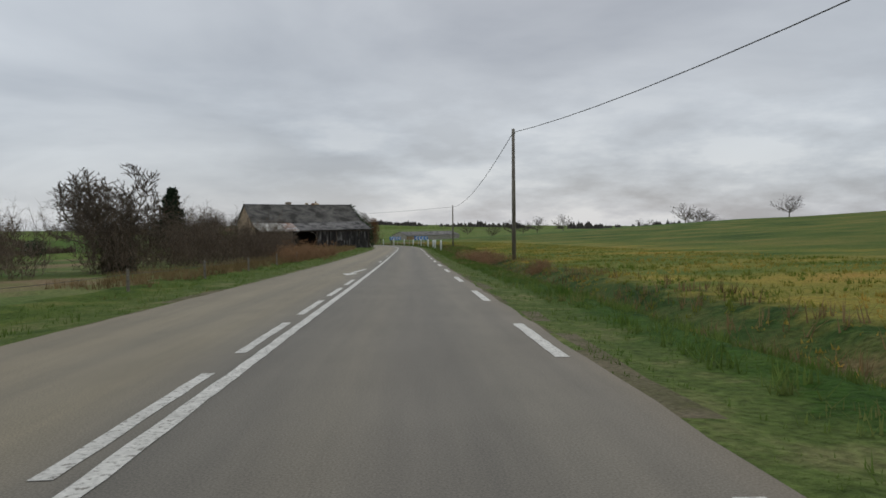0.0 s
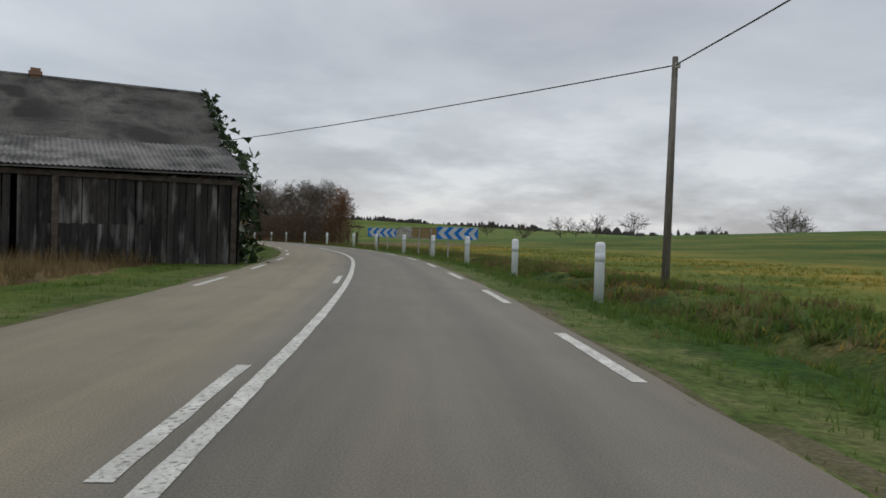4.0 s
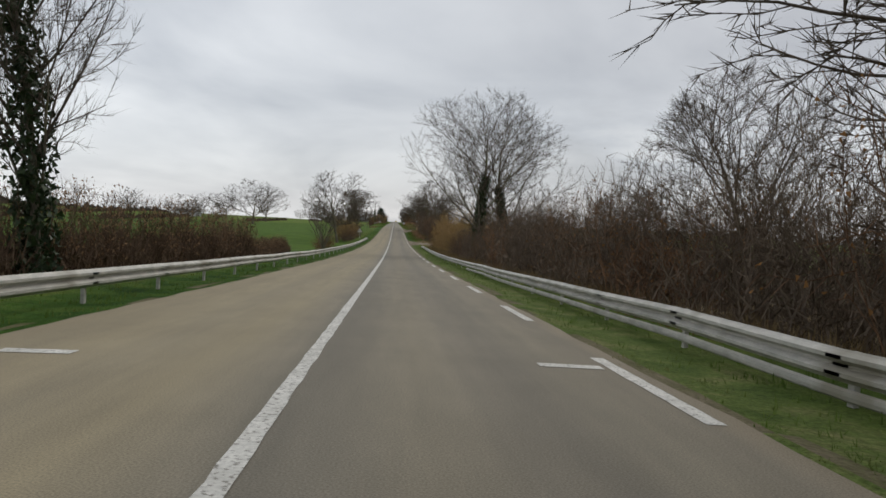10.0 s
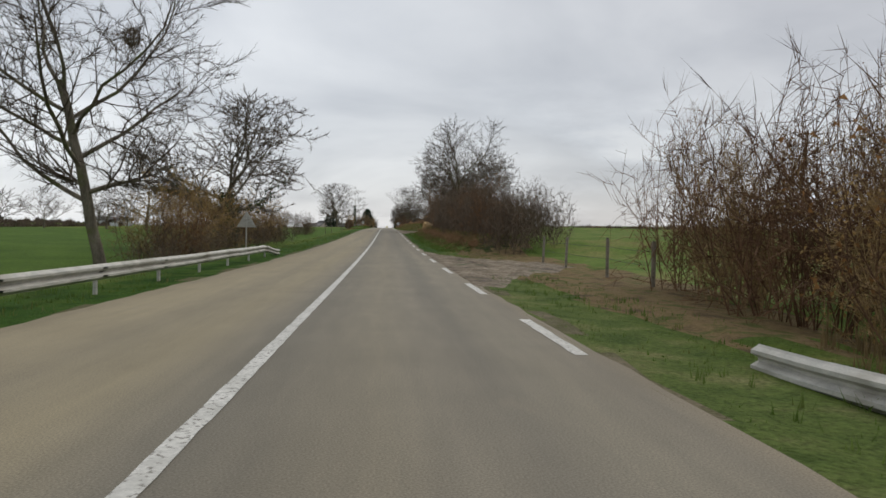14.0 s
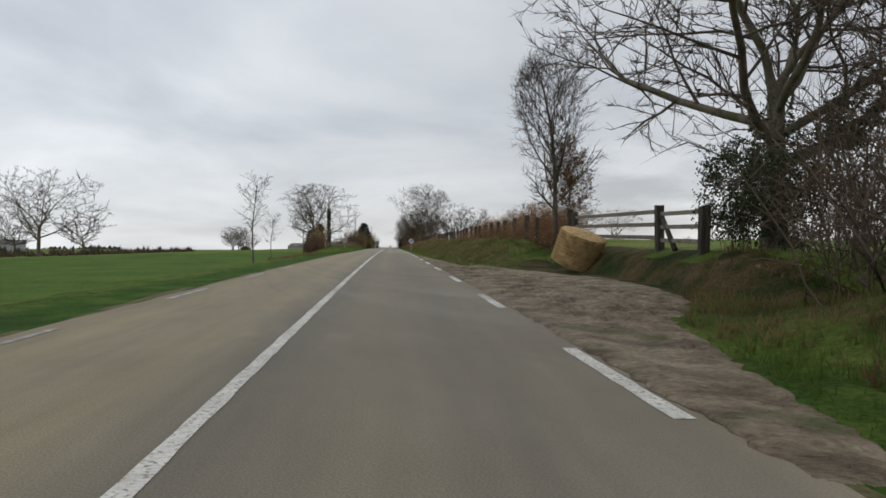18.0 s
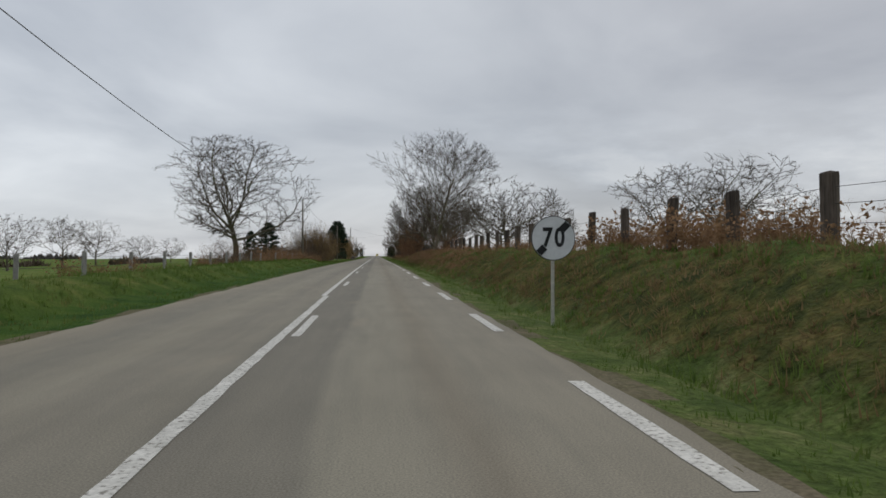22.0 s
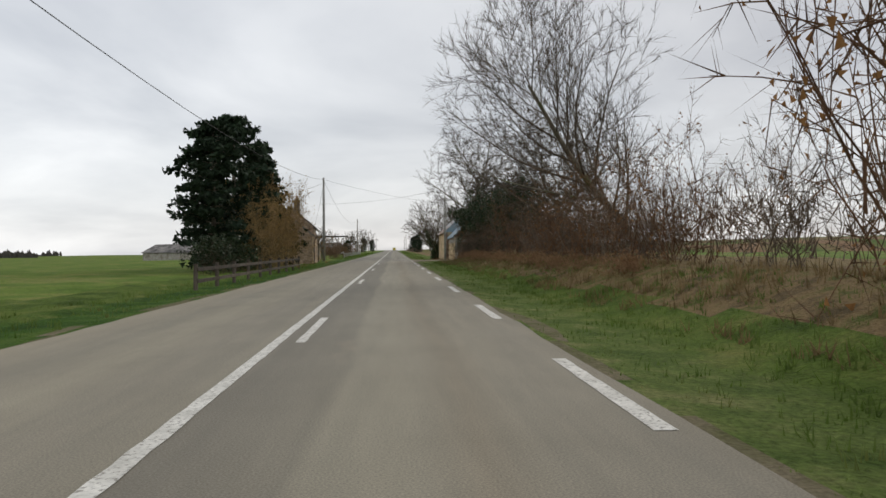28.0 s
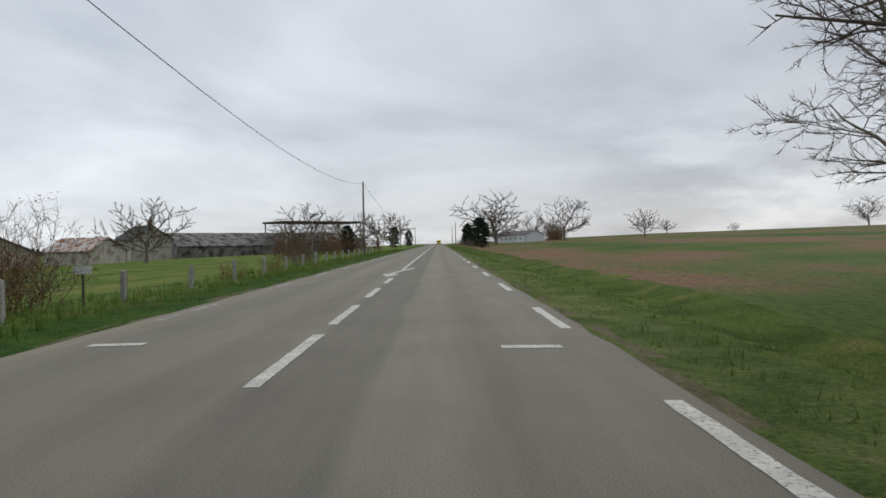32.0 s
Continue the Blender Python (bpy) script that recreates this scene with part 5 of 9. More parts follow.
def roadside_trees():
    big = "tall bare oak with a broad winter crown by the road"
    ivyt = "slender bare tree with an ivy-clad trunk beside the hedge"
    oak = lambda k, h=14.0: (("oak", k), tree_thing("oak", h, 70 + k))
    # inside of the bend and behind the farm hedge
    plant(*oak(0), -343, -27, 0.5, 20, "spreading bare tree behind the farm hedge")
    plant(("stump", 0), tree_thing("oak", 5.4, 79, ivy=2600, ivy_top=0.85, ivy_size=0.2, swell=0.75), -371, -13.2, 1.0, 120, "stunted tree smothered in dark ivy at the hedge end")
    plant(*oak(1), -322, -24, 0.42, 120, "spreading bare tree behind the farm hedge")
    # tree belt on the right after the bend
    plant(("belt", 0), tree_thing("slim", 8.0, 90, twig=TWIG_RED, dead=2400), -226.5, 9.6, 0.85, 0, "bare roadside tree holding russet dead leaves")
    for k, (y, d, h) in enumerate([(-222, 10.5, 7.5), (-217, 9.6, 7.8), (-212, 11, 9.0), (-205, 9.4, 9.2), (-199, 12, 9.5), (-193, 9.6, 10.5), (-186, 11.5, 10), (-178, 10, 11), (-171, 12.5, 10.5)]):
        plant(("ash", k % 3), tree_thing("ash", 10.0, 100 + k % 3), y, d, h / 10, k * 67, "bare roadside tree among dense brushwood", group="tree belt")
    plant(("holly", 0), tree_thing("ash", 10.0, 111, ivy=9500, ivy_top=1.0, ivy_size=0.2, swell=1.9), -168, 10.4, 1.22, 30, "tall bare tree smothered in dark evergreen ivy")
    plant(("holly", 0), None, -160.5, 11.0, 1.1, 200, "tall bare tree smothered in dark evergreen ivy")
    plant(*oak(2), -152, 10.2, 0.8, 75, big)
    plant(("ash", 1), None, -140, 11.5, 0.8, 99, "bare roadside tree among dense brushwood")
    plant(("ash", 2), None, -126, 12.5, 0.55, 10, "bare roadside tree among dense brushwood")
    plant(("ivyash", 0), tree_thing("ash", 15.0, 121, ivy=6500, ivy_top=0.7, ivy_size=0.16, swell=0.36, close=0.55), -89.5, 8.8, 1.1, 15, "tall bare ash with an ivy-covered lower trunk")
    plant(("ivyash", 0), None, -87.8, 11.3, 1.02, 160, "tall bare ash with an ivy-covered lower trunk")
    # left: ivy tree, nest tree
    plant(("ivypole", 0), tree_thing("slim", 12.0, 131, ivy=2600, ivy_top=0.62, ivy_size=0.2, swell=0.6), -141.8, -8.0, 0.82, 0, ivyt, tall=1.24)
    plant(("nest_tree", 0), tree_thing("park", 14.0, 191), -25.0, -9.45, 0.95, 40, "bare tree with a dark nest high in its crown")
    plant(("ivyoak", 0), tree_thing("oak", 9.0, 141, ivy=2200, ivy_top=0.75, ivy_size=0.22, swell=0.45), -5.9, -8.8, 1.12, 0, "stunted bare tree with ivy on its trunk")
    for y, d, h in ((-62.5, -8.4, 7.5), (-38, -10.6, 7)):
        plant(("coppice", 0), tree_thing("coppice", 7.0, 155), y, d, h / 7, y * 31, "clump of slender bare upright stems beside the guardrail", group="saplings")
    # right, past the field entrance
    plant(("nest_tree", 0), None, 29, 10.2, 0.92, 10, "bare oak with a straight trunk in the hedge")
    plant(("gate_oak", 0), tree_thing("oak", 15.0, 77, ivy=2600, ivy_top=0.3, ivy_size=0.17, swell=0.55), 77.0, 13.9, 1.05, 20, "massive old oak with low spreading limbs and ivy at its foot")
    plant(*oak(2), 64, 14.5, 0.8, 250, big)
    plant(("slim", 0), tree_thing("slim", 11.0, 103), 91.2, 9.8, 1.0, 33, "slim bare tree beside the wooden gate")
    plant(("belt", 0), None, 94.3, 11.2, 0.75, 140, "bare roadside tree holding russet dead leaves")
    # left saplings along the field
    for y, d, h in ((106, -8.2, 6.4), (67, -7.6, 4.6), (62.5, -8.2, 4.4), (143, -9, 6.6), (122, -9.5, 4.6)):
        plant(("sapling", int(y) % 3), tree_thing("sapling", 7.0, 150 + int(y) % 3), y, d, h / 7, y * 17, "slender bare sapling on the field edge", group="saplings")
    plant(*oak(0), 280.5, -20.8, 1.4, 0, "large bare oak standing in the pasture")
    plant(("light", 1), None, 236, -34, 0.55, 10, "bare tree standing in the pasture")
    # right clump 240 to 320
    for k, (y, d, h, s) in enumerate([(264, 9.2, 17.0, 1), (272, 10.0, 10.5, 2), (248.5, 11.2, 6.5, 0)]):
        plant(("ash", s), None, y, d, h / 10, k * 83, "tall bare tree in a roadside clump", group="roadside clump")
    plant(("leaner", 0), tree_thing("ash", 12.0, 161, lean=(-0.85, -0.25)), 251.5, 9.3, 0.72, 0, "bare tree leaning out over the bank")
    plant(("nest_tree", 0), None, 302.4, 15, 0.8, 300, big)
    plant(("nest_tree", 0), None, 309.3, 15.4, 1.1, 60, big)
    plant(*oak(3), 286, 12.6, 0.55, 210, big)
    # past the second gap, right
    plant(("leaner", 0), None, 354, 13.0, 1.1, 20, "bare tree leaning out over the bank")
    plant(("nest_tree", 0), None, 391.3, 8.9, 0.92, 130, "broad bare tree rising from an evergreen thicket")
    plant(*oak(2), 372, 13, 0.75, 15, "bare tree in the roadside hedge")
    plant(("pollard", 0), tree_thing("oak", 9.5, 171, lean=(-0.35, -0.15), ivy=1700, ivy_top=0.75, ivy_size=0.2, swell=0.5), 394.5, 11.6, 1.0, 90, "old lopped tree with an ivy-wrapped trunk by the gate")
    plant(("thorn", 0), tree_thing("fork", 10.6, 181, ivy=3600, ivy_top=0.42, ivy_size=0.15, swell=0.55), 435.0, 7.9, 1.0, 0, "many-branched bare tree with an ivy-dark trunk against the stone barn")
    plant(*oak(3), 446, 14.4, 0.64, 20, "bare tree holding a few dead leaves at the field edge")
    for y, d, h in ((679, 21, 12), (688, 34, 9), (640, 60, 8), (520, -34, 8), (560, -22, 9), (575, -16, 8), (610, -13, 9)):
        plant(("distant", int(y) % 4), None, y, d, h / 10, y, "bare tree by the distant farm", group="farm trees")


roadside_trees()


def nest_thing():
    rng = np.random.RandomState(3)
    v = rng.normal(size=(260, 3))
    v /= np.linalg.norm(v, axis=1)[:, None]
    q = P(-25.3, -8.4, 8.9)
    out = [(np.array([a * 0.3, a * 0.3 + rng.normal(0, 0.22, 3)]), [0.012, 0.008]) for a in v]
    t = thing("bird_nest", "dark ball of twigs lodged in a bare crown", "nest", at=Matrix.Translation(q))
    part("twig_ball", branches_mesh("twig_ball", out, TWIG_DARK), None, t)


nest_thing()


def hedges():
    dark = "dense dark brushwood of leafless thorn and bramble"
    red = "russet leafless bush on the road bank"
    ochre = "ochre-twigged willow bush by the guardrail"
    green = "dense dark evergreen shrub"
    B = lambda key, *a, **k: (key, bush_thing(*a, **k))
    thorn = [B(("thorn_bush", k), 200 + k, 3.0, 3.4, 4.8, TWIG_DARK, per=11, leaf=BRACKEN, leaves=110, leaf_size=0.05, core=0.9) for k in range(3)]
    rust = [B(("rust_bush", k), 210 + k, 3.4, 3.6, 4.4, TWIG_RED, per=11, leaf=DEADLEAF, leaves=620, leaf_size=0.07, core=0.8, name="russet_bush") for k in range(2)]
    och = [B(("ochre_bush", k), 220 + k, 4.2, 4.2, 4.6, TWIG_OCHRE, stems=24, per=18, leaf=OCHRE_LEAF, leaves=2600, leaf_size=0.08, core=0.8, name="willow_bush") for k in range(2)]
    holly = [B(("holly_bush", k), 230 + k, 3.4, 3.4, 3.8, TWIG_DARK, stems=12, per=6, leaf=IVY, leaves=2300, leaf_size=0.19, core=0.75, name="evergreen_shrub") for k in range(2)]
    clipped = [B(("clipped_hedge", k), 240 + k, 2.1, 1.5, 4.8, HEDGE_TWIG, stems=30, per=12, leaf=BRACKEN, leaves=1100, leaf_size=0.07, flat=True, core=1.25, fill=1900, name="hedge") for k in range(2)]
    dense = [B(("tall_holly", 0), 235, 3.6, 3.4, 3.8, TWIG_DARK, name="evergreen_shrub", stems=18, per=6, leaf=IVY, leaves=10500, leaf_size=0.12, core=0.7)]
    low = [B(("bracken", k), 250 + k, 1.0, 1.7, 3.2, BRACKEN, stems=18, kids=4, per=4, leaf=BRACKEN, leaves=520, leaf_size=0.11, core=0.6, fill=200, name="bracken_clump") for k in range(2)]

    thicket = [B(("thicket", k), 260 + k, 4.4, 3.6, 4.2, (TWIG_RED, TWIG_OCHRE)[k], stems=30, kids=9, per=12, leaf=BRACKEN, leaves=160, leaf_size=0.05, core=0.7, name="thicket") for k in range(2)]
    dense_thorn = [B(("dense_thorn", k), 280 + k, 3.6, 3.6, 4.8, TWIG_DARK, stems=28, kids=9, per=12, leaf=BRACKEN, leaves=160, leaf_size=0.05, core=1.15, fill=900, name="thicket") for k in range(2)]

    hazel = [B(("hazel", k), 270 + k, 4.2, 4.2, 4.8, (TWIG_OCHRE, TWIG_DARK)[k], stems=28, kids=9, per=12, leaf=DEADLEAF, leaves=700, leaf_size=0.07, core=1.0, name="thicket") for k in range(2)]

    def put(kind, k, y, d, s=1.0, turn=0.0, label="", tall=1.0, name="bush"):
        key, build = kind[k % len(kind)]
        plant(key, build, y, d, s, math.degrees(float(heading(y))) + turn, label, sink=0.05, category="bush", group="roadside bushes", tall=tall)

    # left, farm hedge before the barn
    for k, (y, d, s, t) in enumerate([(-380, -18, 0.95, 1.0), (-377, -15, 0.95, 1.0), (-373, -12.5, 0.9, 1.0), (-367, -14, 1.0, 1.05), (-359, -14, 1.0, 1.05), (-351, -14, 1.0, 1.0), (-343, -14.5, 0.95, 1.0), (-369, -11.5, 0.8, 1.0), (-365, -11, 0.8, 1.0), (-361, -11, 0.85, 1.0), (-357, -11, 0.85, 1.0), (-353, -11, 0.85, 1.0), (-349, -11, 0.8, 1.0),
                                      (-345, -11, 0.8, 1.0), (-341, -11.5, 0.92, 1.0), (-337, -12, 0.92, 1.0), (-333, -12.5, 0.9, 1.0), (-329, -13, 0.8, 0.95), (-375, -19, 0.95, 1.0), (-370, -22, 1.0, 1.0), (-364, -24, 1.0, 1.0)]):
        put(dense_thorn if k % 2 == 0 else thorn, k, y, d, s * 1.04, 10 * k, dark, t)
    for k, (y, d) in enumerate([(-272, -9.5), (-267, -9.2), (-263, -9.6)]):
        put((thorn, rust)[k % 2], k, y, d, 1.15, 30 * k, dark, 1.0)
    for k in range(12):
        put(holly, k, -372 + 8 * k, -52 - 3 * (k % 3), 0.7, k * 37, green, 1.0)
    for y, d in ((-345, -7.6), (-341, -8.2), (-338, -7.4), (-349, -8.6)):
        put(low, int(y), y, d, 1.15, y * 3, "rusty heap of dead bracken on the verge", 1.1)
    for k in range(8):
        put(low, k, -358 + 2.6 * k, -6.5 - 0.6 * (k % 2), 0.85 + 0.1 * (k % 3), k * 47, "rusty heap of dead bracken on the verge", 1.0)
    for k in range(10):
        put(thorn, k, -430 + k * 9, -75 - 6 * (k % 3), 1.0, k * 40, dark, 1.1)
    # right dead stalks before the bend
    for k, (y, d) in enumerate([(-361, 6.6), (-359, 7.6), (-357, 6.3), (-355, 7.4), (-353, 6.4), (-351, 7.6), (-349, 6.6), (-347, 7.8)]):
        put(low, k, y, d, 0.74 + 0.08 * (k % 3), k * 50, "stand of dead brown stalks at the field edge", 0.9)
    for y, d in ((-374, 7.6), (-372.6, 8.2)):
        put(low, int(y), y, d, 0.55, y, "heap of dead brown stalks at the field edge", 0.8)
    for y, d in ((-60, -9), (-56, -9.4), (-51, -9), (-46, -9.2)):
        put(rust, int(y), y, d, 0.55, y * 3, "low bare scrub behind the guardrail", 1.0)
    # right belt after the bend
    for k in range(19):
        y = -229 + k * 4.2
        put((rust, dense_thorn, dense_thorn)[k % 3], k, y, 8.6 + 0.6 * (k % 2), 1.15, k * 25, red if k % 3 == 0 else dark, 1.15)
    for k in range(16):
        put(low, k, -232 + k * 4.6, 6.9, 0.8, k * 70, "low dead bracken and bramble below the trees", 0.9)
    for k in range(18):
        y = -150 + k * 4.3
        put((dense_thorn, dense_thorn, rust)[k % 3], k, y, 8.3 + 0.5 * (k % 2), 1.02 if y < -103 else 0.8, k * 35, dark, 1.0 + 0.2 * (k % 2))
    for k in range(14):
        put(dense_thorn, k, -146 + k * 4.6, 11.4 + 0.5 * (k % 2), 1.1, k * 53, dark, 1.0 + 0.15 * (k % 3))
    for k in range(5):
        put(dense_thorn, k, -100 + k * 4.0, 13.6 + 0.4 * (k % 2), 1.4, k * 67, dark, 1.1)
    for y, d, s in ((-78, 8.6, 0.55), (-73.5, 8.6, 0.58), (-69, 8.9, 0.68), (-64.5, 8.8, 1.05), (-60, 9.4, 1.3), (-55.5, 9.2, 1.2), (-66, 12, 1.1), (-58, 12, 1.25)):
        put(och, int(y), y, d, s, y * 5, ochre, 1.1)
    for y, d, s in ((-50, 8.2, 1.0), (-46, 8.8, 1.05), (-51, 11.6, 1.2), (-44, 12, 1.1)):
        put(rust, int(y), y, d, s, y * 5, red, 1.1)
    for k in range(11):
        put(dense_thorn if k < 2 else och, k, -83 + k * 3.8, 8.9, 0.85 if k < 2 else 0.74, k * 41, dark if k < 2 else ochre, 1.0)
        put((thorn, och)[k % 2], k + 1, -81 + k * 3.8, 11.8, 1.2 if 1 < k < 9 else 0.9, k * 23, dark, 1.0)
    for k, (y, d, s) in enumerate([(56, 10, 1.35), (59, 10.4, 1.45), (62.5, 10.6, 1.5), (66, 11.2, 1.4), (70, 13.2, 1.3)]):
        put(thorn, k, y, d, s, k * 51, dark, 1.1)
    for k, (y, d) in enumerate([(-47, 9.0), (-44, 9.2), (-41, 8.8), (-38, 9.3), (-35, 9.6), (-45, 12), (-40, 12.4), (-36, 12.6)]):
        put(thicket, k, y, d, 1.02 if k % 2 == 0 else 0.88, k * 61, "tall upright leafless thicket at the field entrance", 1.0)
    for k in range(17):
        put((thorn, rust)[k % 2], k, 212 + k * 4.1, -9.3 - 0.4 * (k % 2), 0.66, k * 37, "low dark hedge along the pasture fence", 0.95)
    for k in range(24):
        put(low, k, 226 + k * 2.5, -8.2 - 0.5 * (k % 3), 0.95, k * 77, "rusty bracken and bramble along the pasture fence", 1.15)
    for k in range(13):
        put(low, k + 1, 236 + k * 2.3, 6.6 + 0.5 * (k % 3), 0.8, k * 87, "tangle of rust-brown bramble on the bank", 0.45)
    for k in range(15):
        put(low, k, 234 + k * 2.3, 8.2 + 0.75 * (k % 3), 0.8, k * 57, "tangle of rust-brown bramble on the bank", 0.5)
    # right hedge between the field entrance and the bale
    for k in range(14):
        y = -9 + k * 4.7
        put((dense_thorn, rust, dense_thorn)[k % 3], k, y, 8.6 + 0.5 * (k % 2), 1.0, k * 45, dark, 1.15 if y < 28 else 1.5)
        put(thorn, k + 2, y + 2, 11.4, 1.05, k * 15, dark, 1.1 if y < 28 else 1.6)
    for k in range(13):
        put(low, k, -7 + k * 4.8, 6.7, 0.8, k * 70, "low dead bracken along the hedge foot", 0.7)
    put(dense, 0, 73.4, 11.6, 0.8, 0, green)
    for k, (y, d, s) in enumerate([(57, 11, 1.35), (60.5, 11.6, 1.5), (64, 12.2, 1.5), (67.5, 13.2, 1.5), (62, 14.5, 1.6), (69, 15.5, 1.6), (73, 16, 1.3)]):
        put((thorn, rust, thorn)[k % 3], k, y, d, s, 35 * k, dark, 1.15)
    # brambles along the fence on the bank
    bramble = [B(("bramble_hedge", k), 290 + k, 1.9, 2.2, 4.6, BRACKEN, stems=24, kids=6, per=10, leaf=BRACKEN, leaves=1900, leaf_size=0.075, flat=True, core=1.1, fill=700, name="bramble_hedge") for k in range(2)]
    for k in range(11):
        put(bramble, k, 92.5 + k * 3.9, 10.5 + 0.3 * (k % 2), 1.0 - 0.02 * k, 180 * (k % 2), "dense rust-brown bramble hedge behind the fence", 1.0 + 0.12 * (k % 3))
    for k in range(44):
        y = 92 + k * 4.2
        put(low, k, y, 9.6 + 0.4 * (k % 2), 0.85 if y > 130 else 1.0, k * 60, "tangle of rust-brown bramble under the fence", 0.75 if y > 130 else 0.95)
    for y, d, s in ((241, 8.8, 0.6), (245, 9.6, 0.7), (298.5, 9.4, 1.5), (300, 10.4, 1.4), (326, 9.0, 1.45), (330, 9.6, 1.45), (322, 8.8, 1.2)):
        put(rust, int(y), y, d, s, y * 7, red, 1.35 if y > 290 else 1.1)
    for k in range(12):
        put(low, k, 247 + k * 4.2, 10.6, 0.7, k * 33, dark, 0.7)
    for k in range(14):
        put((thorn, rust)[k % 2], k, 336 + k * 4.1, 9.8, 1.0 if k < 9 else 1.12, k * 31, dark, 1.1)
    for k in range(7):
        put(dense_thorn, k, 348 + k * 4.0, 11.2, 0.55, k * 43, dark, 1.2)
    for k, (y, d) in enumerate([(381, 8.4), (384.5, 8.2), (388, 8.4), (391, 8.8), (386, 10.5)]):
        put(dense_thorn, k, y, d, 0.55, k * 77, "dark brush at the foot of the evergreen thicket", 1.0)
    for y, d, s in ((382, 9.8, 1.12), (387, 9.6, 1.2), (391, 10.2, 1.2), (374, 11, 1.1)):
        put(dense, int(y), y, d, s, y * 9, green, 1.25)
    for k in range(12):
        put(low, k, 340 + k * 4.4, 7.6, 0.75, k * 66, "low dead bracken along the hedge foot", 0.7)
    for k in range(6):
        put(low, k, 175 + k * 2.4, 9.7 + 0.3 * (k % 2), 0.85 + 0.1 * (k % 3), k * 71, "tangle of rust-brown bramble under the fence", 1.0 + 0.15 * (k % 2))
    # left hedges
    for k in range(20):
        put(clipped, k, -196 + k * 4.3, -8.6, 1.0, 0, "trimmed leafless hawthorn hedge behind the guardrail", 1.5)
    for k in range(7):
        put(clipped, k, -110 + k * 4.4, -8.8 - 0.3 * k, 0.9, 0, "trimmed leafless hawthorn hedge behind the guardrail", 1.0)
    for k in range(8):
        put(thorn, k, -23 + 5.2 * k, -8.0, 0.78, k * 31, dark, 0.9)
    for y, d, s in ((-21, -8.6, 0.9), (-16.5, -9.4, 0.95), (-12, -8.8, 0.9), (-3, -9, 0.85), (2, -8.8, 0.9), (7, -9.4, 0.85), (12, -9, 0.8)):
        put(rust if int(y) % 2 else och, int(y), y, d, s, y * 5, "bare reddish bush on the left verge".replace("left", "grass"), 1.0)
    for y, d, s in ((51.5, -10.5, 0.95), (55.5, -10.6, 0.95), (40, -13.2, 0.6), (36, -13.8, 0.7)):
        put(hazel if y > 50 else thorn, 1, y, d, s * (0.72 if y > 50 else 1), y * 5, "square-cut bush with bare pale shoots at the field edge", 1.0)
    for y, d, s in ((154, -9.6, 0.72), (158, -9.5, 0.9), (162, -9.4, 0.72), (166, -9.4, 0.9), (169.5, -9.4, 0.72)):
        put(och if int(y) % 2 else clipped, int(y), y, d, s, 0, "clipped roadside hedge with upright pale shoots", 1.3)
    for k in range(12):
        put(low, k, 172 + k * 8.2, -8.6 - 0.5 * (k % 2), 0.9, k * 50, "rusty bracken and bramble along the pasture fence", 0.8)
    for k, (y, d, s) in enumerate([(263, -9, 0.8), (269, -9.6, 0.75), (276, -9.2, 0.8), (284, -8.8, 1.15), (287.5, -8.6, 1.4), (291, -9, 1.6), (295, -8.6, 1.6), (299, -9, 1.5), (303, -8.6, 1.35), (307, -8.6, 1.2), (311, -8.8, 1.15), (290, -11.4, 1.6), (298, -11.8, 1.5)]):
        put(hazel if y > 283 else thorn, k, y, d, s * (0.78 if y > 283 else 1), k * 29, "tall leafless roadside thicket of thorn and hazel", 1.1)
    # hedge and garden round the cottages
    for k in range(5):
        put(holly, k, 362 + k * 3.9, -8.2, 0.72, k * 40, green, 0.8)
    for y, d, s in ((379, -7.6, 1.25), (376, -7.4, 1.05), (369, -7.2, 0.9)):
        put(och, int(y), y, d, s, y, "ochre-leaved bush at the foot of the conifers", 1.25)
    for k, (y, d, s) in enumerate([(446, -8.4, 0.75), (447.5, -9.6, 0.8), (472, -8, 0.32), (481, -8.4, 0.4), (462, -7.6, 0.26), (490, -9, 0.5)]):
        put((rust, thorn)[k % 2], k, y, d, s, k * 77, "small leafless bush along the meadow fence", 1.0)
    put(dense_thorn, 0, 435.3, 8.6, 0.42, 20, "dark brush round the foot of a tree by the barn", 1.1)
    for k in range(10):
        put((thorn, rust)[k % 2], k, 500 + k * 9, -12 - 2 * (k % 3), 1.0, k * 70, "leafless hedge by the distant farm", 1.0)
    for k in range(8):
        put((rust, thorn)[k % 2], k, 680 + k * 5, 40 + k, 1.5, k * 70, "broad bare thicket beyond the field", 1.2)
    for k in range(10):
        put(thorn, k, 560 + 14 * k, 9.5, 0.8, k * 30, "leafless hedge beside the far road", 0.9)


hedges()


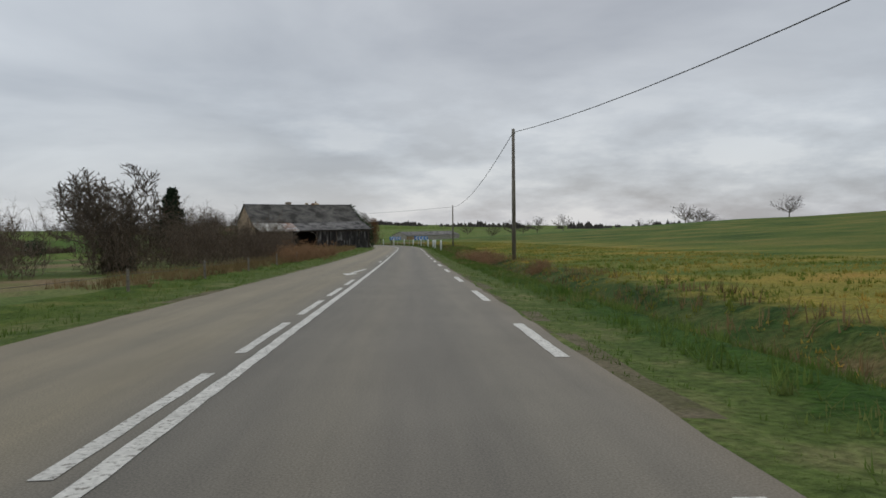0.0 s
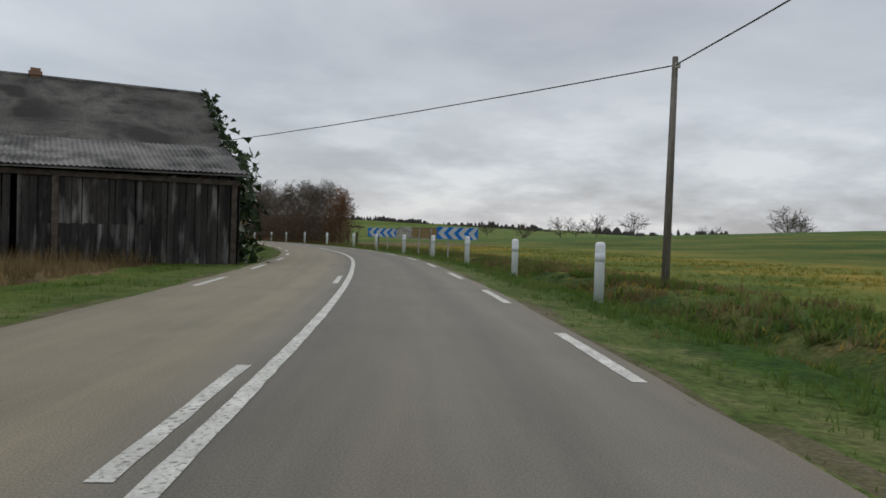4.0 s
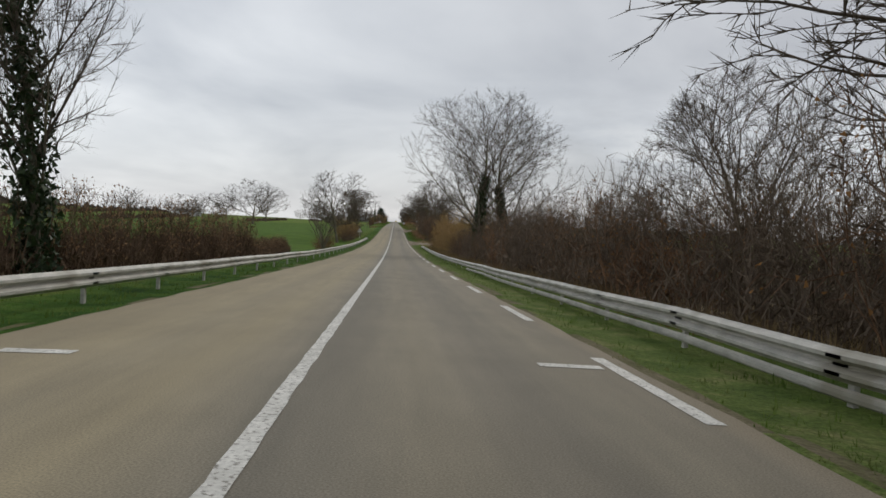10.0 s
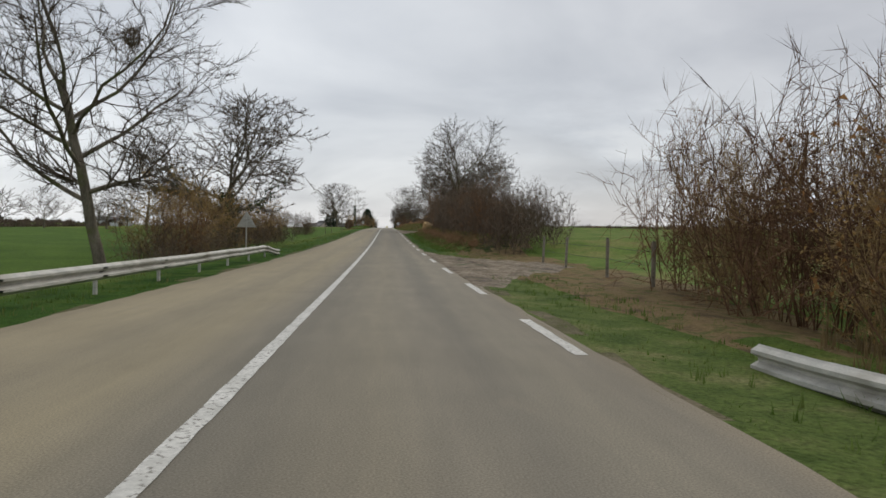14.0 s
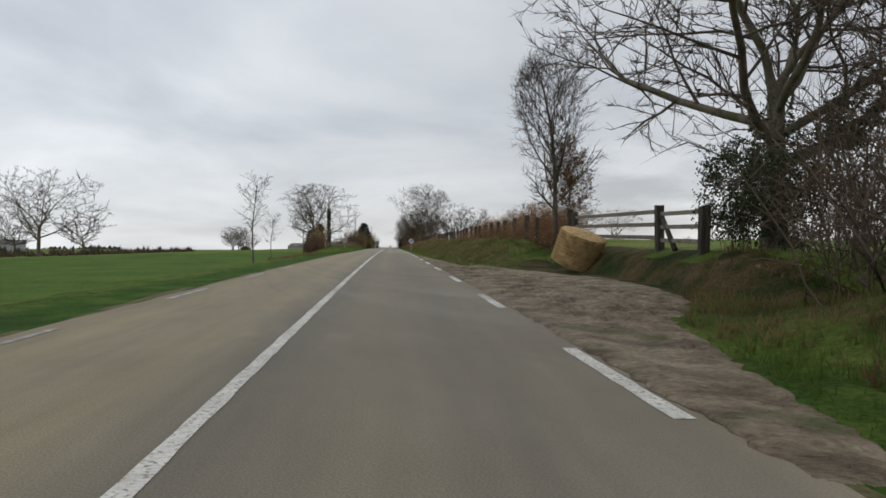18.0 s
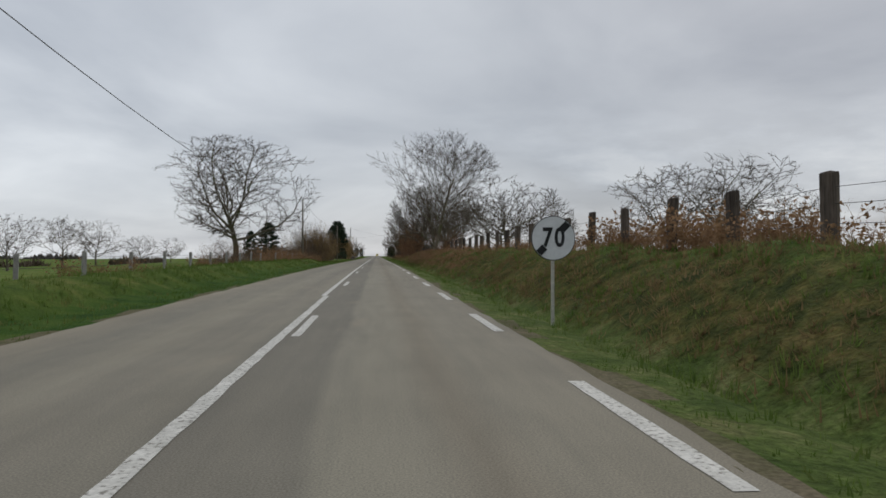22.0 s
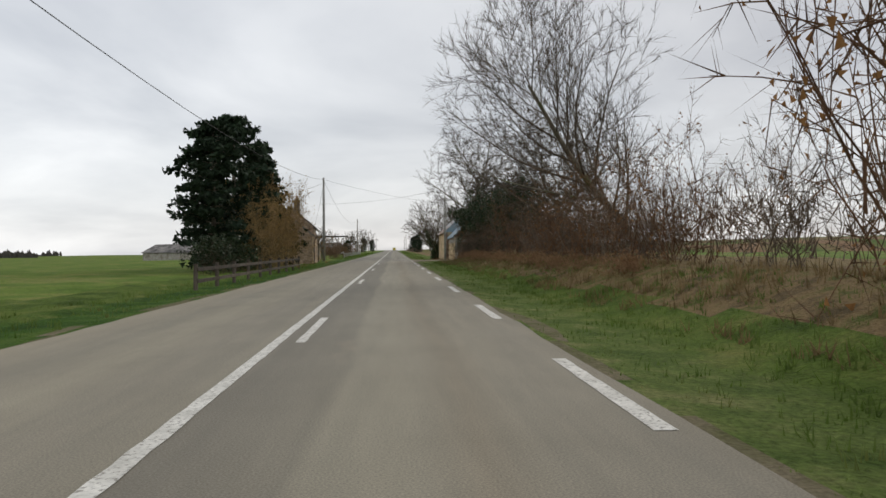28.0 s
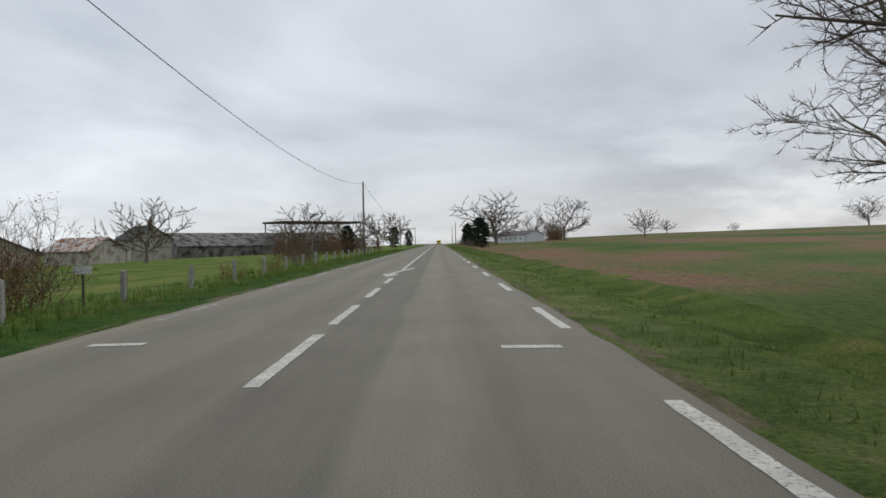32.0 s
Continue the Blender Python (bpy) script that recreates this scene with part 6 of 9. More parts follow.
def evergreens():
    plant(("spruce", 0), evergreen_thing(300, 12.0, 8.6, sprays=8500), -226.6, -39, 1.22, 0, "dark pointed spruce behind the old barn")
    plant(("cypress", 0), evergreen_thing(301, 11.0, 6.0, kind="round", sprays=7200), 374, -9.8, 1.02, 0, "broad dark evergreen tree beside the cottage")
    plant(("cypress", 0), None, 366.5, -9.4, 0.86, 140, "broad dark evergreen tree beside the cottage")
    plant(("spruce", 0), None, 382.4, -9.4, 0.86, 50, "dark pointed spruce beside the cottage")
    plant(("cypress", 0), None, 365, -27.6, 0.95, 30, "dark rounded pine in a garden")
    plant(("cypress", 0), None, 352, -30, 0.7, 80, "dark rounded pine in a garden")
    for y, d, s in ((560, 9, 0.5), (590, 10, 0.6), (620, 9, 0.55), (540, -12, 0.4), (655, -12, 0.6), (700, 12, 0.7), (720, -10, 0.6)):
        plant(("cypress", 0), None, y, d, s, y, "dark evergreen beside the far road", group="far evergreens")


evergreens()


def far_woods():
    """Low woods on the skyline, far behind the fields."""
    rng = np.random.RandomState(8)
    V, F, n = [], [], 0
    rows = [(60, 1500, 470), (-700, 1500, -520), (-600, 1200, -420)]
    for y0, y1, d in rows:
        count = int((y1 - y0) / 1.1)
        y = rng.uniform(y0, y1, count)
        gap = np.sin(y * 0.017 + d) + 0.6 * np.sin(y * 0.041 + 1.0)
        keep = gap > -0.75
        y = y[keep]
        dd = d + rng.uniform(-16, 16, len(y))
        x, w = place(y, dd)
        z = mid_z(y) + relief(y, dd)
        h = 4.0 + 3.2 * np.clip(np.sin(y * 0.05 + d) + rng.normal(0, 0.7, len(y)), -0.6, 2)
        for k in range(len(y)):
            a = rng.uniform(0, 3.14)
            r = rng.uniform(1.5, 3.4)
            c, s = math.cos(a) * r, math.sin(a) * r
            pts = [(-1, 0), (-1.1, 0.5), (-0.6, 0.9), (-0.15, 0.78), (0.1, 1.0), (0.55, 0.82), (1.05, 0.55), (1, 0)]
            for u, t in pts:
                V.append((x[k] + c * u, w[k] + s * u, z[k] - 0.3 + h[k] * t * rng.uniform(0.9, 1.1)))
            F.append(tuple(range(n, n + 8)))
            n += 8
    ob = new("far_woods", mesh_of("far_woods", V, F, [HAZEWOOD]))
    tagged(ob, "hazy belts of leafless woodland on the skyline", "woods", kind="stuff")


far_woods()


def far_hedgerows():
    """Brown field hedges across the low country, seen from afar."""
    rng = np.random.RandomState(18)
    V = []
    for y0, d0, y1, d1, h in ((-150, -70, 30, -88, 2.4), (-60, -120, 160, -150, 3.0), (60, -84, 300, -120, 2.6), (170, -64, 330, -70, 2.2), (150, -140, 420, -190, 3.2), (-320, -90, -180, -60, 2.4), (300, -46, 380, -60, 2.0), (-30, -210, 400, -260, 4.0),
                              (100, 130, 280, 90, 2.6), (280, 90, 420, 120, 2.6)):
        n = int(math.hypot(y1 - y0, d1 - d0) * 12)
        f = rng.uniform(0, 1, n)
        y, d = y0 + (y1 - y0) * f, d0 + (d1 - d0) * f + rng.normal(0, 0.5, n)
        x, w = place(y, d)
        hh = h * (0.7 + 0.35 * np.sin(f * 37) * np.sin(f * 91 + d0)) * rng.uniform(0.5, 1.1, n)
        b = np.stack([x, w, mid_z(y) + relief(y, d) - 0.1 + rng.uniform(0, 0.4, n) * hh], 1)
        a = rng.uniform(0, 6.28, n)
        side = np.stack([np.cos(a), np.sin(a), 0 * a], 1) * rng.uniform(0.1, 0.28, n)[:, None]
        tip = b + np.stack([rng.normal(0, 0.4, n), rng.normal(0, 0.4, n), hh * 0.75], 1)
        V.append(np.stack([b - side, b + side, tip], 1).reshape(-1, 3))
    v = np.concatenate(V)
    ob = new("far_hedgerow", mesh_of("far_hedgerow", v, np.arange(len(v)).reshape(-1, 3), [TWIG_DARK]))
    tagged(ob, "brown leafless field hedges crossing the low country", "hedge", kind="stuff")


far_hedgerows()

# ---- bare ground: gateways and lay-bys ----
def bare_patch(name, label, mat, outer, inner, seed, lift=0.025, rut=0.0, m=16, step=0.5, wander=0.0, tread=0.0):
    """A patch between two edges, each a list of (y, d), lying on the verge."""
    rng = np.random.RandomState(seed)
    ys = np.arange(outer[0][0], outer[-1][0] + 0.01, step)
    do = np.interp(ys, *zip(*outer)) + rng.uniform(-0.06, 0.06, len(ys)) + wander * (np.sin(ys * 0.9 + seed) + np.sin(ys * 0.37 + 2 * seed))
    di = np.interp(ys, *zip(*inner)) + rng.uniform(-0.05, 0.05, len(ys)) - 0.1 * np.sign(inner[0][1])
    f = np.linspace(0, 1, m)[None, :]
    D = di[:, None] + (do - di)[:, None] * f
    Y = np.tile(ys[:, None], (1, m))
    X, W = place(Y, D)
    edge = np.minimum(f, 1 - f) * 2
    wide = np.clip(np.abs(do - di) / 3.0, 0.12, 1)[:, None]
    ends = np.clip(np.minimum(ys - ys[0], ys[-1] - ys) / 2.0, 0, 1)[:, None]
    Z = mid_z(Y) + relief(Y, D) + lift * ends - 0.03 * (1 - ends) + ends * wide * (rng.uniform(-0.5, 0.5, D.shape) * 0.03 + rut * np.abs(np.sin(D * 3.2 + Y * 0.25)) + tread * np.sign(np.sin(Y * 9.0 + 5.0 * np.abs(np.sin(D * 3.2 + Y * 0.25)))) * (np.sin(D * 1.1 + Y * 0.12) > -0.2)) * np.minimum(1, edge * 3) - 0.05 * (1 - np.minimum(1, edge * 6)) * (f > 0.5) - (lift - 0.006) * ends * (f < 0.01)
    i, j = np.meshgrid(np.arange(len(ys) - 1), np.arange(m - 1), indexing="ij")
    q = (i * m + j).ravel()
    me = mesh_of(name, np.stack([X, W, Z], -1).reshape(-1, 3), np.stack([q, q + 1, q + m + 1, q + m], 1), [mat], flat=False)
    tagged(new(name, me), label, "ground", kind="structure")


bare_patch("muddy_gateway", "churned muddy gateway with tractor ruts", MUD, [(56, 4.0), (60, 4.7), (64, 5.6), (68, 7.4), (72, 8.4), (77, 8.5), (82, 7.2), (90, 5.6), (100, 4.4), (108, 3.8), (112, 3.65)], [(56, 3.5), (112, 3.5)], 1, 0.03, 0.05, m=44, step=0.16, tread=0.03)
bare_patch("field_gateway", "muddy field entrance beside the guardrail", MUD, [(-37, 3.9), (-32, 5.0), (-28, 7.0), (-24, 9.2), (-21, 9.0), (-17, 5.6), (-12, 4.2), (-8, 3.8)], [(-37, 3.5), (-8, 3.5)], 2, 0.02, 0.05, m=30, step=0.2, tread=0.02)
bare_patch("gravel_drive", "pale gravel farm drive joining the road", GRAVEL, [(393, 3.7), (395.7, 3.9), (398.3, 5.2), (399.3, 8.0), (400.3, 14), (406, 14.0), (407.2, 8.0), (408.2, 5.1), (409.8, 3.9), (413, 3.65)], [(393, 3.5), (413, 3.5)], 3, 0.02, 0.015)
bare_patch("dirt_track", "worn dirt track onto the field", GRAVEL, [(-205, -3.9), (-202, -5.5), (-200, -9.5), (-197.5, -10), (-196, -5.0), (-193, -3.9)], [(-205, -3.45), (-193, -3.45)], 4, 0.03, 0.01)


# ---- road furniture ----
def bend_post():
    t = thing("marker_post", "white bend marker post with a grey reflective band", "marker post", "bend marker posts")
    pts = [(0, 0, -0.1), (0, 0, 1.24), (0, 0, 1.29), (0, 0, 1.32)]
    part("post", tube_mesh("post", pts, [0.115, 0.115, 0.105, 0.06], 14, WHITE_PLASTIC), None, t)
    part("reflective_band", tube_mesh("reflective_band", [(0, 0, 0.88), (0, 0, 1.08)], [0.118, 0.118], 14, REFLECT), None, t, "grey reflective band")
    return t


def bend_posts():
    first = bend_post()
    spots = [(-18.6, -321.5), (-14.6, -311.4), (-9.6, -300.2), (-6.2, -291.0), (-3.7, -282.6), (-1.6, -274.3), (0.1, -265.9), (1.3, -257.4), (2.8, -247.4), (3.6, -236.4), (3.8, -226.8), (4.1, -216.7), (4.2, -207.8), (4.1, -196.9)]
    rng = random.Random(2)
    for k, (x, y) in enumerate(spots):
        m = Matrix.Translation((x, y, ground_z(x, y))) @ Euler((rng.gauss(0, 0.012), rng.gauss(0, 0.012), 0)).to_matrix().to_4x4()
        if k:
            copy_thing(first, m)
        else:
            first.matrix_basis = m
    # bouquet tied to one of them
    q = Vector((4.2, -207.8, ground_z(4.2, -207.8) + 0.72))
    b = thing("bouquet", "small bunch of yellow flowers tied to a marker post", "flowers", at=Matrix.Translation(q + Vector((0.05, -0.16, 0))))
    r = np.random.RandomState(3)
    part("foliage", leaf_quads("foliage", r.normal(0, 0.07, (120, 3)), 0.12, IVY, 3), None, b)
    yellow = leaf_quads("blossom", r.normal(0, 0.08, (160, 3)) + np.array([0, -0.04, 0.03]), 0.06, YELLOW_VAN, 4)
    part("blossom", yellow, None, b, "yellow blossom")


bend_posts()


def chevron_panel(y, d, turn):
    t = thing("chevron_sign", "blue and white chevron bend sign on two galvanised posts", "road sign", "chevron signs", at=facing(y, d, 0.4, turn))
    part("panel", box(-1.3, 1.3, -0.02, 0.02, 1.08, 1.84, 0.012), BLUE, t)
    for k in range(4):
        x = -1.22 + k * 0.64
        o = [(x, 1.46), (x + 0.34, 1.82), (x + 0.68, 1.82), (x + 0.34, 1.46), (x + 0.68, 1.10), (x + 0.34, 1.10)]
        if k == 3:
            o = [(a if a < 1.28 else 1.28, b) for a, b in o]
        c = extrude("chevron", o, 0.008, SIGN_WHITE)
        part("chevron", c, None, t, "white chevron", Matrix.Translation((0, -0.025, 0)))
    for x in (-0.55, 0.55):
        part("post", box(x - 0.04, x + 0.04, 0.022, 0.1, -0.9, 1.8, 0.006), GALVA, t)


chevron_panel(-270.6, 7.2, -4)
chevron_panel(-251.2, 6.7, 3)


def back_of_sign(y, d):
    t = thing("direction_sign", "back of a tan rectangular sign on two grey posts", "road sign", at=facing(y, d, 0.35, 10))
    part("panel", box(-0.95, 0.95, 0.0, 0.04, 1.15, 1.85, 0.012), SIGN_BACK, t)
    part("rim", box(-0.97, 0.97, -0.015, 0.045, 1.84, 1.88, 0.006), DARK_WOOD, t)
    for z in (1.3, 1.7):
        part("rail", box(-0.9, 0.9, -0.03, -0.002, z - 0.025, z + 0.025), SIGN_BACK, t)
    for x in (-0.45, 0.45):
        part("post", box(x - 0.04, x + 0.04, -0.115, -0.035, -0.9, 1.8, 0.006), GALVA, t)


back_of_sign(-264.3, 6.6)


def guardrail(y0, y1, d, out, low_rail, label, rise=(0.33, 0.33)):
    """W-beam rail on posts from y0 to y1; out is +1 or -1, the side of the road it stands on."""
    t = thing("guardrail", label, "guardrail")
    prof = [(0.0, 0.31), (-0.02, 0.29), (-0.08, 0.255), (-0.08, 0.215), (0.0, 0.17), (0.0, 0.14), (-0.08, 0.095), (-0.08, 0.055), (-0.02, 0.02), (0.0, 0.0)]
    n = int(round((y1 - y0) / 4.0))
    rng = random.Random(int(abs(y0)))
    hs = [rng.gauss(0, 0.012) for _ in range(n + 3)]

    def height(y):
        f = min(1, (y - y0) / 5.0, (y1 - y) / 5.0)
        f = max(0, f)
        k = (y - y0) / 4.0
        i = int(max(0, min(n, k)))
        return (rise[0] + (rise[1] - rise[0]) * float(smooth(y0, y1, y))) * (f * f * (3 - 2 * f)) - 0.06 + hs[i] + (hs[i + 1] - hs[i]) * (k - i)

    def beam(name, ya, yb, pr, base):
        V, F = [], []
        m = 5
        for i in range(m):
            y = ya + (yb - ya) * i / (m - 1)
            x, w = place(y, d)
            th = float(heading(y))
            z = float(mid_z(y) + relief(y, d)) + base(y)
            for s in (0, 1):
                for px, pz in pr:
                    o = (px * out * 1.0) + s * 0.005 * out
                    V.append((float(x) + o * math.cos(th), float(w) + o * math.sin(th), z + pz))
        k = len(pr)
        for i in range(m - 1):
            a, b = i * 2 * k, (i + 1) * 2 * k
            for j in range(k - 1):
                F.append((a + j, b + j, b + j + 1, a + j + 1))
                F.append((a + k + j, a + k + j + 1, b + k + j + 1, b + k + j))
        part(name, mesh_of(name, V, F, [GALVA], flat=True), None, t)

    for k in range(n):
        ya, yb = y0 + (y1 - y0) * k / n, y0 + (y1 - y0) * (k + 1) / n
        beam("beam", ya, yb + 0.25 * (k < n - 1), prof, height)
        if low_rail and 0 < k < n - 1 and ya < -122:
            beam("lower_rail", ya, yb, [(0.0, 0.12), (-0.025, 0.1), (-0.03, 0.06), (-0.025, 0.02), (0, 0)], lambda y: height(y) - 0.17)
        if 0 < k:
            top = height(ya) + 0.3
            part("post", box(-0.03, 0.03, -0.05, 0.05, -0.3, max(0.1, top), 0.005), GALVA, t, "", facing(ya, d + out * 0.07))


guardrail(-196, -15, -4.35, -1, False, "long galvanised steel guardrail with a turned-down end")
guardrail(-190, -46.6, 5.0, 1, True, "galvanised steel guardrail with a lower rider rail", (0.34, 0.14))


def round_sign_end_of_limit():
    t = thing("speed_sign", "round white end-of-limit sign with black bar on post", "road sign", at=facing(175.0, 4.74))
    part("post", box(-0.03, 0.03, 0.02, 0.07, -0.3, 1.93, 0.005), GALVA, t)
    up = 1.7
    part("rim", tube_mesh("rim", [(0, -0.012, up), (0, 0.02, up)], [0.43, 0.43], 40, SIGN_BLACK, False), None, t)
    part("disc", tube_mesh("disc", [(0, -0.02, up), (0, 0.0, up)], [0.415, 0.415], 40, SIGN_WHITE, False), None, t, "white disc")
    for a, b in ((0.2, 0.41), (-0.41, -0.24)):
        w = 0.07
        c = math.sqrt(0.5)
        e = [(a * c - w * c, a * c + w * c), (a * c + w * c, a * c - w * c), (b * c + w * c, b * c - w * c), (b * c - w * c, b * c + w * c)]
        lim = 0.412
        e = [(x * min(1, lim / math.hypot(x, z)), z * min(1, lim / math.hypot(x, z))) for x, z in e]
        part("diagonal_bar", extrude("diagonal_bar", [(x, z + up) for x, z in e], 0.004, SIGN_BLACK), None, t, "black diagonal bar", Matrix.Translation((0, -0.024, 0)))
    for body, shift in (("7", -0.12), ("0", 0.12)):
        cu = bpy.data.curves.new("digit", "FONT")
        cu.body, cu.size, cu.align_x, cu.align_y, cu.extrude, cu.offset = body, 0.46, "CENTER", "CENTER", 0.002, 0.012
        ob = new("digit", cu)
        dg = bpy.context.evaluated_depsgraph_get()
        me = bpy.data.meshes.new_from_object(ob.evaluated_get(dg))
        bpy.data.objects.remove(ob)
        me.materials.clear()
        part("digit", me, SIGN_BLACK, t, "black digit " + body, Matrix.Translation((shift, -0.03, up)) @ Matrix.Rotation(math.pi / 2, 4, "X") @ Matrix.Diagonal((0.86, 1.1, 1, 1)))


round_sign_end_of_limit()


def sign_backs():
    t = thing("speed_sign", "bare grey back of a round road sign on a post", "road sign", at=facing(174.5, -6.0))
    part("post", box(-0.03, 0.03, -0.09, -0.035, -0.3, 1.75, 0.005), GALVA, t)
    part("disc", tube_mesh("disc", [(0, -0.02, 1.38), (0, 0.02, 1.38)], [0.43, 0.43], 36, GALVA, False), None, t)
    for z in (1.22, 1.56):
        part("bracket", box(-0.25, 0.25, -0.035, -0.02, z - 0.02, z + 0.02), GALVA, t)
    t = thing("warning_sign", "bare grey back of a triangular warning sign on a post", "road sign", at=facing(-15, -6.0))
    part("post", box(-0.03, 0.03, -0.07, -0.02, -0.3, 2.1, 0.005), GALVA, t)
    part("triangle", extrude("triangle", [(-0.5, 1.35), (0.5, 1.35), (0.0, 2.2)], 0.03, GALVA), None, t)
    t = thing("notice", "small white notice board on a post at the meadow edge", "sign", at=facing(447.5, -7.2))
    part("post", box(-0.025, 0.025, -0.025, 0.025, -0.2, 1.0, 0.004), POST_WOOD, t)
    part("board", box(-0.22, 0.22, -0.04, -0.02, 0.85, 1.05, 0.006), SIGN_WHITE, t)


sign_backs()


# ---- poles and wires ----
TOPS = {}


def pole(key, x, y, top, label, mat=None, r=0.15, arm=0.0, lean=(0, 0), steps=False, stay=None):
    """A pole at world x, y; top is its height over the ground there."""
    g = ground_z(x, y)
    t = thing("utility_pole", label, "utility pole", "utility poles", at=Matrix.Translation((x, y, g)))
    m = mat or POLE_WOOD
    tip = (lean[0] * top, lean[1] * top, top)
    part("shaft", tube_mesh("shaft", [(0, 0, -0.5), (tip[0] / 2, tip[1] / 2, top / 2), tip], [r, r * 0.86, r * 0.68], 12, m), None, t)
    if steps:
        for k in range(12):
            z = 0.6 + k * 0.75
            if z < top - 0.3:
                part("rung", box(-r * 0.95, r * 0.95, -r - 0.012, -r * 0.6, z - 0.03, z + 0.03), CONCRETE, t)
    if arm:
        part("crossarm", box(tip[0] - arm, tip[0] + arm, -0.06, 0.06, top * 0.68, top * 0.68 + 0.1, 0.01), GALVA, t)
        for s in (-1, 1):
            part("insulator", tube_mesh("insulator", [(tip[0] + s * arm * 0.9, 0, top * 0.68 + 0.1), (tip[0] + s * arm * 0.9, 0, top * 0.68 + 0.28)], [0.04, 0.05], 8, GLASS), None, t)
    part("cable_clamp", box(tip[0] - 0.06, tip[0] + 0.06, tip[1] - r * 0.7 - 0.08, tip[1] - r * 0.4, top - 0.35, top - 0.18, 0.01), GALVA, t)
    TOPS[key] = Vector((x + tip[0], y + tip[1], g + top - 0.25))
    return t


def wire(a, b, sag=0.8, r=0.013, label="thin black overhead cable hanging between poles", n=14):
    a, b = Vector(a), Vector(b)
    pts = [a + (b - a) * (k / n) - Vector((0, 0, sag * 4 * (k / n) * (1 - k / n))) for k in range(n + 1)]
    me = tube_mesh("overhead_cable", pts, [r] * (n + 1), 4, WIRE)
    tagged(new("overhead_cable", me), label, "cable", "overhead cables")


def poles():
    wood = "weathered wooden utility pole carrying overhead cable"
    con = "grey concrete utility pole with ladder-like flanks"
    pole("z", -52.0, -430.0, 9.3, wood)
    pole("a", -32.8, -362.3, 9.1, wood)
    pole("b", -4.1, -296.3, 6.9, wood, r=0.13)
    pole("c", -30.0, -222.0, 8.5, wood)
    for p, q, s in (("z", "a", 1.5), ("a", "b", 1.2), ("b", "c", 1.0)):
        wire(TOPS[p], TOPS[q], s, 0.022)
    pole("h", -9.35, -242.0, 8.1, "leaning wooden pole beside the old houses", lean=(0.04, 0.0), r=0.16)
    pole("six", -9.75, -192.6, 10.3, "tall wooden pole with a short crossarm", arm=0.55, r=0.16, lean=(0.02, 0.02))
    p = pole("r9", 5.6, -178.0, 7.6, "tan wooden pole with a white cable guard at its foot", TAN_POLE, r=0.14)
    part("cable_guard", tube_mesh("cable_guard", [(-0.16, -0.1, -0.2), (-0.15, -0.1, 1.55)], [0.045, 0.045], 8, WHITE_PLASTIC), None, p, "white cable guard")
    part("plate", box(-0.06, 0.06, -0.165, -0.14, 1.1, 1.28, 0.004), BLUE, p, "small blue plate")
    wire(TOPS["h"], TOPS["six"], 0.9)
    wire(TOPS["h"] + Vector((0, 0, -0.4)), TOPS["six"] + Vector((0, 0, -0.5)), 1.0)
    wire(TOPS["h"], (-9.9, -260.0, 4.4), 0.4)
    wire(TOPS["six"], (-12.6, -212.0, 6.5), 0.4)
    wire(TOPS["six"] + Vector((0, 0, -3.0)), TOPS["r9"], 0.5)
    wire(TOPS["six"] + Vector((0.4, 0, -3.0)), TOPS["r9"] + Vector((0, 0, -0.2)), 0.7)
    box_ = thing("meter_cabinet", "small white electricity cabinet at a pole's foot", "cabinet", at=facing(-191.2, -8.9, 0.25))
    part("body", box(-0.28, 0.28, -0.12, 0.12, -0.5, 1.0, 0.02), WHITE_PLASTIC, box_)
    part("door", box(-0.24, 0.24, -0.135, -0.122, 0.12, 0.95, 0.006), WHITE_PLASTIC, box_)
    # line along the last stretch
    p = pole("i", -9.6, 172.0, 8.1, "wooden pole wrapped in ivy up to half its height", r=0.14)
    rng = np.random.RandomState(7)
    n = 1500
    z = rng.uniform(0.1, 6.2, n)
    rad = 0.14 + np.abs(rng.normal(0, 0.16, n)) * (1.2 - z / 8)
    a = rng.uniform(0, 6.28, n)
    tagged(part("ivy", leaf_quads("ivy", np.stack([rad * np.cos(a), rad * np.sin(a), z], 1), 0.2, IVY, 8), None, p, "ivy climbing the pole"), kind="stuff")
    pole("j", -9.4, 258.0, 8.0, wood, r=0.13)
    pole("k", -9.2, 338.0, 8.1, wood, r=0.13)
    pole("l", -8.9, 418.7, 10.9, con, CONCRETE, 0.19, 0.0, steps=True)
    pole("m", -10.0, 532.0, 10.0, wood, r=0.16)
    pole("n", -10.5, 640.0, 9.0, wood)
    pole("o", 6.9, 418.4, 7.9, "slim concrete pole standing against the stone barn", CONCRETE, 0.15, steps=True)
    pole("p", 6.3, 409.4, 7.7, "slim concrete pole with an insulator on a spike", CONCRETE, 0.14)
    sp = thing("insulator_spike", "pale insulator on a steel spike above a concrete pole", "insulator", at=Matrix.Translation(TOPS["p"] + Vector((0, 0, 0.2))))
    part("spike", tube_mesh("spike", [(0, 0, 0), (0, 0, 1.0)], [0.03, 0.02], 6, GALVA), None, sp)
    part("bell", tube_mesh("bell", [(0, 0, 0.1), (0, 0, 0.22), (0, 0, 0.36)], [0.1, 0.12, 0.06], 10, SIGN_WHITE), None, sp)
    part("spreader", tube_mesh("spreader", [(-0.25, 0, 1.0), (0.12, 0, 1.0)], [0.02, 0.02], 6, GALVA), None, sp)
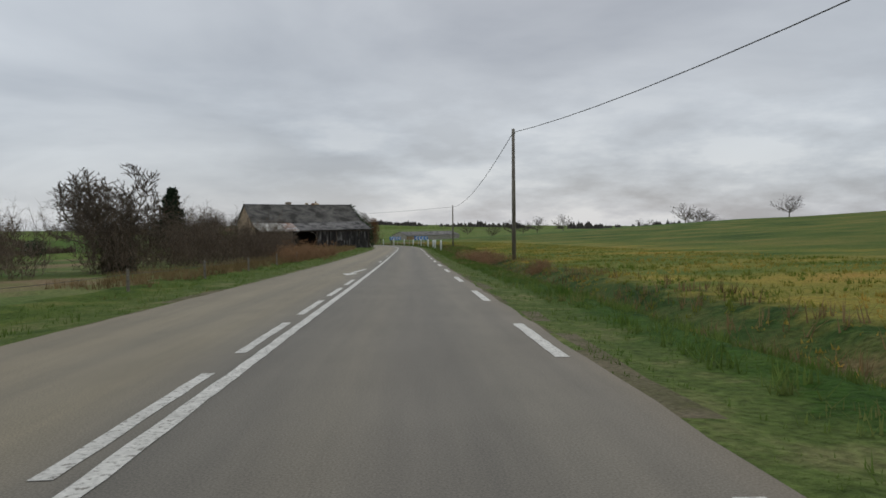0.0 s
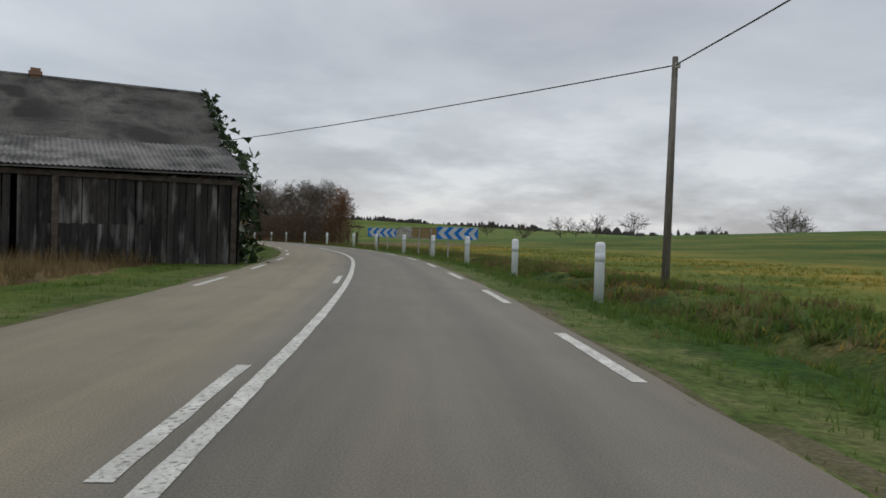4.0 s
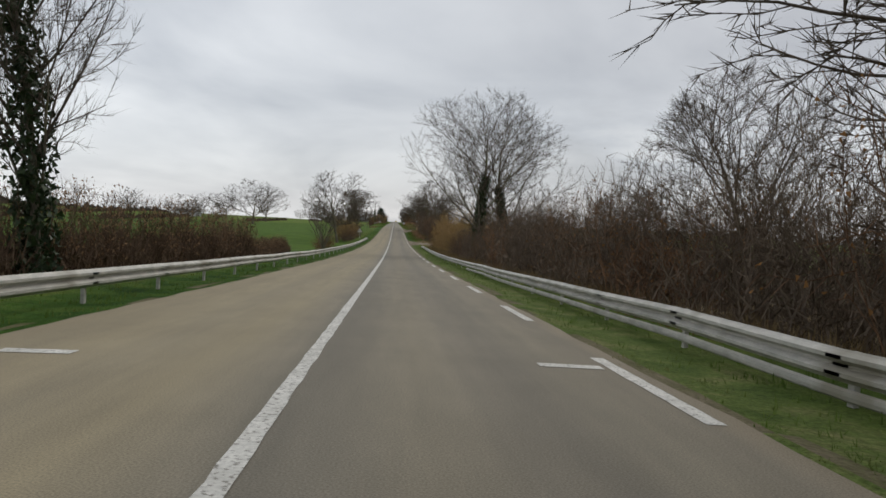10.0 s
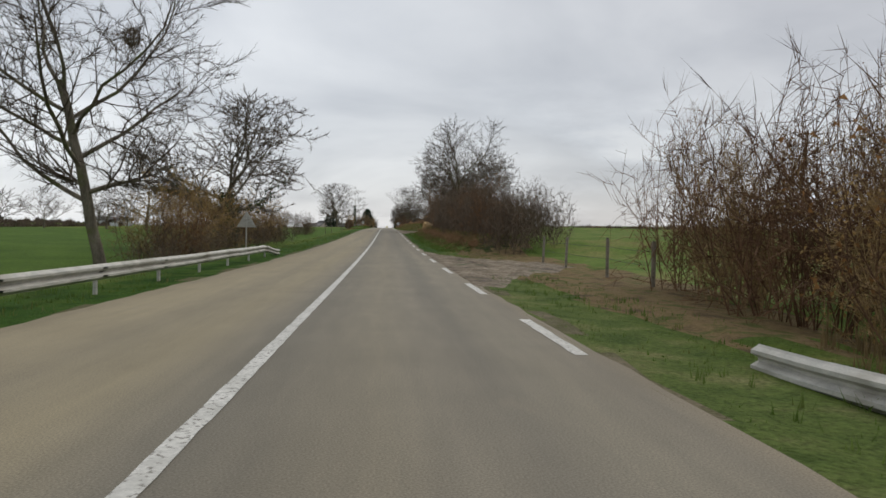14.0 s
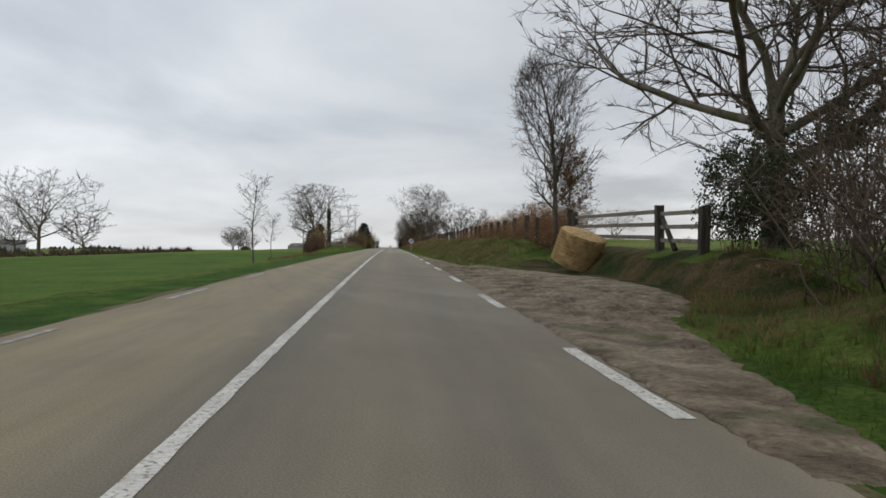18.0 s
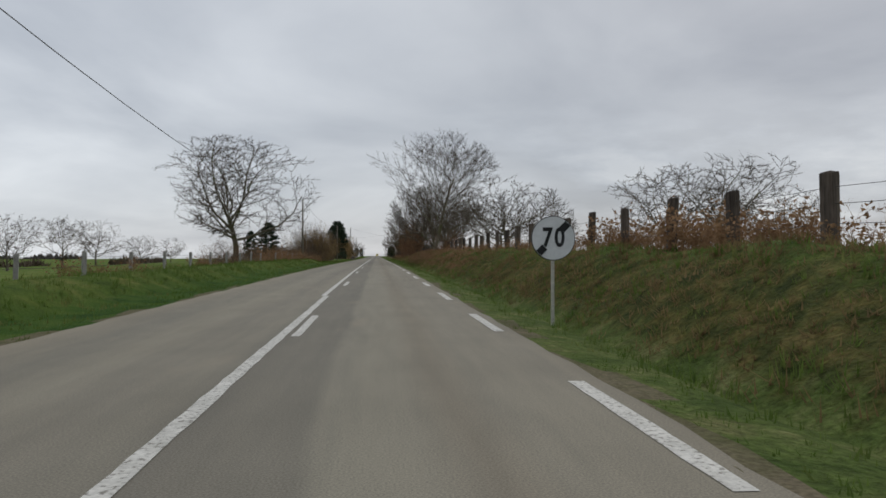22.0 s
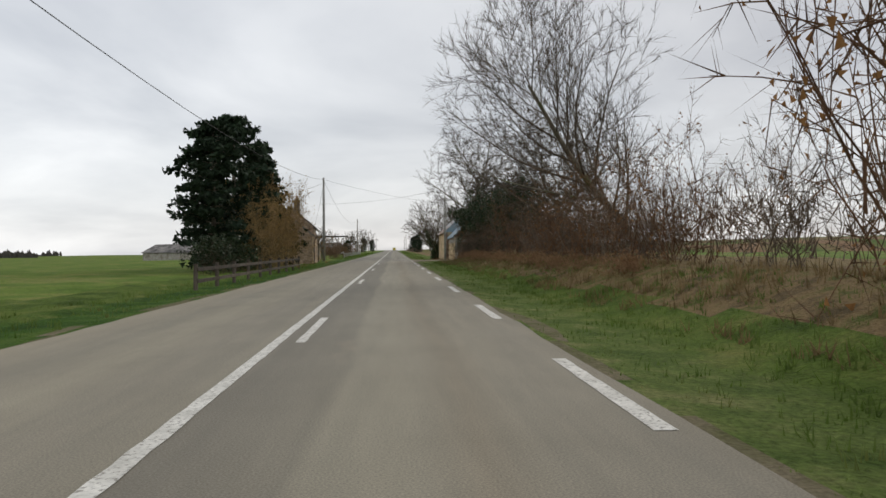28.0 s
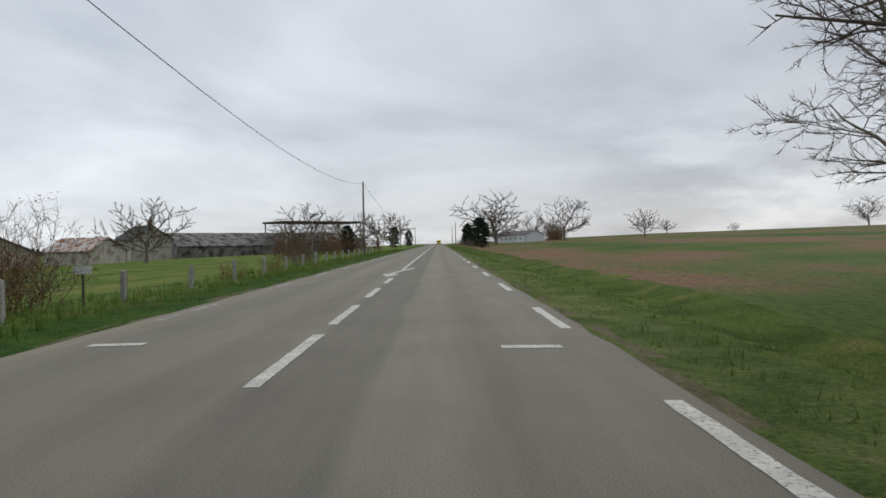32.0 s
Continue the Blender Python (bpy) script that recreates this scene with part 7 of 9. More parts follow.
    for u, v, s in (("i", "j", 1.8), ("j", "k", 1.2), ("k", "l", 1.1), ("l", "m", 2.7), ("m", "n", 1.6)):
        wire(TOPS[u], TOPS[v], s, 0.016)
    L = TOPS["l"]
    wire(L, TOPS["o"], 0.3)
    wire(L + Vector((0, 0, -3.2)), TOPS["p"] + Vector((0, 0, 1.0)), 0.4)
    wire(L + Vector((0, 0, -0.4)), (-12.2, 400.0, 5.6), 0.3)
    wire(L + Vector((0, 0, -0.6)), (-9.2, 411.0, 2.9), 0.2)
    bar = thing("wire_bracket", "short steel bracket on the concrete pole", "bracket", at=Matrix.Translation(L + Vector((0, -0.2, -3.2))))
    part("bar", box(-0.35, 0.35, -0.03, 0.03, -0.03, 0.03), GALVA, bar)
    # far poles along the road
    for k, (x, y) in enumerate(((6.5, 700.0), (6.8, 780.0), (-10, 760.0))):
        pole("far%d" % k, x, y, 8.5, "distant wooden utility pole")


poles()


# ---- fences, gate, bale ----
def post_mesh(h, w, seed, mat):
    rng = np.random.RandomState(seed)
    lean = rng.normal(0, 0.02, 2) * h
    bm = box(-w / 2, w / 2, -w / 2, w / 2, -0.3, h, w * 0.14)
    for v in bm.verts:
        v.co.x += rng.normal(0, 0.008) + lean[0] * v.co.z / h
        v.co.y += rng.normal(0, 0.008) + lean[1] * v.co.z / h
        if v.co.z > h * 0.9:
            v.co.z += rng.normal(0, 0.02)
    me = bpy.data.meshes.new("post")
    bm.to_mesh(me)
    bm.free()
    me.materials.append(mat)
    return me


def fence(name, label, spots, h, w, mat, wires=(), seed=1, sag=0.03):
    """Posts at (y, d) spots, with wires at the given heights."""
    t = thing(name, label, "fence")
    shapes = [post_mesh(h * s, w, seed + k, mat) for k, s in enumerate((0.92, 1.0, 1.06, 0.97, 1.02))]
    rng = random.Random(seed)
    at = [P(y, d) for y, d in spots]
    for k, q in enumerate(at):
        ob = new("post", shapes[rng.randrange(5)])
        ob.parent = t
        ob.matrix_basis = Matrix.Translation(q) @ Matrix.Rotation(rng.uniform(-0.4, 0.4), 4, "Z")
    for z in wires:
        pts = []
        for a, b in zip(at[:-1], at[1:]):
            pts += [a + (b - a) * f + Vector((0, 0, z - 4 * sag * f * (1 - f))) for f in (0, 0.33, 0.67)]
        pts.append(at[-1] + Vector((0, 0, z)))
        part("wire", tube_mesh("wire", pts, [0.007] * len(pts), 3, WIRE), None, t)
    return t


fence("sleeper_fence", "line of thick dark sleeper posts with wire along the bank", [(float(np.interp(k, (0, 7, 15, 21, 35, 40), (94.1, 120.35, 150.1, 173.4, 225.2, 244.2))), 9.4 + 0.05 * math.sin(k * 1.7)) for k in range(42)], 1.35, 0.24, POST_WOOD, (0.45, 0.8, 1.1), 5)
fence("sleeper_fence", "line of thick dark sleeper posts with wire along the bank", [(270.2 + k * 3.87, 9.4 + 0.06 * math.sin(k)) for k in range(12)], 1.35, 0.24, POST_WOOD, (0.45, 0.8, 1.1), 6)
fence("pasture_fence", "row of pale weathered stakes along the pasture bank", [(163 + k * 4.6, -8.1) for k in range(26)], 0.8, 0.11, CONCRETE, (0.35, 0.65), 7)
fence("meadow_fence", "row of whitish concrete posts with wire round a meadow", [(443 + k * 5.6, -6.6 - 0.09 * k) for k in range(18)], 0.85, 0.13, CONCRETE, (0.3, 0.55, 0.78), 8)
fence("field_fence", "few thin pale stakes along the field edge", [(-401 + k * 7.3, -6.4) for k in range(7)], 0.7, 0.07, RAIL_WOOD, (0.5,), 9)
fence("field_fence", "old leaning wooden posts at the weedy field's corner", [(-232, 12.5), (-228, 14), (-223, 13.0), (-218, 13.5)], 1.5, 0.18, POST_WOOD, (0.6, 1.1), 10)
fence("gateway_posts", "thin pale wooden stakes at the field entrance", [(-20.5, 8.3), (-24.8, 8.3), (-29.7, 8.5), (-34.0, 8.5)], 1.25, 0.09, RAIL_WOOD, (0.6, 1.0), 11)
fence("garden_fence", "dark wooden posts round a garden plot", [(306 + k * 3.3, -9.6) for k in range(9)], 1.15, 0.14, POST_WOOD, (0.5, 0.95), 12)
fence("gate_posts", "pair of sturdy wooden gate posts beside the drive", [(396.0, 8.5), (399.1, 8.3)], 1.6, 0.22, POST_WOOD, (), 13)


def rail_fence(label, y0, y1, d, h, rails, bay, mat, w=0.12):
    t = thing("rail_fence", label, "fence")
    n = max(1, round((y1 - y0) / bay))
    for k in range(n + 1):
        y = y0 + (y1 - y0) * k / n
        part("post", box(-0.06, 0.06, -0.06, 0.06, -0.3, h, 0.012), mat, t, "", facing(y, d))
    for k in range(n):
        a, b = y0 + (y1 - y0) * k / n, y0 + (y1 - y0) * (k + 1) / n
        for z in rails:
            pa, pb = P(a, d, z), P(b, d, z)
            L = (pb - pa).length
            m = Matrix.Translation(pa) @ (pb - pa).to_track_quat("Y", "Z").to_matrix().to_4x4()
            part("rail", box(0.06, 0.09, -0.05, L + 0.05, -w / 2, w / 2, 0.008), mat, t, "", m)


rail_fence("low dark board fence in front of the garden evergreens", 345, 371, -4.9, 0.85, (0.3, 0.68), 3.0, POST_WOOD)
rail_fence("low dark board fence at the garden corner", 318, 334, -8.6, 0.95, (0.35, 0.75), 2.7, POST_WOOD)


def wooden_gate():
    t = thing("field_gate", "grey three-rail wooden field gate on stout posts", "gate")
    a, b = P(77.0, 10.0), P(88.0, 10.0)
    L = (b - a).length
    m = Matrix.Translation(a) @ (b - a).to_track_quat("Y", "Z").to_matrix().to_4x4()
    zg = 1.0
    for s, h in ((-3.4, 1.25), (0, 1.4), (L, 1.45), (L + 1.1, 1.6)):
        q = a + (b - a) * (s / L)
        part("post", post_mesh(h, 0.26, int(s * 7) + 40, POST_WOOD), None, t, "", Matrix.Translation(q))
    for z in (0.35, 0.78, 1.2):
        part("rail", box(-0.05, 0.05, 0, L, z - 0.07, z + 0.07, 0.02), RAIL_WOOD, t, "", m)
        part("rail", box(-0.04, 0.04, -3.4, 0, z - 0.15, z - 0.02, 0.02), RAIL_WOOD, t, "", m)
    part("brace", tube_mesh("brace", [(0, -1.3, 0.0), (0, -0.1, 1.1)], [0.09, 0.08], 8, POST_WOOD), None, t, "", m)
    part("brace", tube_mesh("brace", [(0, L + 1.4, 0.0), (0, L + 0.1, 1.1)], [0.09, 0.08], 8, POST_WOOD), None, t, "", m)


wooden_gate()


def farm_gate():
    t = thing("farm_gate", "weathered wooden farm gate with a white sheet tied to it", "gate", at=facing(399.0, 8.6, 0, -80))
    for k, z in enumerate((0.2, 0.42, 0.66, 0.9, 1.12)):
        part("bar", box(-0.02, 0.02, 0.05, 4.2, z - 0.05, z + 0.05, 0.012), RAIL_WOOD, t, "", Matrix.Rotation(0.004 * (k - 2), 4, "X"))
    for y in (0.08, 0.32, 1.5, 2.8, 4.12):
        part("upright", box(0.02, 0.06, y - 0.05, y + 0.05, 0.05, 1.2, 0.012), RAIL_WOOD, t)
    part("sheet", box(0.065, 0.085, 0.5, 1.05, 0.12, 1.2, 0.008), SIGN_WHITE, t, "white sheet")
    part("sheet_back", box(-0.045, -0.025, 0.5, 1.05, 0.12, 1.2, 0.008), SIGN_WHITE, t, "white sheet")


farm_gate()


def hay_bale():
    rng = np.random.RandomState(12)
    R, H, n = 0.92, 1.3, 60
    V, F = [], []
    rings = 40
    for i in range(rings + 1):
        z = H * i / rings
        edge = 1 - 0.05 * (max(0, abs(2 * i / rings - 1) - 0.85) / 0.15) ** 2
        r0 = R * edge + 0.012 * math.sin(i * 2.3) + rng.normal(0, 0.008)
        for k in range(n):
            a = 2 * math.pi * k / n
            r = r0 + rng.normal(0, 0.012)
            V.append((r * math.cos(a), r * math.sin(a), z))
    for i in range(rings):
        for k in range(n):
            F.append((i * n + k, i * n + (k + 1) % n, (i + 1) * n + (k + 1) % n, (i + 1) * n + k))
    for z, first in ((0, 0), (H, rings * n)):
        prev = list(range(first, first + n))
        for f in (0.75, 0.5, 0.25):
            ring = []
            for k in range(n):
                a = 2 * math.pi * k / n
                ring.append(len(V))
                V.append((R * f * math.cos(a), R * f * math.sin(a), z + rng.normal(0, 0.015) + (0.03 if z else -0.0)))
            for k in range(n):
                F.append((prev[k], prev[(k + 1) % n], ring[(k + 1) % n], ring[k]))
            prev = ring
        F.append(tuple(prev))
    at = facing(82.6, 8.55, 0.3) @ Euler((0.36, 0.16, 0.3)).to_matrix().to_4x4()
    t = thing("hay_bale", "round golden hay bale standing tilted on the mud", "hay bale", at=at)
    part("roll", mesh_of("roll", V, F, [HAY], flat=False), None, t)
    m = 5200
    a, z = rng.uniform(0, 6.28, m), rng.uniform(0.02, H, m)
    b = np.stack([np.cos(a) * R, np.sin(a) * R, z], 1)
    along = np.stack([-np.sin(a), np.cos(a), rng.normal(0, 0.18, m)], 1) * rng.choice([-1, 1], m)[:, None]
    out = b * np.array([1, 1, 0]) / R
    tip = b + along * rng.uniform(0.06, 0.2, (m, 1)) + out * rng.uniform(0.0, 0.05, (m, 1))
    side = np.array([0, 0, 0.006])
    v = np.stack([b - side, b + side, tip], 1).reshape(-1, 3)
    tagged(part("loose_straw", mesh_of("loose_straw", v, np.arange(3 * m).reshape(-1, 3), [HAY]), None, t), kind="stuff")
    for k in range(9):
        z = 0.12 + k * 0.13
        ring = [((R + 0.012) * math.cos(q * 0.2618), (R + 0.012) * math.sin(q * 0.2618), z + 0.02 * math.sin(q)) for q in range(25)]
        part("twine", tube_mesh("twine", ring, [0.005] * 25, 4, BLADE_DRY), None, t)


hay_bale()


def far_van():
    t = thing("van", "small yellow delivery van far ahead on the road", "van", at=facing(760, 1.7, 0.02))
    part("body", box(-0.9, 0.9, -2.0, 2.0, 0.35, 1.85, 0.16), YELLOW_VAN, t)
    part("rear_window", box(-0.7, 0.7, -2.02, -1.995, 1.2, 1.65), GLASS, t)
    part("bumper", box(-0.85, 0.85, -2.06, -1.98, 0.35, 0.55, 0.02), SIGN_BLACK, t)
    for x in (-0.8, 0.8):
        part("tail_light", box(x - 0.07, x + 0.07, -2.03, -1.99, 0.8, 1.15), RUST, t)
        for y in (-1.25, 1.3):
            part("wheel", tube_mesh("wheel", [(x - 0.09, y, 0.31), (x + 0.09, y, 0.31)], [0.31, 0.31], 16, SIGN_BLACK, False), None, t)


far_van()


# ---- dust dragged on to the road from the farm drives ----
def dust_film(y0, y1, mid, reach, side_pull, strength, label):
    """A film of dust whose streaks fan out from a drive at mid; it thins out all round."""
    ys = np.arange(y0, y1 + 0.01, 0.4)
    ds = np.linspace(-3.45, 3.45, 24)
    Y, D = np.meshgrid(ys, ds, indexing="ij")
    u = 3.5 - D
    streak = (Y - mid) - side_pull * (0.9 * u + 0.42 * u * u)
    X, W = place(Y, D)
    Z = mid_z(Y) - 0.035 * np.abs(D) / HALF + 0.0085
    far = np.hypot((Y - mid - side_pull * 1.6 * u) / reach, u / 8.5)
    edge = np.clip(np.minimum(Y - y0, y1 - Y) / 4.0, 0, 1) * np.clip((3.45 - np.abs(D)) / 0.5 + (D > 0), 0, 1)
    fade = strength * np.clip(1.15 - far, 0, 1) * edge
    m = len(ds)
    i, j = np.meshgrid(np.arange(len(ys) - 1), np.arange(m - 1), indexing="ij")
    q = (i * m + j).ravel()
    me = mesh_of("dust_film", np.stack([X, W, Z], -1).reshape(-1, 3), np.stack([q, q + 1, q + m + 1, q + m], 1), [DUST], flat=False)
    at = np.empty(len(me.loops), np.int32)
    me.loops.foreach_get("vertex_index", at)
    for name, a, b in (("streaks", streak, D), ("thinness", fade, fade)):
        me.uv_layers.new(name=name).data.foreach_set("uv", np.stack([a.ravel(), b.ravel()], 1)[at].ravel())
    part("dust_film", me, None, road, label)


dust_film(392, 446, 407, 19, 1.0, 0.95, "pale dust dragged by tractor tyres from the farm drive")
dust_film(52, 104, 72, 17, 0.8, 0.4, "pale dust dragged by tractor tyres from the gateway")

# ---- buildings: local x points to the road or viewer side, y along the front, z up ----
def prism_wall(length, tops, z0, thick, openings=()):
    """A wall along local y from 0, its outer face at x = 0; tops is a list of (s, z); openings are (s0, s1, za, zb)."""
    cuts = sorted({0.0, float(length)} | {s for s, _ in tops} | {v for o in openings for v in o[:2]})
    cuts = [c for c in cuts if 0 <= c <= length]
    ss, zs = [t[0] for t in tops], [t[1] for t in tops]
    V, F = [], []
    for s0, s1 in zip(cuts[:-1], cuts[1:]):
        mid = (s0 + s1) / 2
        t0, t1 = float(np.interp(s0 + 1e-6, ss, zs)), float(np.interp(s1 - 1e-6, ss, zs))
        spans, low = [], z0
        for a, b, za, zb in sorted((o for o in openings if o[0] < mid < o[1]), key=lambda o: o[2]):
            if za > low:
                spans.append((low, low, za, za))
            low = zb
        spans.append((low, low, t0, t1))
        for a0, a1, b0, b1 in spans:
            k = len(V)
            V += [(0, s0, a0), (0, s1, a1), (0, s1, b1), (0, s0, b0), (-thick, s0, a0), (-thick, s1, a1), (-thick, s1, b1), (-thick, s0, b0)]
            F += [tuple(k + i for i in q) for q in ((0, 1, 2, 3), (5, 4, 7, 6), (4, 0, 3, 7), (1, 5, 6, 2), (3, 2, 6, 7), (4, 5, 1, 0))]
    return V, F


UNIT_STONES = []


def unit_stones():
    rng = np.random.RandomState(5)
    for k in range(8):
        j = lambda: rng.uniform(-0.1, 0.1)
        v = [(0, -0.5 + j(), -0.5 + j()), (0, 0.5 + j(), -0.5 + j()), (0, 0.5 + j(), 0.5 + j()), (0, -0.5 + j(), 0.5 + j())]
        v += [(1 + 2 * j(), 0.8 * y, 0.72 * z) for _, y, z in v]
        v.append((1.15 + j(), j(), j()))
        f = [(0, 1, 5, 4), (1, 2, 6, 5), (2, 3, 7, 6), (3, 0, 4, 7), (4, 5, 8), (5, 6, 8), (6, 7, 8), (7, 4, 8)]
        UNIT_STONES.append((np.array(v), f))


unit_stones()
STONE_MESHES = {}


def stone_mesh(k, mat):
    key = (k, mat.name)
    if key not in STONE_MESHES:
        v, f = UNIT_STONES[k]
        STONE_MESHES[key] = mesh_of("stone", v, f, [mat])
    return STONE_MESHES[key]


def face_with_stones(wall, length, tops, z0, openings, mat, seed, course=(0.08, 0.19), run=(0.18, 0.5), single=150, start=0.0, proud=(0.005, 0.017), keep=1.0):
    """Rubble laid in courses on the outer face: the stones nearest to start singly, the others joined."""
    rng = np.random.RandomState(seed)
    ss, zs = [t[0] for t in tops], [t[1] for t in tops]
    made = []
    z = z0
    while z < max(zs):
        h = rng.uniform(*course)
        s = -rng.uniform(0, 0.3)
        while s < length:
            w = rng.uniform(*run)
            a, b = max(s, 0.01), min(s + w, length - 0.01)
            top = min(np.interp(a, ss, zs), np.interp(b, ss, zs))
            s += w
            if b - a < 0.1 or z + h > top - 0.02 or rng.rand() > keep:
                continue
            if any(a < o[1] + 0.02 and b > o[0] - 0.02 and z < o[3] + 0.02 and z + h > o[2] - 0.02 for o in openings):
                continue
            made.append(((a + b) / 2, z + h / 2 + rng.uniform(-0.025, 0.025), b - a - 0.004, (h + 0.006) * rng.uniform(0.82, 1.12), rng.uniform(*proud), rng.randint(8)))
        z += h
    made.sort(key=lambda q: abs(q[0] - start))
    for s, zc, w, h, p, k in made[:single]:
        ob = new("stone", stone_mesh(k, mat))
        ob.parent = wall
        ob.matrix_basis = Matrix.LocRotScale(Vector((0.002, s, zc)), None, (p, w, h))
    V, F, base = [], [], 0
    for s, zc, w, h, p, k in made[single:]:
        v, f = UNIT_STONES[k]
        V.append(v * np.array([p, w, h]) + np.array([0.002, s, zc]))
        F += [tuple(i + base for i in q) for q in f]
        base += len(v)
    if V:
        rest = new("stonework", mesh_of("stonework", np.concatenate(V), F, [mat]))
        rest.parent = wall
        tagged(rest, kind="stuff")


def wall_part(house, name, at, length, tops, z0, mat, openings=(), thick=0.45, stones=None, label="", **kw):
    V, F = prism_wall(length, tops, z0, thick, openings)
    w = part(name, mesh_of(name, V, F, [mat]), None, house, label, at)
    if stones:
        face_with_stones(w, length, tops, z0, openings, stones, **kw)
    return w


def window_in(house, at, s0, s1, za, zb, frame=FRAME, bars=1, kind="window", lintel=None, depth=0.18):
    """A framed window or glazed door set back in an opening, with panes, sill and lintel."""
    t = 0.06
    bm = bmesh.new()
    def bar(y0, y1, z0, z1):
        b = box(-depth - 0.05, -depth, y0, y1, z0, z1)
        me = bpy.data.meshes.new("bar")
        b.to_mesh(me)
        b.free()
        bm.from_mesh(me)
        bpy.data.meshes.remove(me)
    bar(s0, s0 + t, za, zb), bar(s1 - t, s1, za, zb), bar(s0 + t, s1 - t, za, za + t), bar(s0 + t, s1 - t, zb - t, zb)
    for k in range(bars):
        m = s0 + (s1 - s0) * (k + 1) / (bars + 1)
        bar(m - t / 2, m + t / 2, za + t, zb - t)
    w = part(kind, bm, frame, house, "", at)
    for k in range(bars + 1):
        a, b = s0 + (s1 - s0) * k / (bars + 1), s0 + (s1 - s0) * (k + 1) / (bars + 1)
        part("pane", box(-depth - 0.035, -depth - 0.022, a + t * 0.6, b - t * 0.6, za + t, zb - t), GLASS, w)
    if lintel:
        part("lintel", box(-0.1, 0.03, s0 - 0.15, s1 + 0.15, zb, zb + 0.2, 0.015), lintel, house, "", at)
        part("window_sill", box(-0.1, 0.05, s0 - 0.08, s1 + 0.08, za - 0.1, za, 0.012), lintel, house, "", at)
    return w


def slope_frame(e0, e1, r0):
    e0, e1, r0 = Vector(e0), Vector(e1), Vector(r0)
    u = (e1 - e0)
    L = u.length
    u.normalize()
    v = r0 - e0
    v -= u * v.dot(u)
    H = v.length
    v.normalize()
    n = u.cross(v)
    if n.z < 0:
        n = -n
    return u, v, n, L, H


def tiled_slope(house, e0, e1, r0, mat, seed=1, tile=(0.26, 0.17), name="roof", label="", shear=0.0):
    """A slated roof plane: slab below, every slate a thin quad lapped over the one beneath."""
    u, v, n, L, H = slope_frame(e0, e1, r0)
    e0 = Vector(e0)
    rng = np.random.RandomState(seed)
    k = [e0 - n * 0.1, e0 + u * L - n * 0.1, e0 + u * L + v * H - n * 0.1, e0 + v * H - n * 0.1]
    k += [q + n * 0.1 for q in k]
    slab = part(name, mesh_of(name, k, [(0, 3, 2, 1), (4, 5, 6, 7), (0, 1, 5, 4), (1, 2, 6, 5), (2, 3, 7, 6), (3, 0, 4, 7)], [mat]), None, house, label)
    rows, cols = int(H / tile[1]), int(L / tile[0])
    V, F = [], []
    for i in range(rows):
        for j in range(cols):
            a = (j + (i % 2) * 0.5) * L / cols - 0.0
            b = min(a + L / cols - 0.008, L)
            if b <= a:
                continue
            lo, hi = i * H / rows, min((i + 1.15) * H / rows, H)
            up = 0.02 + rng.uniform(0, 0.012)
            q = len(V)
            for s, t, w in ((a, lo - 0.01, up), (b, lo - 0.01, up + rng.uniform(-0.003, 0.003)), (b, hi, 0.006), (a, hi, 0.006)):
                V.append(e0 + u * s + v * t + n * w)
            F.append((q, q + 1, q + 2, q + 3))
    s = part("slating", mesh_of("slating", V, F, [mat]), None, slab)
    tagged(s, kind="stuff")
    return slab


def sheet_slope(house, e0, e1, r0, mat, wave=0.177, amp=0.024, name="roof", label="", sag=0.0, sheets=1):
    """A corrugated roof plane in overlapping sheets, ribs running down the slope."""
    u, v, n, L, H = slope_frame(e0, e1, r0)
    e0 = Vector(e0)
    per = 6
    cols = int(L / wave) * per
    V, F = [], []
    rows = [(k / 8) * H for k in range(9)]
    for t in rows:
        for c in range(cols + 1):
            s = L * c / cols
            h = amp * math.sin(2 * math.pi * c / per) + 0.01 * math.sin(s * 0.8 + t) - sag * math.sin(math.pi * s / L) * math.sin(math.pi * t / H)
            V.append(e0 + u * s + v * t + n * (h + 0.03))
    m = cols + 1
    for i in range(8):
        for c in range(cols):
            F.append((i * m + c, i * m + c + 1, (i + 1) * m + c + 1, (i + 1) * m + c))
    k = len(V)
    V += [e0 - n * 0.06, e0 + u * L - n * 0.06, e0 + u * L + v * H - n * 0.06, e0 + v * H - n * 0.06]
    V += [q - n * 0.03 for q in V[k:k + 4]]
    F += [tuple(k + i for i in q) for q in ((0, 1, 2, 3), (7, 6, 5, 4), (0, 4, 5, 1), (1, 5, 6, 2), (2, 6, 7, 3), (3, 7, 4, 0))]
    return part(name, mesh_of(name, V, F, [mat], flat=False), None, house, label)


def chimney_part(house, x, y, z0, z1, w, d, mat, pots=1):
    c = part("chimney", box(x - w / 2, x + w / 2, y - d / 2, y + d / 2, z0, z1, 0.02), mat, house)
    part("chimney_cap", box(x - w / 2 - 0.07, x + w / 2 + 0.07, y - d / 2 - 0.07, y + d / 2 + 0.07, z1 - 0.32, z1 - 0.14, 0.02), mat, c)
    for k in range(pots):
        yy = y + (k - (pots - 1) / 2) * 0.45
        part("chimney_pot", tube_mesh("chimney_pot", [(x, yy, z1 - 0.02), (x, yy, z1 + 0.22), (x, yy, z1 + 0.5)], [0.2, 0.14, 0.11], 10, BRICK), None, c, "terracotta chimney pot")
    return c


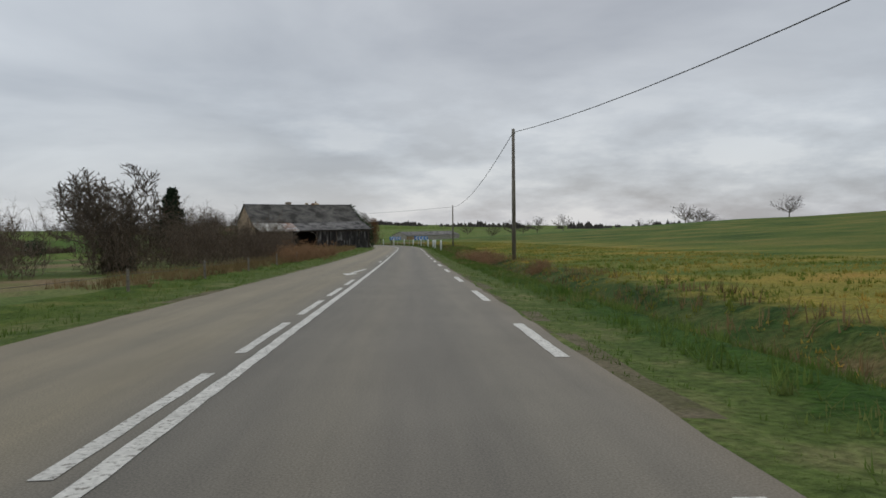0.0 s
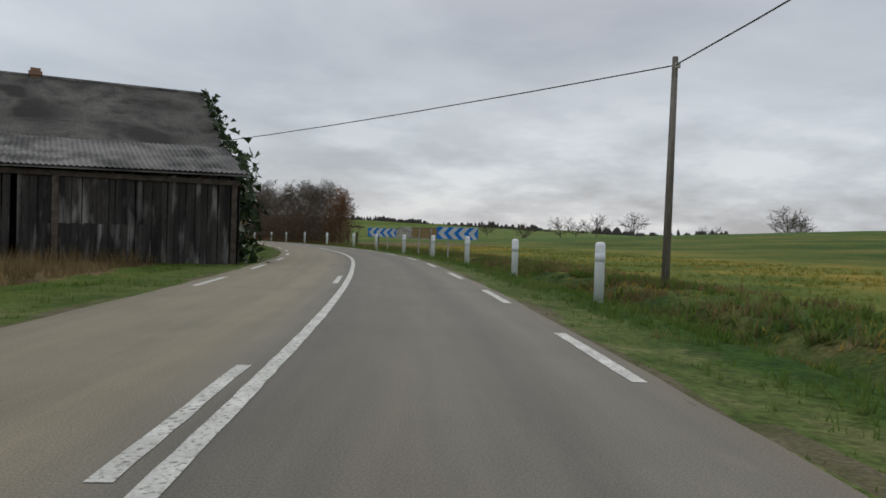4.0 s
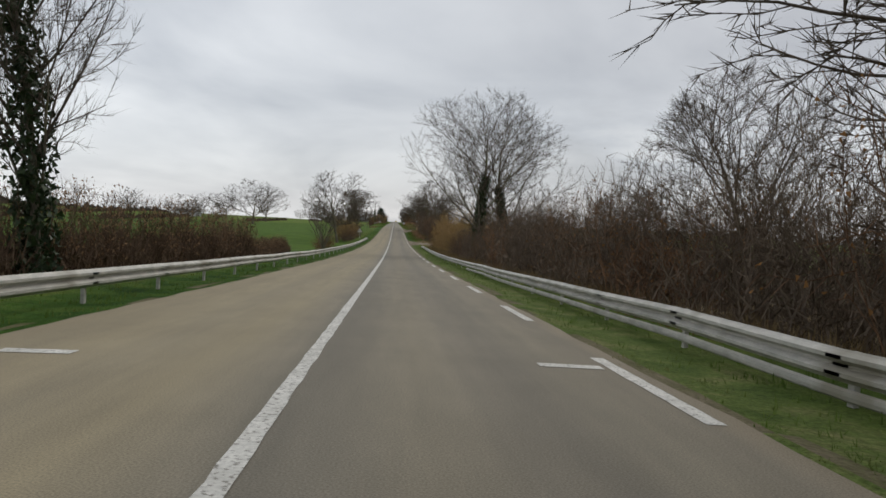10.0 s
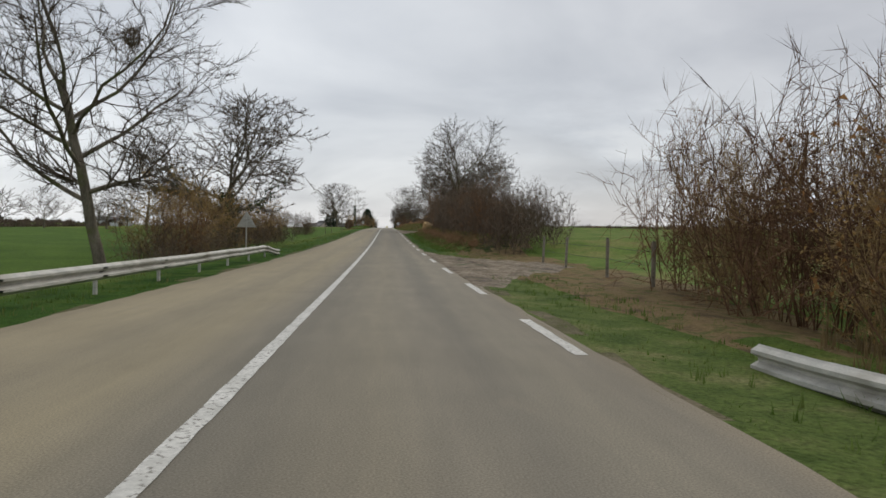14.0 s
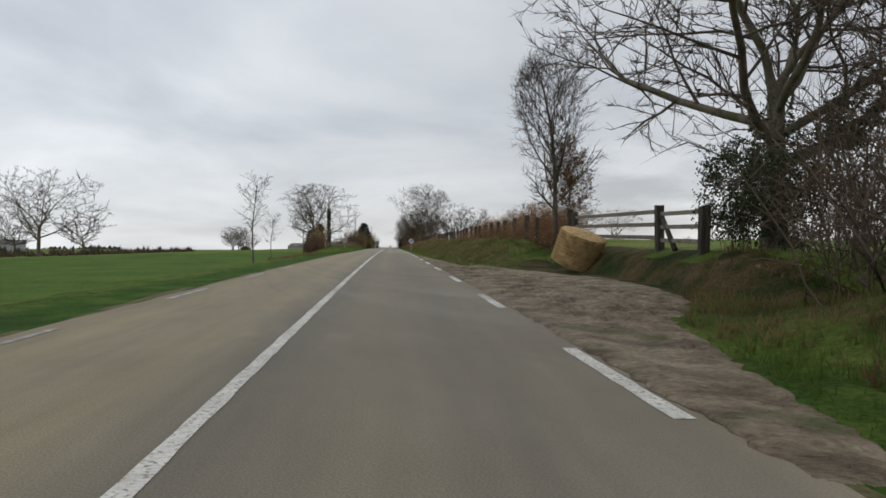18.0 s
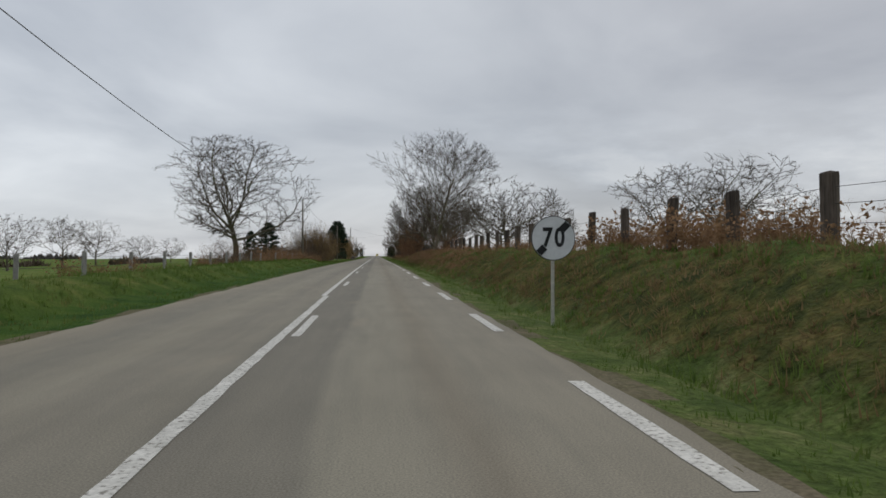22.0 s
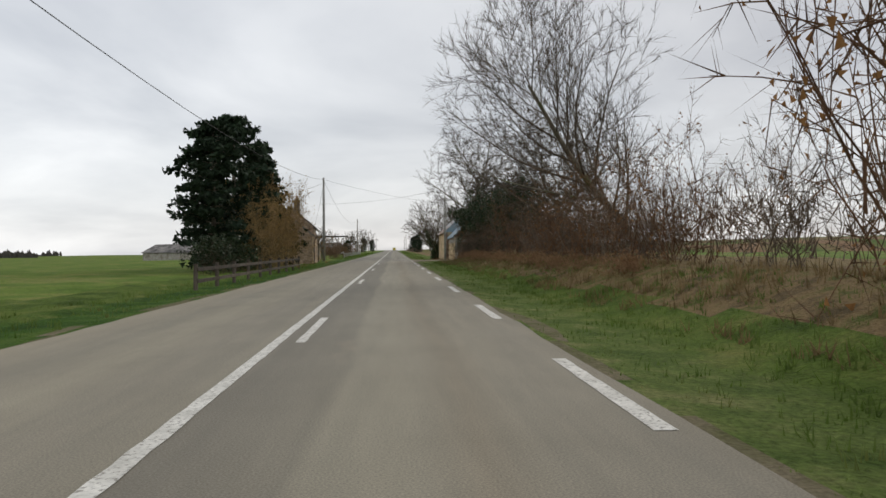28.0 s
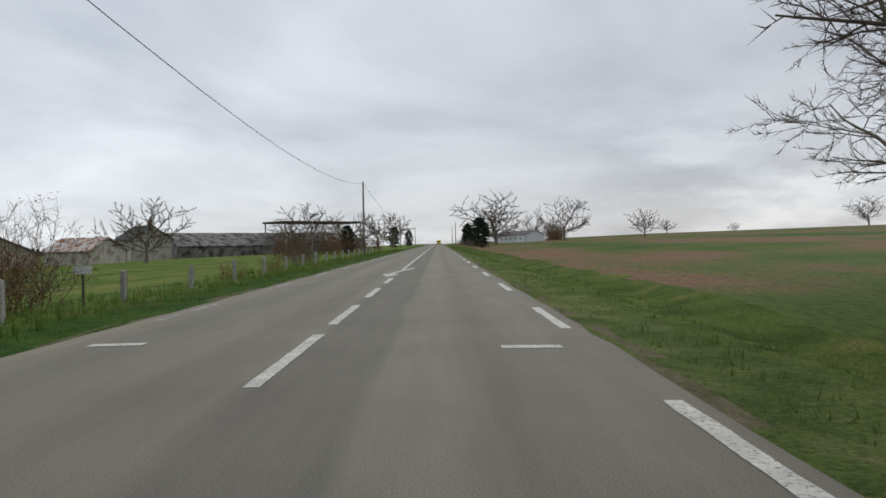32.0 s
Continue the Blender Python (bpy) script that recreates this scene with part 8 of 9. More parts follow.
def gutter_part(house, x, y0, y1, z, down=None, base=0.0):
    part("gutter", tube_mesh("gutter", [(x, y0, z), (x, y1, z - 0.03)], [0.05, 0.05], 8, GUTTER), None, house)
    for yy in down or ():
        part("downpipe", tube_mesh("downpipe", [(x, yy, z), (x - 0.12, yy, z - 0.25), (x - 0.18, yy, z - 0.45), (x - 0.18, yy, base)], [0.045] * 4, 8, GUTTER), None, house)


def aerial(x, y, z, h, house_at, label):
    """A television aerial on a mast."""
    t = thing("tv_aerial", label, "aerial", at=house_at @ Matrix.Translation((x, y, z)))
    part("mast", tube_mesh("mast", [(0, 0, 0), (0, 0, h)], [0.022, 0.018], 6, GALVA), None, t)
    part("boom", tube_mesh("boom", [(0.1, -0.75, h - 0.02), (-0.1, 0.75, h + 0.02)], [0.016, 0.016], 5, GALVA), None, t)
    for k in range(8):
        f = -0.7 + k * 0.2
        part("element", tube_mesh("element", [(-0.2 - 0.1 * f, f, h), (0.2 - 0.1 * f, f, h)], [0.008, 0.008], 4, GALVA), None, t)
    part("lower_boom", tube_mesh("lower_boom", [(0.05, -0.4, h - 0.55), (-0.05, 0.4, h - 0.55)], [0.014, 0.014], 5, GALVA), None, t)


def boards(house, at, length, tops, z0, mat, seed, width=(0.14, 0.24), gap=0.03, skip=0.0, thick=0.03, name="board"):
    """Upright weatherboards, each its own piece."""
    rng = np.random.RandomState(seed)
    ss, zs = [t[0] for t in tops], [t[1] for t in tops]
    s = 0.0
    while s < length - 0.05:
        w = min(rng.uniform(*width), length - s)
        top = min(np.interp(s, ss, zs), np.interp(s + w, ss, zs)) - rng.uniform(0, 0.05)
        if rng.rand() >= skip:
            lift = rng.uniform(-0.012, 0.012)
            bm = box(lift - thick, lift, s, s + w - rng.uniform(0.004, gap), z0 + rng.uniform(0, 0.14), top)
            part(name, bm, mat, house, "", at @ Matrix.Rotation(rng.normal(0, 0.006), 4, "X"))
        s += w


def gable_tops(depth, eave, ridge):
    return [(0, eave), (depth / 2, ridge), (depth, eave)]


RIGHT_TURN = Matrix.Rotation(math.pi, 4, "Z")


def turned(x, y, deg):
    return Matrix.Translation((x, y, 0)) @ Matrix.Rotation(radians(deg), 4, "Z")


def plain_house(name, label, at, length, depth, eave, ridge, base, wall_mat, roof_mat, near=True, far=True, front_open=(), stones=None, seed=1, single=0, near_single=0, overhang=0.25, roof="slate", category="house", start=0.0, rough=None, keep=1.0, near_open=(), backroof=True):
    """A gabled house: front on local x = 0, ridge along y, near gable at y = 0."""
    h = thing(name, label, category, at=at)
    kw = dict(seed=seed, single=single, start=start, keep=keep)
    if rough:
        kw.update(rough)
    wall_part(h, "front_wall", Matrix.Identity(4), length, [(0, eave), (length, eave)], base, wall_mat, front_open, stones=stones, **kw)
    wall_part(h, "back_wall", turned(-depth, length, 180), length, [(0, eave), (length, eave)], base, wall_mat)
    if near:
        wall_part(h, "gable_wall", turned(-depth, 0, -90) , depth, gable_tops(depth, eave, ridge), base, wall_mat, near_open, stones=stones, **dict(kw, seed=seed + 1, single=near_single, start=depth))
    if far:
        wall_part(h, "gable_wall", turned(0, length, 90), depth, gable_tops(depth, eave, ridge), base, wall_mat)
    o = overhang
    drop = o * (ridge - eave) / (depth / 2)
    f = tiled_slope if roof == "slate" else sheet_slope
    f(h, (o, -0.12, eave - drop + 0.04), (o, length + 0.12, eave - drop + 0.04), (-depth / 2, -0.12, ridge + 0.06), roof_mat)
    f(h, (-depth - o, -0.12, eave - drop + 0.04), (-depth - o, length + 0.12, eave - drop + 0.04), (-depth / 2, -0.12, ridge + 0.06), roof_mat)
    part("ridge_cap", tube_mesh("ridge_cap", [(-depth / 2, -0.12, ridge + 0.05), (-depth / 2, length + 0.12, ridge + 0.05)], [0.1, 0.1], 8, roof_mat), None, h)
    return h


# -- the row of stone cottages near the end of the drive
def cottages():
    z = float(mid_z(400.0))
    # local +x faces the road; the row swings away from it by a few degrees
    row = Matrix.Translation((-7.25, 389.6, z)) @ Matrix.Rotation(radians(4.6), 4, "Z")
    lab = "old stone cottage with a grey slate roof and brick-brown rubble walls"
    base = -0.9
    h = plain_house("cottage", "low wing of a stone cottage under a grey slate roof", row, 4.6, 4.9, 2.55, 4.55, base, MORTAR, COTTAGE_SLATE, far=False, stones=STONE, seed=21, single=170, near_single=60, start=2.0, rough=dict(course=(0.06, 0.14), run=(0.18, 0.6)))
    gutter_part(h, 0.33, -0.1, 4.6, 2.3, (0.35,), base)
    for zc in np.arange(base + 0.5, 2.5, 0.42):
        part("quoin", box(-0.5 if int(zc * 10) % 2 else -0.3, 0.05, 0.0, 0.62 if int(zc * 10) % 2 else 0.4, zc - 0.2, zc + 0.2, 0.03), STONE_OCHRE, h)
    part("meter_box", box(0.03, 0.2, 0.75, 1.15, 0.95, 1.35, 0.015), GALVA, h, "grey letter box on the corner")
    tall = row @ Matrix.Translation((0, 4.65, 0))
    h = plain_house("cottage", lab, tall, 10.4, 4.1, 3.5, 5.22, base, MORTAR, COTTAGE_SLATE, stones=STONE, seed=23, single=190, start=6.0, near_single=20, rough=dict(course=(0.06, 0.14), run=(0.18, 0.6)))
    gutter_part(h, 0.33, 0, 10.4, 3.2, (), base)
    chimney_part(h, -2.05, 9.95, 4.8, 6.75, 0.62, 0.9, CHIMNEY_STONE)
    t3 = row @ Matrix.Translation((0, 15.1, 0))
    ope = [(1.6, 2.6, 0.3, 1.6)]
    h = plain_house("cottage", "lower end of the stone cottage with one brown-shuttered window", t3, 5.8, 4.0, 2.95, 4.3, base, MORTAR, COTTAGE_SLATE, near=False, front_open=ope, stones=STONE, seed=25, single=110, start=2.0, rough=dict(course=(0.06, 0.14), run=(0.18, 0.6)))
    window_in(h, Matrix.Identity(4), 1.6, 2.6, 0.3, 1.6, DARK_WOOD, 1, lintel=STONE_OCHRE)
    part("shutter", box(-0.12, -0.08, 1.67, 2.53, 0.36, 1.54, 0.008), DARK_WOOD, h, "closed brown wooden shutter")
    gutter_part(h, 0.33, 0, 5.8, 2.72, (5.6,), base)
    t4 = row @ Matrix.Translation((0, 21.0, 0))
    op2 = [(2.6, 3.5, -0.6, 1.3), (8.3, 9.0, 0.0, 1.15), (12.9, 13.9, -0.3, 0.95), (20.0, 20.8, -0.6, 0.75)]
    h = plain_house("cottage", "low stone cottage with white-framed windows and a slate roof", t4, 26.8, 7.0, 2.1, 5.15, base, STONE_GREY, COTTAGE_SLATE, front_open=op2, stones=STONE_GREY, seed=27, single=220, start=17.0, near_single=10, rough=dict(course=(0.05, 0.115), run=(0.16, 0.5)))
    for a, b, c, d in op2:
        window_in(h, Matrix.Identity(4), a, b, c, d, FRAME, 1, lintel=BLOCK, kind="glazed_door" if c < 0 else "window", depth=0.1)
    gutter_part(h, 0.33, 0, 26.8, 1.8, (26.6,), base)
    chimney_part(h, -3.5, 23.8, 4.6, 5.9, 0.8, 1.5, BLOCK)
    s = part("skylight", box(-0.02, 0.06, -0.5, 0.5, -0.6, 0.6, 0.02), SIGN_WHITE, h, "pale roof window", Matrix.Translation((-1.5, 15.0, 3.56)) @ Matrix.Rotation(radians(-48), 4, "Y"))
    part("pane", box(0.061, 0.07, -0.42, 0.42, -0.52, 0.52), GLASS, s)
    part("mail_box", box(0.04, 0.3, 1.0, 1.5, 0.1, 0.45, 0.02), SIGN_BACK, h, "cream letter box on the wall")
    aerial(-1.75, 10.0, 6.3, 2.6, tall, "television aerial on the cottage chimney")
    aerial(-3.5, 23.2, 5.7, 1.5, t4, "television aerial on the low cottage's chimney")


cottages()


# -- stone barns on the other side
def right_barns():
    z = float(mid_z(420.0))
    # front faces the road, so local x points to -x: y runs towards the viewer
    at = Matrix.Translation((7.0, 432.7, z)) @ RIGHT_TURN
    op = [(7.6, 8.2, 0.8, 1.4)]
    h = plain_house("barn", "ochre stone barn under rusting sheet metal", at, 12.6, 7.4, 3.55, 6.95, -1.4, PALE_MORTAR, PALE_SHEET, front_open=op, stones=STONE_OCHRE, seed=31, single=230, start=12.0, roof="sheet", rough=dict(course=(0.13, 0.23), run=(0.2, 0.5)), category="barn", near=True, far=True)
    part("shutter", box(-0.3, -0.26, 7.6, 8.2, 0.8, 1.4), DARK_WOOD, h)
    part("lintel", box(-0.1, 0.05, 7.35, 8.45, 1.41, 1.58, 0.02), STONE_OCHRE, h)
    sheet_slope(h, (0.34, 1.6, 3.3), (0.34, 12.74, 3.3), (-0.7, 1.6, 4.26), RUST, name="rusty_sheet", label="rust-streaked edge of the sheet roof")
    for k in range(10):
        a, b = 0.74 * k, 0.74 * k + 0.76
        tops = [(q - a, float(np.interp(q, (0, 3.7, 7.4), (3.55, 6.95, 3.55)))) for q in ([a, 3.7, b] if a < 3.7 < b else [a, b])]
        V, F = prism_wall(b - a, tops, 3.45, 0.03)
        part("metal_sheet", mesh_of("metal_sheet", V, F, [ZINC]), None, h, "", turned(0.02, 12.64, 90) @ Matrix.Translation((0.012 * (k % 2) + 0.03, a, 0)))
    for zc in np.arange(-1.1, 3.3, 0.36):
        part("quoin", box(-0.55 if int(zc * 10) % 2 else -0.35, 0.06, 12.0, 12.64, zc - 0.17, zc + 0.17, 0.03), STONE, h)
    # lower shed butting on to it
    at2 = Matrix.Translation((7.5, 419.7, z)) @ RIGHT_TURN
    op2 = [(2.7, 3.8, 1.4, 1.8), (5.0, 5.8, 1.2, 1.75)]
    h = plain_house("shed", "stone and block cattle shed with a boarded gable and blue-grey roof", at2, 9.6, 5.4, 2.75, 5.5, -1.4, PALE_MORTAR, ZINC, near=False, far=False, front_open=op2, stones=STONE_OCHRE, seed=41, single=150, start=6.0, roof="sheet", rough=dict(course=(0.13, 0.23), run=(0.2, 0.5)), category="shed")
    wall_part(h, "gable_wall", turned(0, 9.6, 90), 5.4, [(0, 2.75), (5.4, 2.75)], -1.4, BLOCK, [(2.0, 3.0, 1.55, 2.05)], label="grey concrete-block end wall", stones=BLOCK, seed=43, course=(0.2, 0.201), run=(0.5, 0.501), single=120, proud=(0.003, 0.006))
    # added near-black triangle: the shade behind the gaps in the gable boards
    wall_part(h, "inner_wall", turned(-0.1, 9.0, 90), 5.2, gable_tops(5.2, 2.7, 5.3), 2.7, INNER_SHADE)
    rng = np.random.RandomState(44)
    zz = 2.8
    while zz < 5.2:
        half = 2.6 * (5.5 - zz) / 2.75
        for a, b in ((2.7 - half, 2.55 + rng.uniform(-0.1, 0.1)), (3.7, 2.7 + half)) if 3.2 < zz < 4.1 else ((2.7 - half, 2.7 + half),):
            if b - a > 0.15:
                part("gable_board", box(-0.03, 0.0 + rng.uniform(0, 0.015), a, b, zz, zz + 0.13), DARK_WOOD, h, "", turned(0.03, 9.66, 90) @ Matrix.Rotation(rng.normal(0, 0.008), 4, "X"))
        zz += 0.145
    part("tie_beam", box(-0.06, 0.08, -0.1, 5.5, 2.62, 2.86, 0.02), DARK_WOOD, h, "", turned(0, 9.62, 90))
    part("prop", box(-0.02, 0.08, 2.1, 2.28, 1.7, 3.1, 0.02), RAIL_WOOD, h, "", turned(0, 9.7, 90) @ Matrix.Translation((0, 0, 0)))
    for zc, shift in ((1.98, 0.0), (2.22, 0.24), (2.46, 0.05)):
        for yc in np.arange(0.55 + shift, 9.3, 0.5):
            part("grey_block", box(-0.2, 0.035, yc - 0.235, yc + 0.235, zc - 0.11, zc + 0.11, 0.01), BLOCK, h)


right_barns()


# -- the weathered barn inside the bend
def bend_barn():
    zb = -1.35
    # local x towards the viewer, y from its left end to its right
    turn = Matrix.Rotation(radians(2.0), 4, "Z")
    at = Matrix.Translation((-34.0, -282.0, 0)) @ turn @ Matrix(((0, 1, 0, 0), (-1, 0, 0, 0), (0, 0, 1, 0), (0, 0, 0, 1)))
    L = 19.0
    h = thing("barn", "weathered open-fronted farm barn with black boards and patched roofs", "barn", at=at)
    wall_part(h, "back_wall", turned(-11.0, L, 180), L, [(0, 4.0), (L, 4.0)], zb, STONE)
    # added sheet behind the open front, its colour painting in the barn's shade
    wall_part(h, "inner_wall", Matrix.Translation((-0.5, 0, 0)), L, [(0, 3.9), (L, 3.9)], zb, INNER_SHADE)
    for yy, deg in ((0.0, -90), (L, 90)):
        wall_part(h, "gable_wall", turned(-11.0 if yy == 0 else 0.0, yy, deg), 11.0, gable_tops(11.0, 3.9, 7.0), zb, MORTAR, stones=STONE, seed=51, single=40 if yy else 60, start=11.0 if yy == 0 else 0.0)
    tiled_slope(h, (0.2, -0.2, 3.85), (0.2, L + 0.3, 3.85), (-5.5, -0.2, 7.0), OLD_SLATE, 3, (0.3, 0.22), label="mossy worn slate roof")
    tiled_slope(h, (-11.2, -0.2, 3.85), (-11.2, L + 0.3, 3.85), (-5.5, -0.2, 7.0), SLATE, 4, (0.4, 0.3))
    part("ridge_cap", tube_mesh("ridge_cap", [(-5.5, -0.2, 7.02), (-5.5, 9, 6.96), (-5.5, L + 0.3, 7.0)], [0.12] * 3, 8, FIBRE), None, h)
    chimney_part(h, -5.5, 12.2, 6.6, 7.35, 0.4, 0.4, BRICK, 0)
    # lean-to in front: bare metal, rusty and fibre-cement sheets
    E = 4.7
    sheet_slope(h, (E, -0.1, 2.45), (E, 4.3, 2.45), (0.15, -0.1, 3.75), GALVA, label="bare grey metal sheets")
    sheet_slope(h, (E, 4.3, 2.45), (E, 6.6, 2.45), (0.15, 4.3, 3.75), RUST, label="patch of rusty metal sheets")
    sheet_slope(h, (E, 6.6, 2.5), (E, L + 0.3, 2.7), (0.15, 6.6, 3.78), FIBRE, label="corrugated fibre-cement sheets", sag=0.06)
    part("eave_beam", box(4.3, 4.5, 0, L, 2.28, 2.46, 0.02), DARK_WOOD, h)
    for yy in (0.15, 5.3, 9.6, 13.0, 18.8):
        part("post", box(4.3, 4.5, yy - 0.1, yy + 0.1, zb, 2.3, 0.02), RAIL_WOOD if yy < 6 else DARK_WOOD, h)
    for yy, sgn in ((5.3, -1), (5.3, 1), (9.6, -1), (0.15, 1)):
        pts = [(4.4, yy + sgn * 0.08, 1.2), (4.4, yy + sgn * 0.25, 1.75), (4.4, yy + sgn * 0.65, 2.1), (4.4, yy + sgn * 1.15, 2.3)]
        part("curved_brace", tube_mesh("curved_brace", pts, [0.07, 0.075, 0.075, 0.07], 6, RAIL_WOOD), None, h)
    part("rail", box(4.33, 4.45, 0.2, 5.3, 0.35, 0.48, 0.015), DARK_WOOD, h)
    boards(h, Matrix.Translation((4.42, 9.6, 0)), 9.3, [(0, 2.4), (9.3, 2.6)], zb + 0.1, BARN_WOOD, 61, skip=0.02)
    boards(h, Matrix.Translation((4.46, 12.6, 0)), 3.4, [(0, 0.75), (3.4, 0.75)], zb + 0.1, BARN_WOOD, 62, skip=0.1)
    boards(h, turned(0.1, L + 0.02, 90) @ Matrix.Translation((0, -4.3, 0)), 4.3, [(0, 2.4), (4.3, 3.6)], zb, BARN_WOOD, 63)
    # ivy on its road end
    rng = np.random.RandomState(65)
    c = np.stack([rng.uniform(-7.5, 4.6, 3000), L + 0.2 + np.abs(rng.normal(0, 0.35, 3000)), rng.uniform(zb, 7.2, 3000)], 1)
    keep = c[:, 2] < np.interp(c[:, 0], [-11, -5.5, 0.2, 4.8], [4.2, 7.4, 4.4, 3.0]) + rng.normal(0, 0.15, 3000)
    iv = part("ivy", leaf_quads("ivy", c[keep], 0.36, IVY, 66), None, h, "dark ivy climbing the gable")
    tagged(iv, kind="stuff")
    # low stone kerb before it
    k = thing("stone_kerb", "low mossy kerb of rough stones before the barn", "kerb", at=at)
    for j in range(24):
        s = 2.0 + j * 0.72
        part("stone", box(7.0 + 0.02 * j, 7.4 + 0.02 * j, s, s + 0.66, zb - 0.1, zb + 0.45 + 0.06 * math.sin(j * 2.3), 0.05), STONE, k)


bend_barn()


def ivy_curtain(parent, at, length, tops, z0, count, seed, size=0.3, swell=0.35, hang=0.2):
    rng = np.random.RandomState(seed)
    s = rng.uniform(-0.2, length + 0.2, count)
    top = np.interp(s, [t[0] for t in tops], [t[1] for t in tops]) + rng.normal(0, hang, count)
    z = z0 + (top - z0) * rng.uniform(0, 1, count) ** 0.9
    lump = 0.5 + 0.5 * np.sin(s * 1.3 + z * 0.9) * np.sin(z * 1.7 - s * 0.4)
    x = 0.03 + swell * lump * rng.uniform(0.2, 1, count)
    iv = part("ivy", leaf_quads("ivy", np.stack([x, s, z], 1), size, IVY, seed), None, parent, "thick dark ivy over the wall", at)
    tagged(iv, kind="stuff")


# -- the row of old houses on the way out of the bend
def bend_houses():
    z = -1.3
    # front on the road side, y running away from the viewer; the row follows x = -9.5
    at = Matrix.Translation((-10.0, -262.0, z)) @ Matrix.Rotation(radians(-1.5), 4, "Z")
    op = [(11.3, 12.5, 1.9, 3.6), (3.4, 4.4, 0.8, 2.2)]
    h = plain_house("house", "cream rendered house with a slate roof and ivy on its front", at, 16.5, 6.4, 4.7, 8.0, -0.6, RENDER, SLATE, front_open=op, category="house")
    for a, b, c, d in op:
        window_in(h, Matrix.Identity(4), a, b, c, d, FRAME, 1, lintel=STONE)
    part("shutter", box(0.02, 0.06, 12.5, 13.1, 1.9, 3.6, 0.01), BLOCK, h, "pale grey shutter")
    gutter_part(h, 0.33, 0, 16.5, 4.4, (), -0.4)
    ivy_curtain(h, Matrix.Translation((0, 6.5, 0)), 5.0, [(0, 1.2), (1.5, 3.4), (3, 2.6), (5, 0.6)], -0.4, 900, 71, 0.26, 0.3)
    chimney_part(h, -3.0, 15.9, 7.0, 9.6, 0.9, 1.1, STONE_OCHRE, 1)
    # little lean-to with a door
    at2 = Matrix.Translation((-9.75, -245.2, z)) @ Matrix.Rotation(radians(-1.5), 4, "Z")
    h = thing("outhouse", "small cream lean-to with a narrow door and dark tiled roof", "outhouse", at=at2)
    wall_part(h, "front_wall", Matrix.Identity(4), 6.4, [(0, 2.75), (6.4, 2.75)], -0.6, RENDER, [(3.6, 4.5, -0.3, 1.75)])
    wall_part(h, "side_wall", turned(0, 6.4, 90), 4.0, [(0, 2.75), (4.0, 4.9)], -0.6, STONE)
    part("door", box(-0.2, -0.15, 3.6, 4.5, -0.3, 1.75, 0.01), BLOCK, h, "pale grey plank door")
    tiled_slope(h, (0.25, 0, 2.62), (0.25, 6.6, 2.62), (-4.2, 0, 5.1), OLD_SLATE, 5, (0.24, 0.2), label="dark brown tiled roof")
    gutter_part(h, 0.3, 0, 6.5, 2.6, (), -0.4)
    # tall stone house, its gable to the bend
    at3 = Matrix.Translation((-9.7, -238.6, z)) @ Matrix.Rotation(radians(-1.0), 4, "Z")
    op3 = [(3.2, 4.2, 2.9, 4.6), (8.5, 9.5, 2.9, 4.5)]
    h = plain_house("stone_house", "tall stone house with big chimneys and an ivy-grown front", at3, 17.0, 8.2, 5.7, 9.4, -0.7, MORTAR, SLATE, front_open=op3, stones=STONE, seed=81, single=90, start=2.0, near_single=140, rough=dict(course=(0.07, 0.15), run=(0.16, 0.42)))
    for a, b, c, d in op3:
        window_in(h, Matrix.Identity(4), a, b, c, d, BLOCK, 1, lintel=STONE_OCHRE)
    chimney_part(h, -2.7, 0.4, 7.2, 9.9, 0.5, 0.55, RENDER, 0)
    chimney_part(h, -4.1, 12.4, 8.6, 10.5, 1.0, 1.8, STONE_GREY, 0)
    ivy_curtain(h, Matrix.Translation((0, 4.4, 0)), 12.8, [(0, 4.5), (2, 6.2), (9, 6.3), (12.8, 6.0)], -0.6, 17000, 82, 0.15, 0.5, 0.2)
    # timber-framed barn end with slits
    at4 = Matrix.Translation((-8.9, -221.4, z - 0.35))
    op4 = [(11.6, 12.0, 0.6, 2.9), (13.6, 13.9, 1.6, 3.1), (15.2, 15.5, 1.6, 3.1)]
    h = plain_house("barn", "grey timber and stone barn end half covered in ivy", at4, 17.6, 9.0, 4.5, 8.6, -0.6, MORTAR, SLATE, front_open=op4, stones=STONE, seed=91, single=110, start=9.0, category="barn", near=False, keep=0.96)
    boards(h, Matrix.Translation((0.06, 10.2, 0)), 7.3, [(0, 4.4), (7.3, 4.4)], 0.9, RAIL_WOOD, 92, width=(0.18, 0.34), skip=0.13)
    for yy in (10.1, 12.9, 15.0, 17.4):
        part("post", box(-0.05, 0.12, yy - 0.09, yy + 0.09, -0.5, 4.4, 0.02), POST_WOOD, h)
    part("rail", box(0.02, 0.13, 10.1, 17.4, 3.35, 3.5, 0.01), POST_WOOD, h)
    ivy_curtain(h, Matrix.Identity(4), 9.2, [(0, 4.9), (4, 4.7), (7, 3.4), (9.2, 0.5)], -0.5, 10000, 93, 0.15, 0.5, 0.2)


bend_houses()


